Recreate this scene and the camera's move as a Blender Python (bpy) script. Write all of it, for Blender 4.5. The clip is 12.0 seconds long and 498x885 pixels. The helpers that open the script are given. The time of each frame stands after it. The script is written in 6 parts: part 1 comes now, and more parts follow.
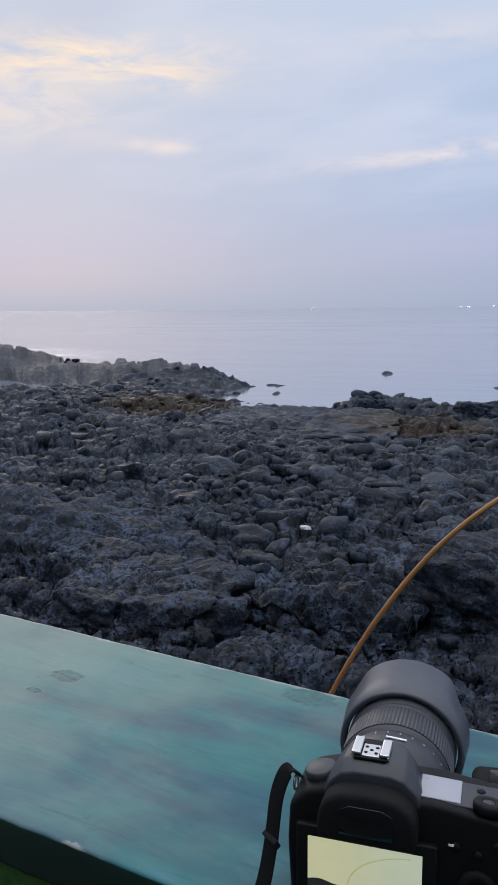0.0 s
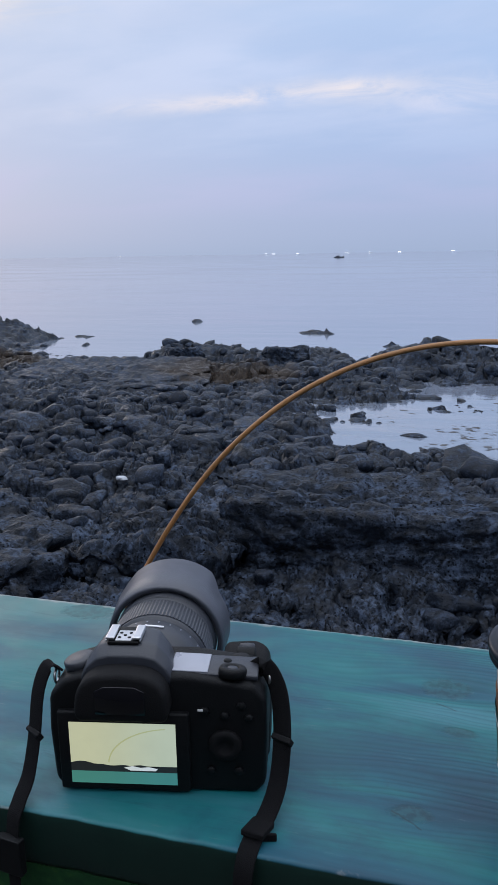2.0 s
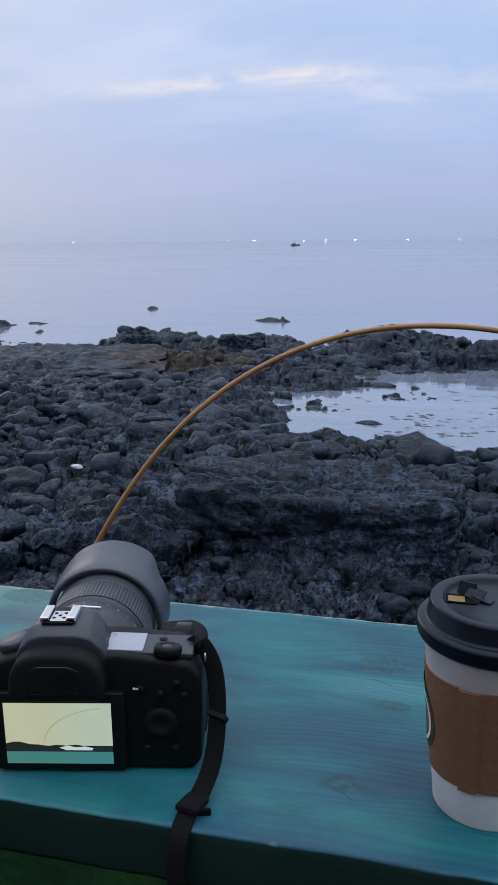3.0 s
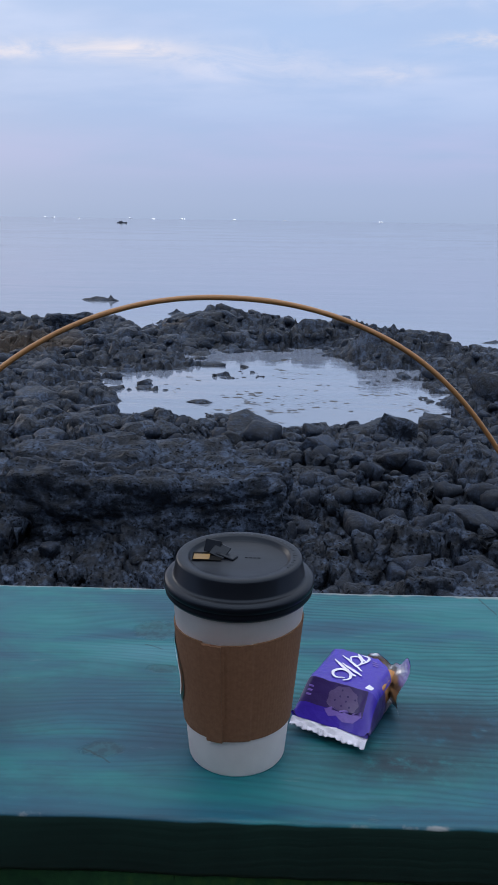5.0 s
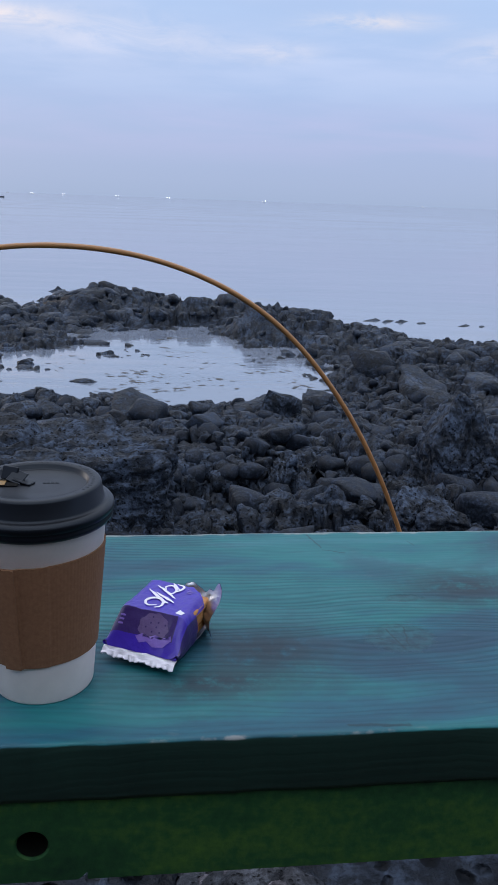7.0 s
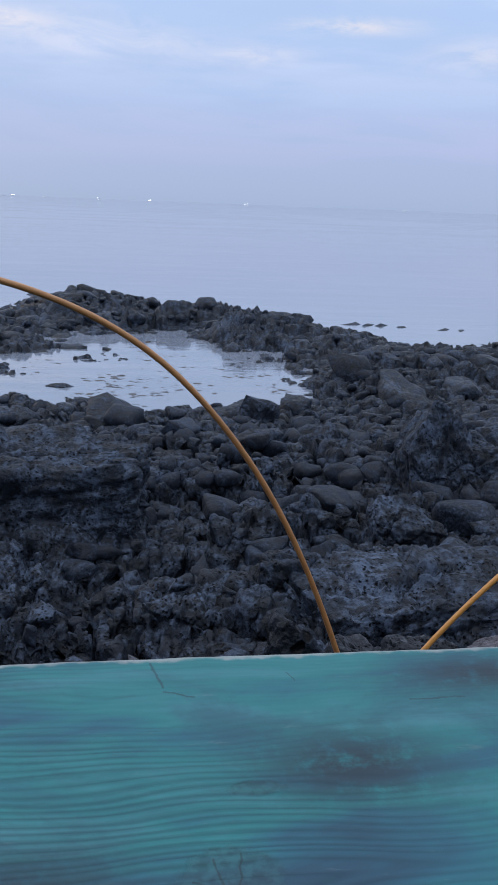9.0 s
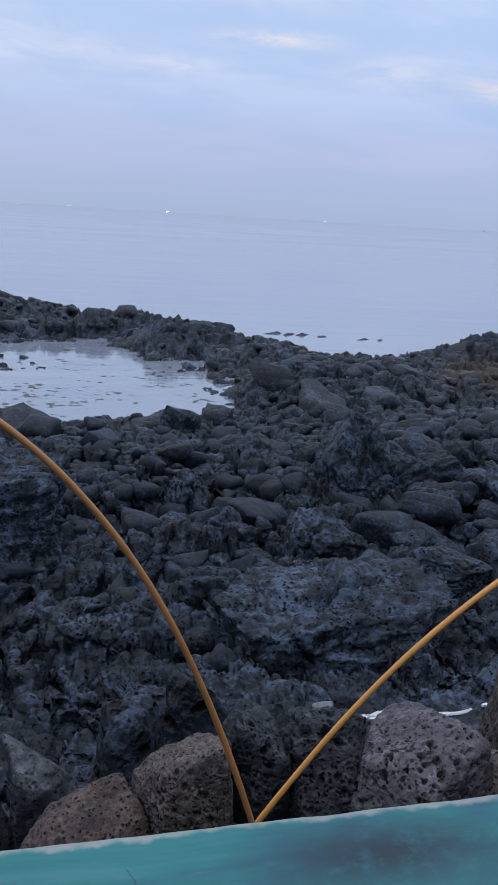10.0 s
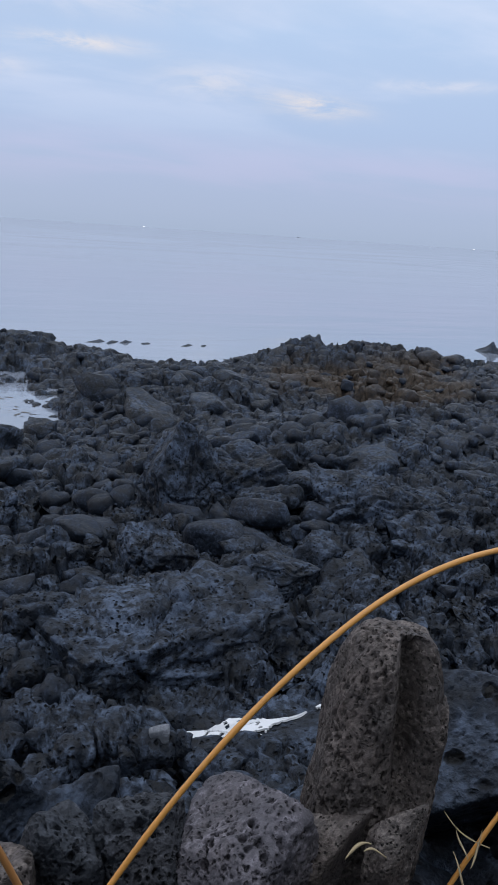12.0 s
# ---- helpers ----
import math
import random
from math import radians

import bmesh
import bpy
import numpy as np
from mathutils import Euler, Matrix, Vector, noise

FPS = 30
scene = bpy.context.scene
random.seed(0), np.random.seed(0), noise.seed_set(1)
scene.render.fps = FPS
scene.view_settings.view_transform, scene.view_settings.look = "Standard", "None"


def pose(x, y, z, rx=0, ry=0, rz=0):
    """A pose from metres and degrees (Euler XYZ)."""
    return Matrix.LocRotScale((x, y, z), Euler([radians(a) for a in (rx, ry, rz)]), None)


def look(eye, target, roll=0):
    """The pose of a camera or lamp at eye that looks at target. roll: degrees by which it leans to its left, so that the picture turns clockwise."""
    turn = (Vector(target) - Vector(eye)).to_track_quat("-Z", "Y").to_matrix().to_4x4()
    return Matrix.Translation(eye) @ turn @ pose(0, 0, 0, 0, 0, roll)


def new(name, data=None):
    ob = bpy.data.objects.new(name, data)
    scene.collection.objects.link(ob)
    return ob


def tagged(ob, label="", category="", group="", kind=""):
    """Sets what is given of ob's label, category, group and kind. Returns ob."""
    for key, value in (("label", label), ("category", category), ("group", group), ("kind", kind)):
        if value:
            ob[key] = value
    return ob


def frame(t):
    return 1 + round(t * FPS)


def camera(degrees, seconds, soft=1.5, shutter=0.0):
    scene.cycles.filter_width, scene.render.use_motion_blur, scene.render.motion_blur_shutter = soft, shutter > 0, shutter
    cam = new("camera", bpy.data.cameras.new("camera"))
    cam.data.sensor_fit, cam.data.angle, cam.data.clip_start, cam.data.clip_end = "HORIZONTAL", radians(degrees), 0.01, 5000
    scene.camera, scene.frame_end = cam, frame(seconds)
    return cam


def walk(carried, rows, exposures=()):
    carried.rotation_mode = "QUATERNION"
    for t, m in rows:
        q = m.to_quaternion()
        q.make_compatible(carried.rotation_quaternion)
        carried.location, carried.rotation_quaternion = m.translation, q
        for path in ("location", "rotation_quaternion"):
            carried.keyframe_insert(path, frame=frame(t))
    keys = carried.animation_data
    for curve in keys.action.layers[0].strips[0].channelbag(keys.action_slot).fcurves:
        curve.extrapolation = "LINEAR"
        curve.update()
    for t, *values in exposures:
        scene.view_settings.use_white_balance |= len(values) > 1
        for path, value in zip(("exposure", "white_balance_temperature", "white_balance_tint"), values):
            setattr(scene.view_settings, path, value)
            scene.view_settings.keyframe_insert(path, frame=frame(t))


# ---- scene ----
cam = camera(34.2, 12.0, soft=1.1)
PATH = [
    (0, (0.316, 0.02, 3.351), (-0.662, 1.734, 3.023), -0.6),
    (0.5, (0.347, 0.016, 3.345), (-0.478, 1.802, 2.986), -1.1),
    (1, (0.356, 0.018, 3.329), (-0.353, 1.845, 2.928), -1.4),
    (1.5, (0.361, 0.017, 3.324), (-0.256, 1.87, 2.894), -1.3),
    (2, (0.365, 0.017, 3.323), (-0.189, 1.884, 2.868), -1.0),
    (2.5, (0.367, 0.018, 3.321), (-0.141, 1.893, 2.846), -0.7),
    (2.7, (0.371, 0.017, 3.32), (-0.116, 1.896, 2.841), -0.6),
    (4.3, (0.421, 0.017, 3.31), (0.246, 1.941, 2.791), 0.4),
    (4.5, (0.426, 0.021, 3.309), (0.308, 1.948, 2.786), 0.7),
    (5, (0.43, 0.02, 3.31), (0.387, 1.948, 2.778), 0.9),
    (5.5, (0.46, 0.016, 3.299), (0.511, 1.942, 2.763), 0.5),
    (6, (0.474, -0.005, 3.283), (0.676, 1.907, 2.733), 1.3),
    (6.5, (0.472, 0.005, 3.279), (0.748, 1.904, 2.714), 2.1),
    (6.7, (0.476, 0.006, 3.28), (0.731, 1.906, 2.711), 2.2),
    (8.5, (0.529, 0.123, 3.278), (0.728, 2.026, 2.695), 1.8),
    (9, (0.606, 0.197, 3.284), (0.881, 2.096, 2.718), 2.3),
    (9.5, (0.64, 0.253, 3.34), (0.973, 2.148, 2.792), 2.5),
    (10, (0.668, 0.315, 3.31), (1.129, 2.186, 2.771), 3.5),
    (10.5, (0.669, 0.325, 3.322), (1.291, 2.149, 2.785), 4.0),
    (11, (0.681, 0.332, 3.333), (1.388, 2.126, 2.802), 3.5),
    (11.5, (0.699, 0.34, 3.339), (1.474, 2.108, 2.816), 3.8),
    (12, (0.73, 0.393, 3.356), (1.585, 2.13, 2.856), 3.9),
]
walk(cam, [(t, look(eye, aim, roll)) for t, eye, aim, roll in PATH],
     exposures=((0, -0.14, 6850, 10), (1.0, -0.09, 6650, 10), (2.5, -0.08, 6380, 10), (5.5, -0.05, 6450, 10), (9.0, 0.0, 6450, 10), (10.5, 0.0, 6600, 10), (12.0, 0.0, 6850, 8)))

# ---------------------------------------------------------------- helpers
S = -1.55      # level of the sea
ZP = 3.0       # top of the plank


def part(name, bm, material, parent=None, label="", smooth=True):
    me = bpy.data.meshes.new(name)
    bm.to_mesh(me)
    bm.free()
    if smooth:
        for p in me.polygons:
            p.use_smooth = True
    if material:
        for m in (material if isinstance(material, (list, tuple)) else (material,)):
            me.materials.append(m)
    ob = new(name, me)
    if parent:
        ob.parent = parent
    if label:
        ob["label"] = label
    return ob


def thing(name, label, category, group="", kind="", at=None):
    e = new(name)
    e.empty_display_size = 0.05
    if at is not None:
        e.matrix_world = at
    return tagged(e, label, category, group, kind)


def raw(name, verts, faces, material=None, parent=None, label="", smooth=True):
    me = bpy.data.meshes.new(name)
    me.from_pydata(verts, [], faces)
    me.update()
    if smooth:
        me.polygons.foreach_set("use_smooth", [True] * len(me.polygons))
    if material:
        me.materials.append(material)
    ob = new(name, me)
    if parent:
        ob.parent = parent
    if label:
        ob["label"] = label
    return ob


# ---------------------------------------------------------------- sky, sun
SUN_AZ, SUN_EL = radians(44), radians(15)   # to the left of straight ahead, above the sea
sun_dir = Vector((-math.sin(SUN_AZ) * math.cos(SUN_EL), math.cos(SUN_AZ) * math.cos(SUN_EL), math.sin(SUN_EL)))


class Net:
    """A small builder of shader nodes."""

    def __init__(self, tree):
        self.t = tree

    def n(self, kind, **kw):
        node = self.t.nodes.new(kind)
        for k, v in kw.items():
            if k.startswith("i_"):
                key = k[2:]
                key = int(key) if key.isdigit() else key.replace("_", " ")
                sock = node.inputs[key]
                if isinstance(v, bpy.types.NodeSocket):
                    self.t.links.new(v, sock)
                else:
                    sock.default_value = v
            elif k == "op":
                node.operation = v
            elif k == "mode":
                node.blend_type = v
            elif k == "dtype":
                node.data_type = v
            elif k == "sky":
                node.sky_type = v
            elif k == "feature":
                node.feature = v
        return node

    def m(self, op, a, b=0.0, c=0.0):
        return self.n("ShaderNodeMath", op=op, i_0=a, i_1=b, i_2=c).outputs[0]

    def v(self, op, a, b=(0, 0, 0)):
        node = self.n("ShaderNodeVectorMath", op=op, i_0=a, i_1=b)
        return node.outputs["Value"] if op in ("DOT_PRODUCT", "LENGTH", "DISTANCE") else node.outputs[0]

    def ramp(self, fac, stops, mode="LINEAR"):
        node = self.n("ShaderNodeValToRGB", i_0=fac)
        r = node.color_ramp
        r.interpolation = mode
        while len(r.elements) < len(stops):
            r.elements.new(0.5)
        for e, (p, col) in zip(r.elements, stops):
            e.position = p
            e.color = (*col, 1) if isinstance(col, (tuple, list)) else (col, col, col, 1)
        return node.outputs[0]

    def noise(self, vec, scale, detail=4.0, rough=0.55, dist=0.0):
        return self.n("ShaderNodeTexNoise", i_Vector=vec, i_Scale=scale, i_Detail=detail, i_Roughness=rough, i_Distortion=dist).outputs[0]

    def mix(self, fac, a, b, mode="MIX"):
        node = self.n("ShaderNodeMix", dtype="RGBA", mode=mode)
        for sock, val in ((node.inputs[0], fac), (node.inputs[6], a), (node.inputs[7], b)):
            if isinstance(val, bpy.types.NodeSocket):
                self.t.links.new(val, sock)
            else:
                sock.default_value = (*val, 1) if isinstance(val, (tuple, list)) and len(val) == 3 else val
        return node.outputs[2]

    def smooth(self, x, lo, hi):
        node = self.n("ShaderNodeMapRange", i_0=x, i_1=lo, i_2=hi)
        node.interpolation_type = "SMOOTHSTEP"
        return node.outputs[0]


world = bpy.data.worlds.new("dusk_sky")
scene.world = world
world.use_nodes = True
wt = world.node_tree
wt.nodes.clear()
N = Net(wt)
geo = N.n("ShaderNodeTexCoord").outputs["Generated"]
sep = N.n("ShaderNodeSeparateXYZ", i_0=geo)
X, Y, Z = sep.outputs
el = N.m("MAXIMUM", Z, 0.0)
base = N.ramp(el, [(0.0, (0.336, 0.416, 0.592)), (0.020, (0.350, 0.430, 0.618)), (0.055, (0.36, 0.445, 0.655)), (0.12, (0.37, 0.485, 0.73)), (0.22, (0.40, 0.535, 0.79)),
                   (0.36, (0.50, 0.62, 0.84)), (0.60, (1.05, 1.15, 1.35)), (1.0, (1.75, 1.86, 2.08))])
atm = N.n("ShaderNodeTexSky", sky="NISHITA")
atm.sun_disc = False
atm.sun_elevation, atm.sun_rotation = radians(3), -SUN_AZ
atm.dust_density = 3.0
base = N.mix(0.05, base, N.v("MULTIPLY", atm.outputs[0], (0.10, 0.10, 0.10)))
# soft cloud over the whole sky, seen as a layer overhead
inv = N.m("DIVIDE", 1.0, N.m("ADD", el, 0.16))
cx, cy = N.m("MULTIPLY", X, inv), N.m("MULTIPLY", Y, inv)
flat = N.n("ShaderNodeCombineXYZ", i_0=N.m("MULTIPLY", N.m("ADD", cx, N.m("MULTIPLY", cy, 0.10)), 0.75), i_1=N.m("MULTIPLY", cy, 1.15), i_2=2.3).outputs[0]
big = N.noise(flat, 1.1, 4.0, 0.5, 0.3)
fine = N.noise(flat, 3.2, 5.0, 0.55, 0.3)
high = N.smooth(el, 0.06, 0.20)
veil = N.smooth(N.m("ADD", N.m("MULTIPLY", big, 0.7), N.m("MULTIPLY", fine, 0.3)), 0.44, 0.66)
base = N.mix(N.m("MULTIPLY", N.m("MULTIPLY", veil, high), 0.42), base, (0.66, 0.70, 0.88))
dull = N.smooth(N.noise(flat, 0.8, 3.0, 0.5, 0.2), 0.50, 0.70)
base = N.mix(N.m("MULTIPLY", N.m("MULTIPLY", dull, high), 0.45), base, (0.36, 0.46, 0.68))
# a faint rosy band low over the sea
rose = N.m("MULTIPLY", N.smooth(el, 0.03, 0.075), N.m("SUBTRACT", 1.0, N.smooth(el, 0.08, 0.12)))
base = N.mix(N.m("MULTIPLY", rose, N.m("MULTIPLY", N.smooth(big, 0.35, 0.6), 0.30)), base, (0.50, 0.48, 0.71))
# the sun behind the cloud
toward = N.m("MAXIMUM", N.v("DOT_PRODUCT", geo, tuple(sun_dir)), 0.0)
base = N.mix(N.m("MULTIPLY", N.m("POWER", toward, 10.0), 0.38), base, (0.60, 0.60, 0.64))
# single streaks that still catch the light: azimuth, height, half width, half height, tilt, strength, warmth
az = N.m("MULTIPLY", N.m("ARCTAN2", N.m("MULTIPLY", X, -1.0), Y), 57.2958)
eld = N.m("MULTIPLY", N.m("ARCSINE", Z), 57.2958)
wob = N.m("MULTIPLY", N.m("SUBTRACT", N.noise(geo, 9.0, 4.0, 0.6), 0.5), 2.6)
rag = N.m("MULTIPLY", N.smooth(N.noise(N.v("MULTIPLY", geo, (10.0, 10.0, 34.0)), 1.0, 5.0, 0.65, 0.8), 0.28, 0.66), 1.0)
for sa, se, wa, we, tilt, power, warm in ((40.0, 15.6, 8.5, 1.5, 0.0, 0.95, 1.0), (44.0, 12.4, 6.0, 1.8, 0.0, 0.45, 0.7), (35.5, 10.6, 2.6, 0.45, 0.03, 0.5, 0.6), (16.5, 9.85, 8.5, 0.55, -0.07, 0.50, 0.45), (9.3, 10.4, 3.0, 0.55, 0.0, 0.50, 0.55),
                                          (2.0, 9.7, 7.0, 1.1, 0.0, 0.32, 0.2), (-7.6, 9.1, 2.4, 0.6, 0.0, 0.34, 0.4), (-13.8, 10.9, 3.6, 0.45, 0.0, 0.45, 0.7), (-21.9, 9.4, 3.0, 0.9, 0.0, 0.30, 0.4), (-28.8, 8.3, 2.8, 0.6, 0.05, 0.55, 0.85), (-37.0, 9.8, 4.2, 0.35, 0.0, 0.35, 0.2),
                                          (16.0, 16.8, 6.0, 1.2, 0.0, 0.25, 0.5), (-12.0, 13.6, 9.0, 1.0, 0.0, 0.25, 0.2)):
    da, de = N.m("SUBTRACT", az, sa), N.m("ADD", N.m("SUBTRACT", eld, se), N.m("MULTIPLY", wob, we * 0.5))
    de = N.m("ADD", de, N.m("MULTIPLY", da, -tilt))
    far = N.m("ADD", N.m("POWER", N.m("DIVIDE", da, wa), 2.0), N.m("POWER", N.m("DIVIDE", de, we), 2.0))
    glim = N.m("MULTIPLY", N.m("MULTIPLY", N.m("EXPONENT", N.m("MULTIPLY", far, -1.0)), power), rag)
    base = N.mix(N.m("MINIMUM", glim, 1.0), base, (0.86 + 0.14 * warm, 0.80, 0.86 - 0.26 * warm))
bg = N.n("ShaderNodeBackground", i_Color=base, i_Strength=1.22)
out = N.n("ShaderNodeOutputWorld")
wt.links.new(bg.outputs[0], out.inputs[0])

sun = new("sun", bpy.data.lights.new("sun", "SUN"))
sun.data.energy, sun.data.angle, sun.data.color = 0.28, radians(20), (1.0, 0.88, 0.78)
sun.matrix_world = look(sun_dir * 50, (0, 0, 0))


# ---------------------------------------------------------------- materials
def material(name):
    m = bpy.data.materials.new(name)
    m.use_nodes = True
    t = m.node_tree
    b = t.nodes["Principled BSDF"]
    return m, Net(t), b


def link(net, sock, inp):
    net.t.links.new(sock, inp)


def bump(net, bsdf, height, strength, distance, prev=None):
    b = net.n("ShaderNodeBump", i_Strength=strength, i_Distance=distance, i_Height=height)
    if prev is not None:
        net.t.links.new(prev, b.inputs["Normal"])
    net.t.links.new(b.outputs[0], bsdf.inputs["Normal"])
    return b.outputs[0]


def plain(name, col, rough=0.5, metal=0.0, grain=0.0, scale=300.0, spec=0.5, emit=None, power=0.0):
    m, n, b = material(name)
    pos = n.n("ShaderNodeTexCoord").outputs["Object"]
    k = n.noise(pos, scale * 0.1, 4)
    c = n.mix(0.5, col, n.mix(k, tuple(x * 0.75 for x in col), tuple(min(1, x * 1.2) for x in col)))
    link(n, c, b.inputs["Base Color"])
    link(n, n.m("ADD", n.m("MULTIPLY", k, 0.2), rough - 0.1), b.inputs["Roughness"])
    b.inputs["Metallic"].default_value = metal
    b.inputs["Specular IOR Level"].default_value = spec
    if grain:
        bump(n, b, n.noise(pos, scale, 3), grain, 0.0006)
    if emit:
        b.inputs["Emission Color"].default_value = (*emit, 1)
        b.inputs["Emission Strength"].default_value = power
    return m


def rock_material(name, dark, light, size, pitted, weed=0.0, tan=0.0, relief=1.0, salted=0.3):
    """Basalt: dark grey-blue with paler dry faces, brown stains and gas pits of the given size, shade painted inside
    them; weed and wet gloss near the tide line.
    """
    m, n, b = material(name)
    pos = n.n("ShaderNodeNewGeometry").outputs["Position"]
    rnd = n.n("ShaderNodeObjectInfo").outputs["Random"]
    isl = n.n("ShaderNodeNewGeometry").outputs["Random Per Island"]
    p1 = n.noise(pos, 0.55, 4, 0.6)
    p2 = n.smooth(n.noise(pos, 0.11 / size, 4, 0.6), 0.36, 0.64)
    p3 = n.smooth(n.noise(pos, 0.45 / size, 4, 0.6), 0.34, 0.66)
    p4 = n.smooth(n.noise(pos, 2.2 / size, 4, 0.65), 0.36, 0.64)
    k = n.m("ADD", n.m("MULTIPLY", p1, 0.30), n.m("ADD", n.m("ADD", n.m("MULTIPLY", p2, 0.32), n.m("MULTIPLY", p4, 0.13)), n.m("MULTIPLY", p3, 0.25)))
    k = n.m("ADD", k, n.m("MULTIPLY", n.m("SUBTRACT", n.m("ADD", n.m("MULTIPLY", rnd, 0.4), n.m("MULTIPLY", isl, 0.6)), 0.5), 0.20))
    col = n.ramp(k, [(0.22, dark), (0.54, tuple(a * 0.80 + c * 0.20 for a, c in zip(dark, light))), (0.84, light)])
    salt = n.smooth(n.m("ADD", n.m("MULTIPLY", n.noise(pos, 0.9, 5, 0.65), 0.8), n.m("MULTIPLY", p3, 0.10)), 0.50, 0.62)
    col = n.mix(n.m("MULTIPLY", salt, salted), col, tuple(min(1, c * 1.7) for c in light))
    if tan:
        stain = n.smooth(n.noise(pos, 11.0, 5, 0.6), 0.36, 0.66)
        col = n.mix(n.m("MULTIPLY", stain, tan), col, n.mix(p3, (0.060, 0.049, 0.046), (0.140, 0.117, 0.110)))
    sep = n.n("ShaderNodeSeparateXYZ", i_0=pos)
    rough = n.m("ADD", 0.45, n.m("MULTIPLY", p2, 0.35))
    if weed:
        zz = n.m("ADD", sep.outputs[2], n.m("MULTIPLY", n.m("SUBTRACT", n.noise(pos, 0.8, 4), 0.5), 0.8))
        tide = n.m("SUBTRACT", 1.0, n.smooth(zz, S + 0.45, S + 1.15))
        beds = None
        for bx, by, br in ((-9.3, 29.6, 4.2), (16.0, 22.5, 5.5), (18.0, 25.5, 5.0), (-22.0, 32.0, 6.0), (-3.5, 35.0, 2.2)):
            g = n.m("EXPONENT", n.m("MULTIPLY", n.m("ADD", n.m("POWER", n.m("DIVIDE", n.m("SUBTRACT", sep.outputs[0], bx), br), 2.0), n.m("POWER", n.m("DIVIDE", n.m("SUBTRACT", sep.outputs[1], by), br * 0.7), 2.0)), -1.0))
            beds = g if beds is None else n.m("MAXIMUM", beds, g)
        patch = n.smooth(n.m("ADD", n.m("MULTIPLY", beds, 0.55), n.m("MULTIPLY", n.noise(pos, 0.9, 7, 0.75), 0.6)), 0.55, 0.74)
        wcol = n.mix(n.smooth(n.noise(pos, 9.0, 6, 0.75), 0.35, 0.65), (0.012, 0.0095, 0.008), (0.044, 0.029, 0.018))
        col = n.mix(n.m("MULTIPLY", n.m("MULTIPLY", tide, patch), weed), col, wcol)
        rough = n.m("SUBTRACT", rough, n.m("MULTIPLY", tide, 0.16))
    vor = n.n("ShaderNodeTexVoronoi", i_Vector=n.v("ADD", pos, n.v("MULTIPLY", n.n("ShaderNodeTexNoise", i_Vector=pos, i_Scale=0.5 / size, i_Detail=2.0).outputs[1], (size, size, size))), i_Scale=0.55 / size)
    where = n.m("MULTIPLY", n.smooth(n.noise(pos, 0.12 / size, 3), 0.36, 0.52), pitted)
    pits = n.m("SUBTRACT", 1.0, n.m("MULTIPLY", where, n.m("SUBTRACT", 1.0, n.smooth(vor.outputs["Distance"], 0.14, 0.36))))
    # pit hollows take half the dark tone: painted shade besides the bump
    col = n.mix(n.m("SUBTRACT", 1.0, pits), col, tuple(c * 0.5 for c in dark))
    link(n, col, b.inputs["Base Color"])
    link(n, rough, b.inputs["Roughness"])
    b.inputs["Specular IOR Level"].default_value = 0.16
    nb = bump(n, b, n.noise(pos, 0.22 / size, 6, 0.55), 0.7 * relief, 2.4 * size)
    nb = bump(n, b, n.noise(pos, 0.9 / size, 4, 0.60), 0.95 * relief, 0.50 * size, nb)
    nb = bump(n, b, pits, 1.0, 0.9 * size, nb)
    return m


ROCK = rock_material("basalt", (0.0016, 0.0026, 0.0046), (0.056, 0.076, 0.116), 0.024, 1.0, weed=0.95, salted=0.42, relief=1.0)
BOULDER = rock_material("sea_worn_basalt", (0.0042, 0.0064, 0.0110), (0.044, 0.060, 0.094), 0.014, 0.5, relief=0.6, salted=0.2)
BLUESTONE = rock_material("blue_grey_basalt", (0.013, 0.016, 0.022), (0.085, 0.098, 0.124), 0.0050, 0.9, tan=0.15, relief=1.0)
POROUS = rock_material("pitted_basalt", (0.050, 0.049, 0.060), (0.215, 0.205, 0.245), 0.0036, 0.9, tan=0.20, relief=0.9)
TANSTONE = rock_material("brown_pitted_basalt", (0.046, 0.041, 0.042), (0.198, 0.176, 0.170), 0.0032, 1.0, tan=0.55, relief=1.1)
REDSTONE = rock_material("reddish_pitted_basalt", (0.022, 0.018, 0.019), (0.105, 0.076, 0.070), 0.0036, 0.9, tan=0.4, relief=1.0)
SLATE = rock_material("pale_weathered_stone", (0.11, 0.12, 0.14), (0.28, 0.30, 0.35), 0.012, 0.2, relief=0.4)


def water_material():
    m, n, b = material("sea_water")
    pos = n.n("ShaderNodeNewGeometry").outputs["Position"]
    sc = n.n("ShaderNodeMapping", i_0=pos)
    sc.inputs["Scale"].default_value = (0.35, 1.0, 1.0)
    calm = n.smooth(n.noise(sc.outputs[0], 0.05, 4, 0.6), 0.40, 0.66)
    link(n, n.mix(calm, (0.16, 0.185, 0.235), (0.18, 0.205, 0.26)), b.inputs["Base Color"])
    b.inputs["IOR"].default_value = 2.15
    link(n, n.m("ADD", 0.05, n.m("MULTIPLY", calm, 0.05)), b.inputs["Roughness"])
    wav = n.noise(sc.outputs[0], 1.6, 5, 0.6, 0.3)
    swell = n.noise(sc.outputs[0], 0.22, 3, 0.5)
    nb = bump(n, b, swell, 0.22, 0.30)
    bump(n, b, wav, n.m("ADD", 0.10, n.m("MULTIPLY", calm, 0.15)), 0.06, nb)
    return m


WATER = water_material()

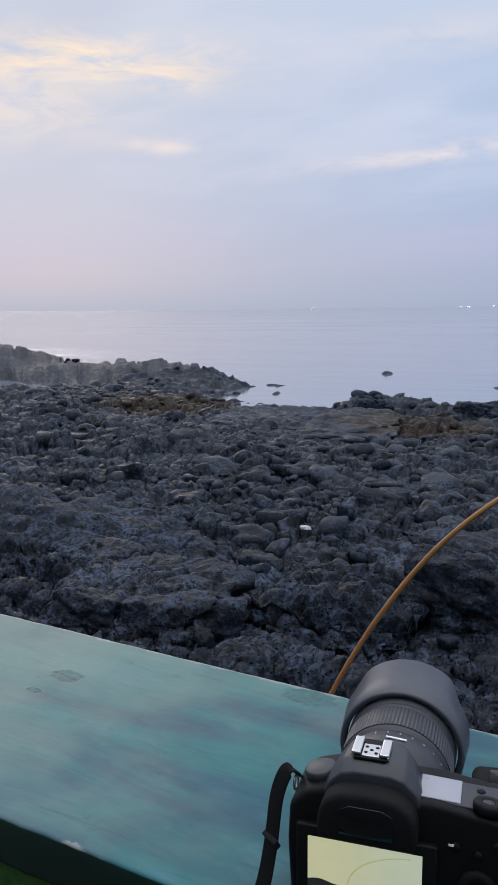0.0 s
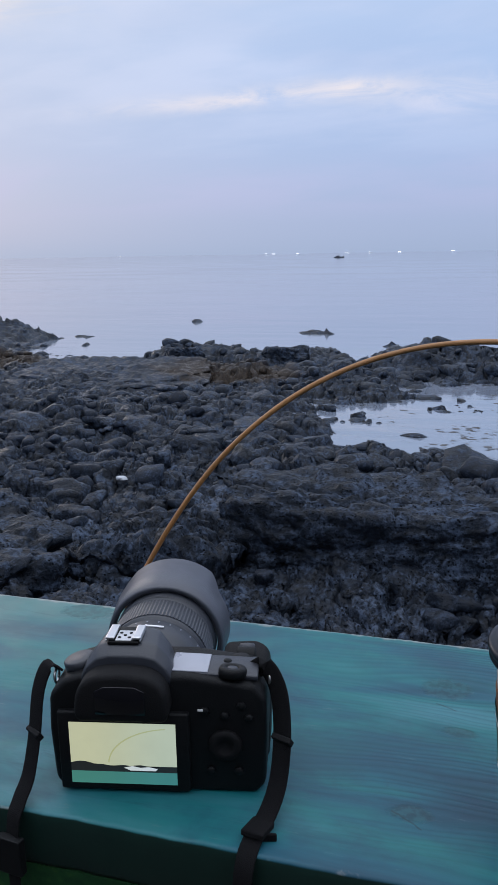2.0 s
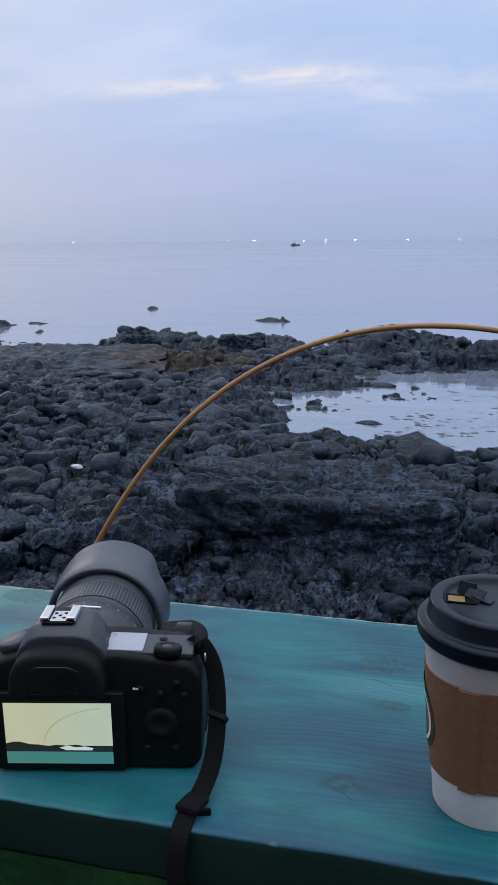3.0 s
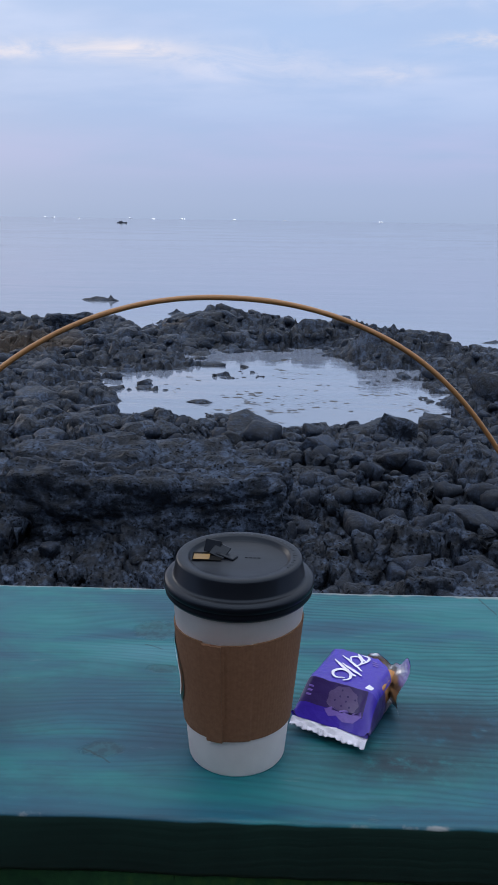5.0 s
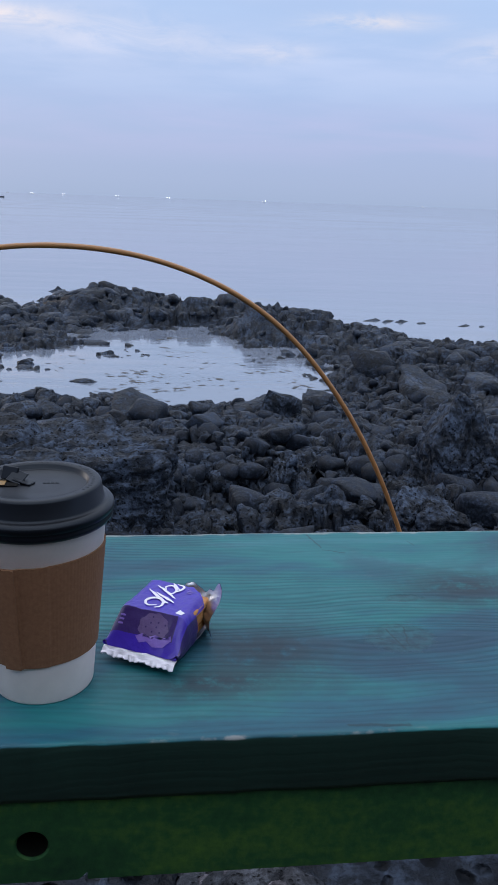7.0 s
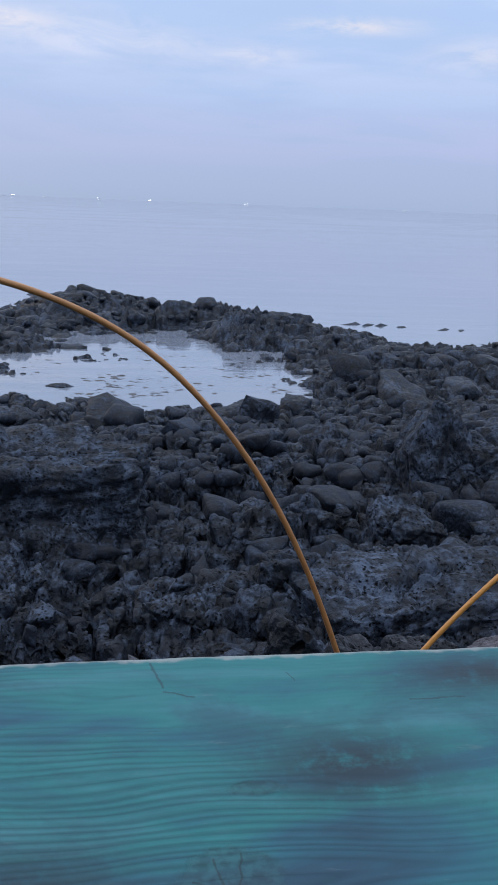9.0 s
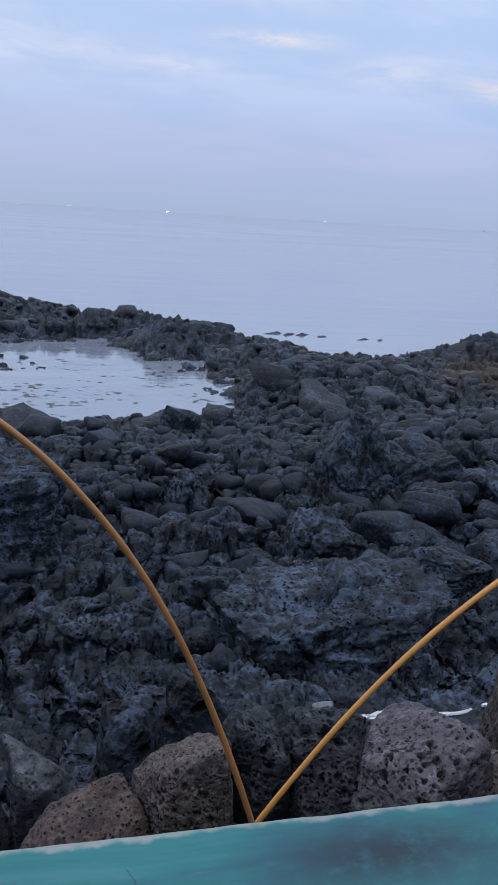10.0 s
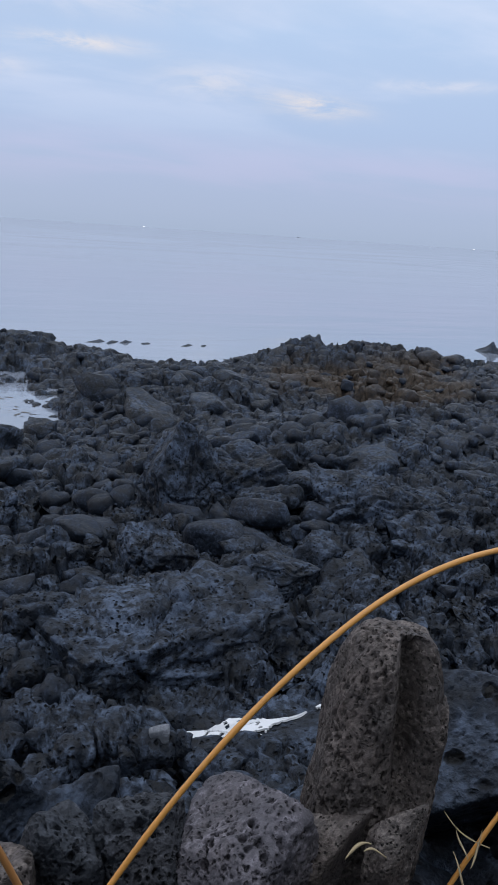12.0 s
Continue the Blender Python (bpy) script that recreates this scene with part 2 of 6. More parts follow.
KNOTS = [(0.348, 0.588, 0.020, 0.016), (0.360, 0.532, 0.013, 0.006), (0.666, 0.536, 0.016, 0.006), (0.647, 0.480, 0.026, 0.020),
         (-0.205, 0.572, 0.020, 0.012), (-0.212, 0.535, 0.009, 0.005), (0.02, 0.645, 0.028, 0.016), (0.335, 0.440, 0.014, 0.008), (1.02, 0.60, 0.03, 0.02)]
# open checks and scratches: from, to, half width
CHECKS = [(0.640, 0.492, 0.646, 0.466, 0.0010), (0.653, 0.494, 0.650, 0.470, 0.0010), (0.630, 0.480, 0.641, 0.474, 0.0008), (0.622, 0.624, 0.640, 0.617, 0.0014), (0.342, 0.566, 0.356, 0.559, 0.0013), (0.324, 0.440, 0.342, 0.428, 0.0013),
          (0.614, 0.656, 0.622, 0.628, 0.0016), (0.770, 0.605, 0.805, 0.606, 0.0012), (0.590, 0.389, 0.625, 0.3865, 0.0022), (0.900, 0.640, 0.940, 0.636, 0.0010), (-0.222, 0.575, -0.190, 0.570, 0.0012), (0.70, 0.640, 0.703, 0.630, 0.0008)]


def wood_material():
    """Sawn softwood board under thin blue-green paint: grain that bends round the knots, wear to grey at places."""
    m, n, b = material("painted_board")
    pos = n.n("ShaderNodeNewGeometry").outputs["Position"]
    s = n.n("ShaderNodeSeparateXYZ", i_0=pos)
    px, py, pz = s.outputs
    wob = n.m("MULTIPLY", n.m("SUBTRACT", n.noise(n.n("ShaderNodeCombineXYZ", i_0=n.m("MULTIPLY", px, 2.2), i_1=n.m("MULTIPLY", py, 6.0)).outputs[0], 1.0, 3), 0.5), 0.075)
    q = n.m("ADD", py, wob)
    q = n.m("SUBTRACT", q, n.m("MULTIPLY", pz, 0.9))
    spots = None
    for kx, ky, rx, ry in KNOTS:
        dx, dy = n.m("SUBTRACT", px, kx), n.m("SUBTRACT", py, ky)
        far = n.m("ADD", n.m("POWER", n.m("DIVIDE", dx, rx * 3.4), 2.0), n.m("POWER", n.m("DIVIDE", dy, ry * 3.2), 2.0))
        lift = n.m("EXPONENT", n.m("MULTIPLY", far, -1.0))
        push = n.m("MULTIPLY", n.m("MULTIPLY", lift, n.m("DIVIDE", dy, n.m("ADD", n.m("ABSOLUTE", dy), 0.006))), -ry * 0.9)
        q = n.m("ADD", q, push)
        near = n.m("ADD", n.m("POWER", n.m("DIVIDE", dx, rx), 2.0), n.m("POWER", n.m("DIVIDE", dy, ry), 2.0))
        near = n.m("ADD", near, n.m("MULTIPLY", n.m("SUBTRACT", n.noise(pos, 120.0, 3), 0.5), 1.2))
        spot = n.m("SUBTRACT", 1.0, n.smooth(near, 0.55, 1.1))
        spots = spot if spots is None else n.m("MAXIMUM", spots, spot)
    uneven = n.noise(n.n("ShaderNodeCombineXYZ", i_0=0.0, i_1=q).outputs[0], 38.0, 3)
    phase = n.m("ADD", n.m("MULTIPLY", q, 1120.0), n.m("MULTIPLY", uneven, 20.0))
    ring = n.m("POWER", n.m("ADD", 0.5, n.m("MULTIPLY", n.m("SINE", phase), 0.5)), 0.7)
    fibre = n.noise(n.n("ShaderNodeCombineXYZ", i_0=n.m("MULTIPLY", px, 18.0), i_1=n.m("MULTIPLY", q, 620.0)).outputs[0], 1.0, 4, 0.6)
    vis = n.smooth(n.noise(n.n("ShaderNodeCombineXYZ", i_0=n.m("MULTIPLY", px, 3.0), i_1=n.m("MULTIPLY", py, 9.0), i_2=3.0).outputs[0], 1.0, 4), 0.42, 0.58)
    vis = n.m("MULTIPLY", n.m("ADD", n.m("MULTIPLY", vis, 0.5), 0.5), n.m("MULTIPLY", n.smooth(px, 0.16, 0.46), n.m("SUBTRACT", 1.0, n.m("MULTIPLY", n.smooth(n.m("ADD", px, n.m("MULTIPLY", n.smooth(py, 0.53, 0.62), 0.22)), 0.66, 0.85), 0.8))))
    grain = n.m("ADD", n.m("MULTIPLY", n.m("SUBTRACT", 1.0, vis), 0.75), n.m("MULTIPLY", n.m("ADD", n.m("MULTIPLY", ring, 0.52), n.m("MULTIPLY", fibre, 0.56)), vis))
    tone = n.noise(n.n("ShaderNodeCombineXYZ", i_0=n.m("MULTIPLY", px, 4.0), i_1=n.m("MULTIPLY", py, 16.0), i_2=7.0).outputs[0], 1.0, 5, 0.6, 0.5)
    col = n.ramp(tone, [(0.32, (0.006, 0.046, 0.084)), (0.45, (0.008, 0.094, 0.136)), (0.56, (0.008, 0.144, 0.154)), (0.70, (0.042, 0.178, 0.214))])
    smudge = n.smooth(n.noise(n.n("ShaderNodeCombineXYZ", i_0=n.m("MULTIPLY", px, 7.0), i_1=n.m("MULTIPLY", py, 11.0), i_2=5.0).outputs[0], 1.0, 6, 0.65, 0.6), 0.46, 0.66)
    col = n.mix(n.m("MULTIPLY", smudge, 0.55), col, (0.008, 0.046, 0.085))
    fade = n.smooth(n.m("ADD", n.m("MULTIPLY", px, -0.75), n.m("MULTIPLY", n.noise(pos, 7.0, 4), 0.7)), 0.22, 0.62)
    worn = n.mix(n.noise(pos, 30.0, 4), (0.130, 0.235, 0.205), (0.215, 0.275, 0.245))
    col = n.mix(n.m("MULTIPLY", fade, 0.7), col, worn)
    scuff = n.smooth(n.m("ADD", n.m("MULTIPLY", n.noise(n.n("ShaderNodeCombineXYZ", i_0=n.m("MULTIPLY", px, 25.0), i_1=n.m("MULTIPLY", py, 90.0)).outputs[0], 1.0, 5, 0.7), 0.8), n.m("MULTIPLY", fibre, 0.25)), 0.62, 0.72)
    col = n.mix(n.m("MULTIPLY", scuff, 0.35), col, (0.13, 0.19, 0.20))
    col = n.mix(n.m("MULTIPLY", n.m("SUBTRACT", 1.0, grain), 0.70), col, (0.003, 0.020, 0.032))
    col = n.mix(n.m("MULTIPLY", spots, 0.45), col, n.mix(n.smooth(n.noise(pos, 160.0, 4), 0.4, 0.6), (0.004, 0.022, 0.028), (0.020, 0.085, 0.095)))
    streak = n.smooth(n.noise(n.n("ShaderNodeCombineXYZ", i_0=n.m("MULTIPLY", px, 9.0), i_1=n.m("MULTIPLY", q, 110.0), i_2=11.0).outputs[0], 1.0, 5, 0.7), 0.56, 0.70)
    col = n.mix(n.m("MULTIPLY", streak, 0.35), col, (0.005, 0.040, 0.060))
    blot = n.smooth(n.noise(n.n("ShaderNodeCombineXYZ", i_0=n.m("MULTIPLY", px, 14.0), i_1=n.m("MULTIPLY", py, 24.0), i_2=15.0).outputs[0], 1.0, 7, 0.75, 0.8), 0.60, 0.72)
    col = n.mix(n.m("MULTIPLY", blot, 0.4), col, (0.006, 0.045, 0.062))
    # soot-dark stain where things were set down
    for sx, sy, srx, sry in ((0.555, 0.470, 0.050, 0.030), (0.515, 0.435, 0.045, 0.018), (0.72, 0.55, 0.05, 0.03), (0.83, 0.63, 0.06, 0.02)):
        d2 = n.m("ADD", n.m("POWER", n.m("DIVIDE", n.m("SUBTRACT", px, sx), srx), 2.0), n.m("POWER", n.m("DIVIDE", n.m("SUBTRACT", py, sy), sry), 2.0))
        stain = n.m("MULTIPLY", n.m("EXPONENT", n.m("MULTIPLY", d2, -1.0)), n.smooth(n.noise(pos, 75.0, 5, 0.7), 0.22, 0.55))
        col = n.mix(n.m("MULTIPLY", stain, 1.0), col, (0.004, 0.018, 0.030))
    gap = None
    ragged = n.m("MULTIPLY", n.m("SUBTRACT", n.noise(pos, 130.0, 3), 0.5), 0.004)
    for ax, ay, bx, by, half in CHECKS:
        ux, uy = bx - ax, by - ay
        size = math.hypot(ux, uy)
        ux, uy = ux / size, uy / size
        ex, ey = n.m("SUBTRACT", px, ax), n.m("SUBTRACT", py, ay)
        along = n.m("ADD", n.m("MULTIPLY", ex, ux), n.m("MULTIPLY", ey, uy))
        over = n.m("MAXIMUM", n.m("MULTIPLY", along, -1.0), n.m("SUBTRACT", along, size))
        side = n.m("ABSOLUTE", n.m("ADD", n.m("SUBTRACT", n.m("MULTIPLY", ey, ux), n.m("MULTIPLY", ex, uy)), ragged))
        line = n.m("SUBTRACT", 1.0, n.smooth(n.m("ADD", side, n.m("MAXIMUM", over, 0.0)), half * 0.15, half * 0.9))
        gap = line if gap is None else n.m("MAXIMUM", gap, line)
    col = n.mix(n.m("MULTIPLY", gap, 0.6), col, (0.004, 0.014, 0.020))
    # bare wood along the sawn front and back arrises
    edge = n.m("MAXIMUM", n.smooth(n.m("ADD", py, n.m("MULTIPLY", n.m("SUBTRACT", n.noise(pos, 60.0, 4), 0.5), 0.016)), 0.6560, 0.6610), n.m("SUBTRACT", 1.0, n.smooth(n.m("SUBTRACT", py, n.m("MULTIPLY", n.m("SUBTRACT", n.noise(pos, 45.0, 4), 0.5), 0.026)), 0.3785, 0.3815)))
    top = n.smooth(pz, 2.992, 2.997)
    col = n.mix(n.m("MULTIPLY", n.m("MULTIPLY", edge, top), 0.6), col, (0.30, 0.29, 0.28))
    # below the top arris: near-black green, shade painted onto the front face
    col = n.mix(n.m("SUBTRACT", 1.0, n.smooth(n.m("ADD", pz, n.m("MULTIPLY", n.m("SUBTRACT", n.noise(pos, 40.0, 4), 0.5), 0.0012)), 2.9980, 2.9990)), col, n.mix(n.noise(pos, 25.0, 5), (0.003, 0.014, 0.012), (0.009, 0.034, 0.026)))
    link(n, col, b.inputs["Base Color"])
    link(n, n.m("ADD", 0.44, n.m("MULTIPLY", n.m("SUBTRACT", 1.0, grain), 0.25)), b.inputs["Roughness"])
    b.inputs["Specular IOR Level"].default_value = 0.34
    nb = bump(n, b, grain, 0.55, 0.0007)
    nb = bump(n, b, n.m("SUBTRACT", 1.0, spots), 0.5, 0.0015, nb)
    bump(n, b, tone, 0.35, 0.004, nb)
    return m


BOARD = wood_material()


def mossy_material():
    m, n, b = material("algae_green_board")
    pos = n.n("ShaderNodeNewGeometry").outputs["Position"]
    sc = n.n("ShaderNodeMapping", i_0=pos)
    sc.inputs["Scale"].default_value = (0.35, 1.0, 1.0)
    p = n.noise(sc.outputs[0], 22.0, 6, 0.65)
    q = n.noise(pos, 160.0, 4, 0.6)
    col = n.ramp(n.m("ADD", n.m("MULTIPLY", p, 0.7), n.m("MULTIPLY", q, 0.3)), [(0.33, (0.004, 0.024, 0.012)), (0.5, (0.012, 0.055, 0.018)), (0.66, (0.045, 0.105, 0.018))])
    link(n, col, b.inputs["Base Color"])
    b.inputs["Roughness"].default_value = 0.75
    b.inputs["Specular IOR Level"].default_value = 0.2
    bump(n, b, q, 0.6, 0.001)
    return m


MOSSY = mossy_material()
DARKGREEN = plain("dark_green_paint", (0.012, 0.055, 0.045), 0.6, grain=0.5, scale=120)

# ---------------------------------------------------------------- shape of the shore
def hash2(i, j, k):
    h = (i.astype(np.int64) * 374761393 + j.astype(np.int64) * 668265263 + k * 1442695041) & 0x7FFFFFFF
    h = ((h ^ (h >> 13)) * 1274126177) & 0x7FFFFFFF
    return ((h ^ (h >> 16)) & 0xFFFFF) / float(0xFFFFF)


def vnoise(x, y, k):
    i, j = np.floor(x), np.floor(y)
    u, v = x - i, y - j
    u, v = u * u * u * (u * (u * 6 - 15) + 10), v * v * v * (v * (v * 6 - 15) + 10)
    a, b, c, d = hash2(i, j, k), hash2(i + 1, j, k), hash2(i, j + 1, k), hash2(i + 1, j + 1, k)
    return (a * (1 - u) + b * u) * (1 - v) + (c * (1 - u) + d * u) * v


def fbm(x, y, octaves, k, gain=0.5):
    t, a, s = 0, 1.0, 0
    for o in range(octaves):
        t = t + a * (vnoise(x * 2 ** o + 17.3 * o, y * 2 ** o - 9.1 * o, k + o) - 0.5)
        s += a
        a *= gain
    return t / s * 2


def cells(x, y, size, k):
    """Nearest and second cell distance, the cell's random numbers and the offset from its middle."""
    gx, gy = x / size, y / size
    i, j = np.floor(gx), np.floor(gy)
    f1 = np.full(x.shape, 9.0)
    f2 = np.full(x.shape, 9.0)
    r = np.zeros(x.shape)
    ox, oy = np.zeros(x.shape), np.zeros(x.shape)
    for a in (-1, 0, 1):
        for b in (-1, 0, 1):
            ci, cj = i + a, j + b
            dx, dy = gx - ci - 0.1 - 0.8 * hash2(ci, cj, k), gy - cj - 0.1 - 0.8 * hash2(ci, cj, k + 1)
            d = np.sqrt(dx * dx + dy * dy)
            nearer = d < f1
            f2 = np.where(nearer, f1, np.minimum(f2, d))
            f1 = np.where(nearer, d, f1)
            r = np.where(nearer, hash2(ci, cj, k + 2), r)
            ox, oy = np.where(nearer, dx, ox), np.where(nearer, dy, oy)
    return f1, f2, r, ox, oy


def sstep(x, lo, hi):
    t = np.clip((x - lo) / (hi - lo), 0, 1)
    return t * t * (3 - 2 * t)


def mound(x, y, cx, cy, rx, ry, turn, sharp=2.0):
    """1 in the middle, 0 outside; sharp: how flat the top and how steep the sides are."""
    c, s = math.cos(radians(turn)), math.sin(radians(turn))
    u, v = ((x - cx) * c + (y - cy) * s) / rx, (-(x - cx) * s + (y - cy) * c) / ry
    return np.exp(-((u * u + v * v) ** (sharp / 2)))


def shore(x, y):
    """The large forms: slope from the wall to the tide line, headlands, ledges and the tide pool."""
    wx = x + 1.1 * fbm(x * 0.35, y * 0.35, 3, 11)
    wy = y + 1.1 * fbm(x * 0.35 + 50, y * 0.35, 3, 12)
    h = np.interp(wy + 0.03 * np.abs(wx - 1), [-2, 0.6, 1.3, 2.2, 3.2, 4.5, 8, 12, 15, 19, 27, 36, 46, 90], [2.0, 2.42, 2.48, 1.40, 0.75, 0.25, -0.15, -0.72, -0.9, -1.42, -1.6, -1.9, -3.2, -7])
    east = sstep(wx, 5, 12)
    h = h - east * sstep(wy, 29, 33) * 1.5
    h = np.maximum(h, -7)

    def add(top, *form):
        return (top - h) * mound(wx, wy, *form)
    h = h + add(-1.0, -20, 24, 9, 7, 0, 4)
    # far headland
    h = h + add(0.72, -50, 47, 9, 7, 0, 3)
    h = h + add(-0.38, -39, 45, 9, 5, 0, 3)
    h = h + add(0.0, -31, 43.5, 6.5, 4.0, 8, 2.6)
    h = h + add(-1.45, -26, 33, 8, 6, 0, 3)
    h = h + add(-0.60, -27.5, 38.5, 4.2, 4.8, 0, 2.5)
    h = h + add(-1.05, -24.0, 33.5, 4.5, 4.0, 0, 2.5)
    h = h + add(-1.02, -33.0, 33.5, 7.5, 5.5, 0, 3)
    # flat ledge
    h = h + add(-1.16, -14.5, 29, 6.0, 4.5, 12, 6)
    h = h + add(-1.30, -10.5, 30.0, 5.0, 3.0, 0, 4)
    h = h + add(-1.25, -11, 36.0, 5.5, 2.0, 0, 4)
    # outer ridges
    h = h + add(-0.78, -13.0, 36.6, 1.7, 1.5, 0, 3)
    h = h + add(-0.84, -7.6, 36.4, 2.0, 1.6, 0, 3)
    h = h + add(-1.05, -6, 30.5, 4.0, 4.5, 0, 4)
    h = h + add(-0.75, -9.0, 33.0, 1.4, 0.9, 0, 4)
    h = h + add(-0.72, -1.6, 38.0, 3.4, 2.2, 0, 3)
    h = h + add(-0.70, -1.0, 34.0, 4.0, 2.6, 0, 3)
    h = h + add(-0.85, 3.0, 34.5, 2.4, 2.4, 0, 3)
    h = h + add(-0.62, 5.2, 30.0, 2.1, 2.3, -12, 3)
    h = h + add(-0.85, 7.6, 27.5, 2.0, 2.6, 0, 3)
    h = h + add(-0.62, 9.8, 23.5, 2.2, 2.4, 0, 3)
    h = h + add(-0.80, 7.5, 21.5, 2.4, 2.2, 0, 3)
    h = h + add(-0.95, 13.5, 23.0, 3.4, 2.6, 0, 3)
    h = h + add(-0.42, 17.8, 26.3, 5.2, 2.4, 0, 2.6)
    h = h + add(-1.1, 22, 22, 5.0, 3.0, 0, 3)
    # near crags
    h = h + add(-0.30, 4.55, 10.5, 0.8, 0.7, 0, 2)
    h = h + add(-0.25, 5.2, 10.0, 1.2, 1.0, 0, 2.5)
    h = h + add(0.05, 7.2, 8.4, 1.5, 1.3, 0, 2.5)
    h = h + add(-0.30, 9.5, 13.0, 2.6, 2.0, 0, 3)
    h = h + add(-0.05, -0.9, 9.3, 1.6, 0.75, -6, 3)
    h = h + add(-0.10, -3.5, 8.3, 1.2, 1.5, 20, 3)
    h = h + add(-0.05, -7.5, 9.3, 2.7, 1.9, 15, 3)
    h = h + add(0.02, -5.6, 7.2, 1.4, 1.5, 0, 3)
    h = h + add(-0.35, 0.0, 7.2, 2.6, 0.55, 0, 3)
    h = h + add(0.25, 3.0, 5.9, 1.2, 0.6, 10, 3)
    h = h + add(0.17, 3.05, 4.60, 1.05, 0.42, 0, 4)
    # the hollow where the rounded boulders lie
    h = h + add(-0.85, 1.15, 10.05, 1.35, 0.85, 0, 3)
    h = h + add(-1.12, -8.2, 21.5, 4.0, 4.5, 0, 4)
    h = h + add(-1.18, 8.5, 17.5, 3.6, 2.8, 0, 4)
    # the tide pool, its tongue and arms
    qx, qy = x + 0.55 * fbm(x * 0.8, y * 0.8, 3, 13), y + 0.55 * fbm(x * 0.8 + 20, y * 0.8, 3, 14)
    pool = mound(qx, qy, 1.15, 22.2, 4.1, 2.85, -4, 5)
    for form in ((1.75, 27.2, 1.75, 3.4, -6, 4), (-1.9, 24.3, 0.95, 2.5, 10, 5), (-3.3, 20.7, 1.5, 0.75, 25, 4), (-2.0, 19.6, 0.65, 1.0, 0, 4), (0.7, 19.4, 0.5, 1.1, 0, 4), (4.4, 23.6, 0.8, 1.3, 0, 4)):
        pool = np.maximum(pool, mound(qx, qy, *form))
    pool = np.maximum(pool, 0.9 * mound(qx, qy, -5.4, 36.0, 0.45, 3.6, 12, 5))
    h = h + (S - 0.22 - h) * pool
    return h, pool


def billow(x, y, octaves, k, gain=0.55):
    """Rounded lumps parted by sharp creases."""
    t, a, n = 0, 1.0, 0
    for o in range(octaves):
        v = vnoise(x * 2 ** o + 7.7 * o, y * 2 ** o + 3.1 * o, k + o) + 0.5 * vnoise(x * 2 ** o * 1.9 - y * 0.8, y * 2 ** o * 1.9 + x * 0.8, k + o + 20) - 0.75
        t = t + a * np.minimum(np.abs(v) * 3.2, 1.0)
        n += a
        a *= gain
    return t / n - 0.5


def ground_height(x, y):
    h, pool = shore(x, y)
    # ledges of layered lava
    step = 0.26
    lv = (h + 0.22 * fbm(x * 0.5, y * 0.5, 3, 15)) / step
    fl = np.floor(lv)
    dry = (1 - pool) * sstep(y, 2.5, 4.5)
    h = h + 0.6 * dry * (step * (fl + sstep(lv - fl, 0.62, 1.0)) - step * lv)
    dx, dy = x + 0.22 * fbm(x * 1.1, y * 1.1, 4, 21), y + 0.22 * fbm(x * 1.1 + 31, y * 1.1, 4, 22)
    calm = (1 - pool) * (1 - 0.85 * mound(x, y, 3.05, 4.55, 0.8, 0.34, 0, 4))
    near = sstep(y, 0.9, 3.0)
    rough = np.clip(0.75 + 1.1 * fbm(x * 0.25, y * 0.25, 2, 31), 0.35, 1.25)
    # large blocks: tipped tops with worn shoulders, parted by joints
    for size, amp, tilt, dome, joint, wide, k in ((1.70, 0.15, 0.32, 0.08, 0.20, 0.12, 41), (0.72, 0.08, 0.17, 0.06, 0.10, 0.18, 51)):
        f1, f2, r, ox, oy = cells(dx, dy * 1.2, size, k)
        r2, r3 = (r * 7.13) % 1 - 0.5, (r * 13.7) % 1 - 0.5
        edge = f2 - f1
        cell = amp * (r - 0.5) * 2 + tilt * (r2 * ox + r3 * oy) + dome * (np.sqrt(np.minimum(edge, 0.5)) - 0.45) - joint * (1 - sstep(edge, 0.0, wide))
        h = h + cell * rough * (0.25 + 0.75 * calm) * (0.35 + 0.65 * near)
    h = h + 0.10 * billow(dx * 0.9, dy * 1.1, 2, 71, 0.4) * calm * near
    h = h + 0.02 * fbm(x * 3.3, y * 3.3, 4, 81, 0.6) * (0.3 + 0.7 * calm) + 0.34 * fbm(x * 0.6, y * 0.6, 3, 95, 0.5) * sstep(y, 38, 44) * sstep(-x, 18, 26)
    # cut back under the terrace
    h = h + (np.minimum(h, 2.02) - h) * (1 - sstep(y, 0.40, 0.55))
    return h


def fan():
    """Rays about the seat, close together where the shore opens, and rings that widen outwards."""
    a = np.concatenate([np.arange(-180, -50, 6.0), np.arange(-50, 50, 0.125), np.arange(50, 180, 6.0)])
    r = np.concatenate([np.geomspace(0.5, 2.6, 60)[:-1], np.geomspace(2.6, 52.0, 720)[:-1], np.geomspace(52.0, 130.0, 30)])
    return np.radians(a), r


ang, rad = fan()
A, R = np.meshgrid(ang, rad, indexing="ij")
gx, gy = 0.4 - R * np.sin(A), R * np.cos(A)
gz = ground_height(gx, gy)
na, nr = gx.shape


def hash3(i, j, l, k):
    return hash2(i * 1.0 + l * 131.0, j * 1.0 - l * 71.0, k)


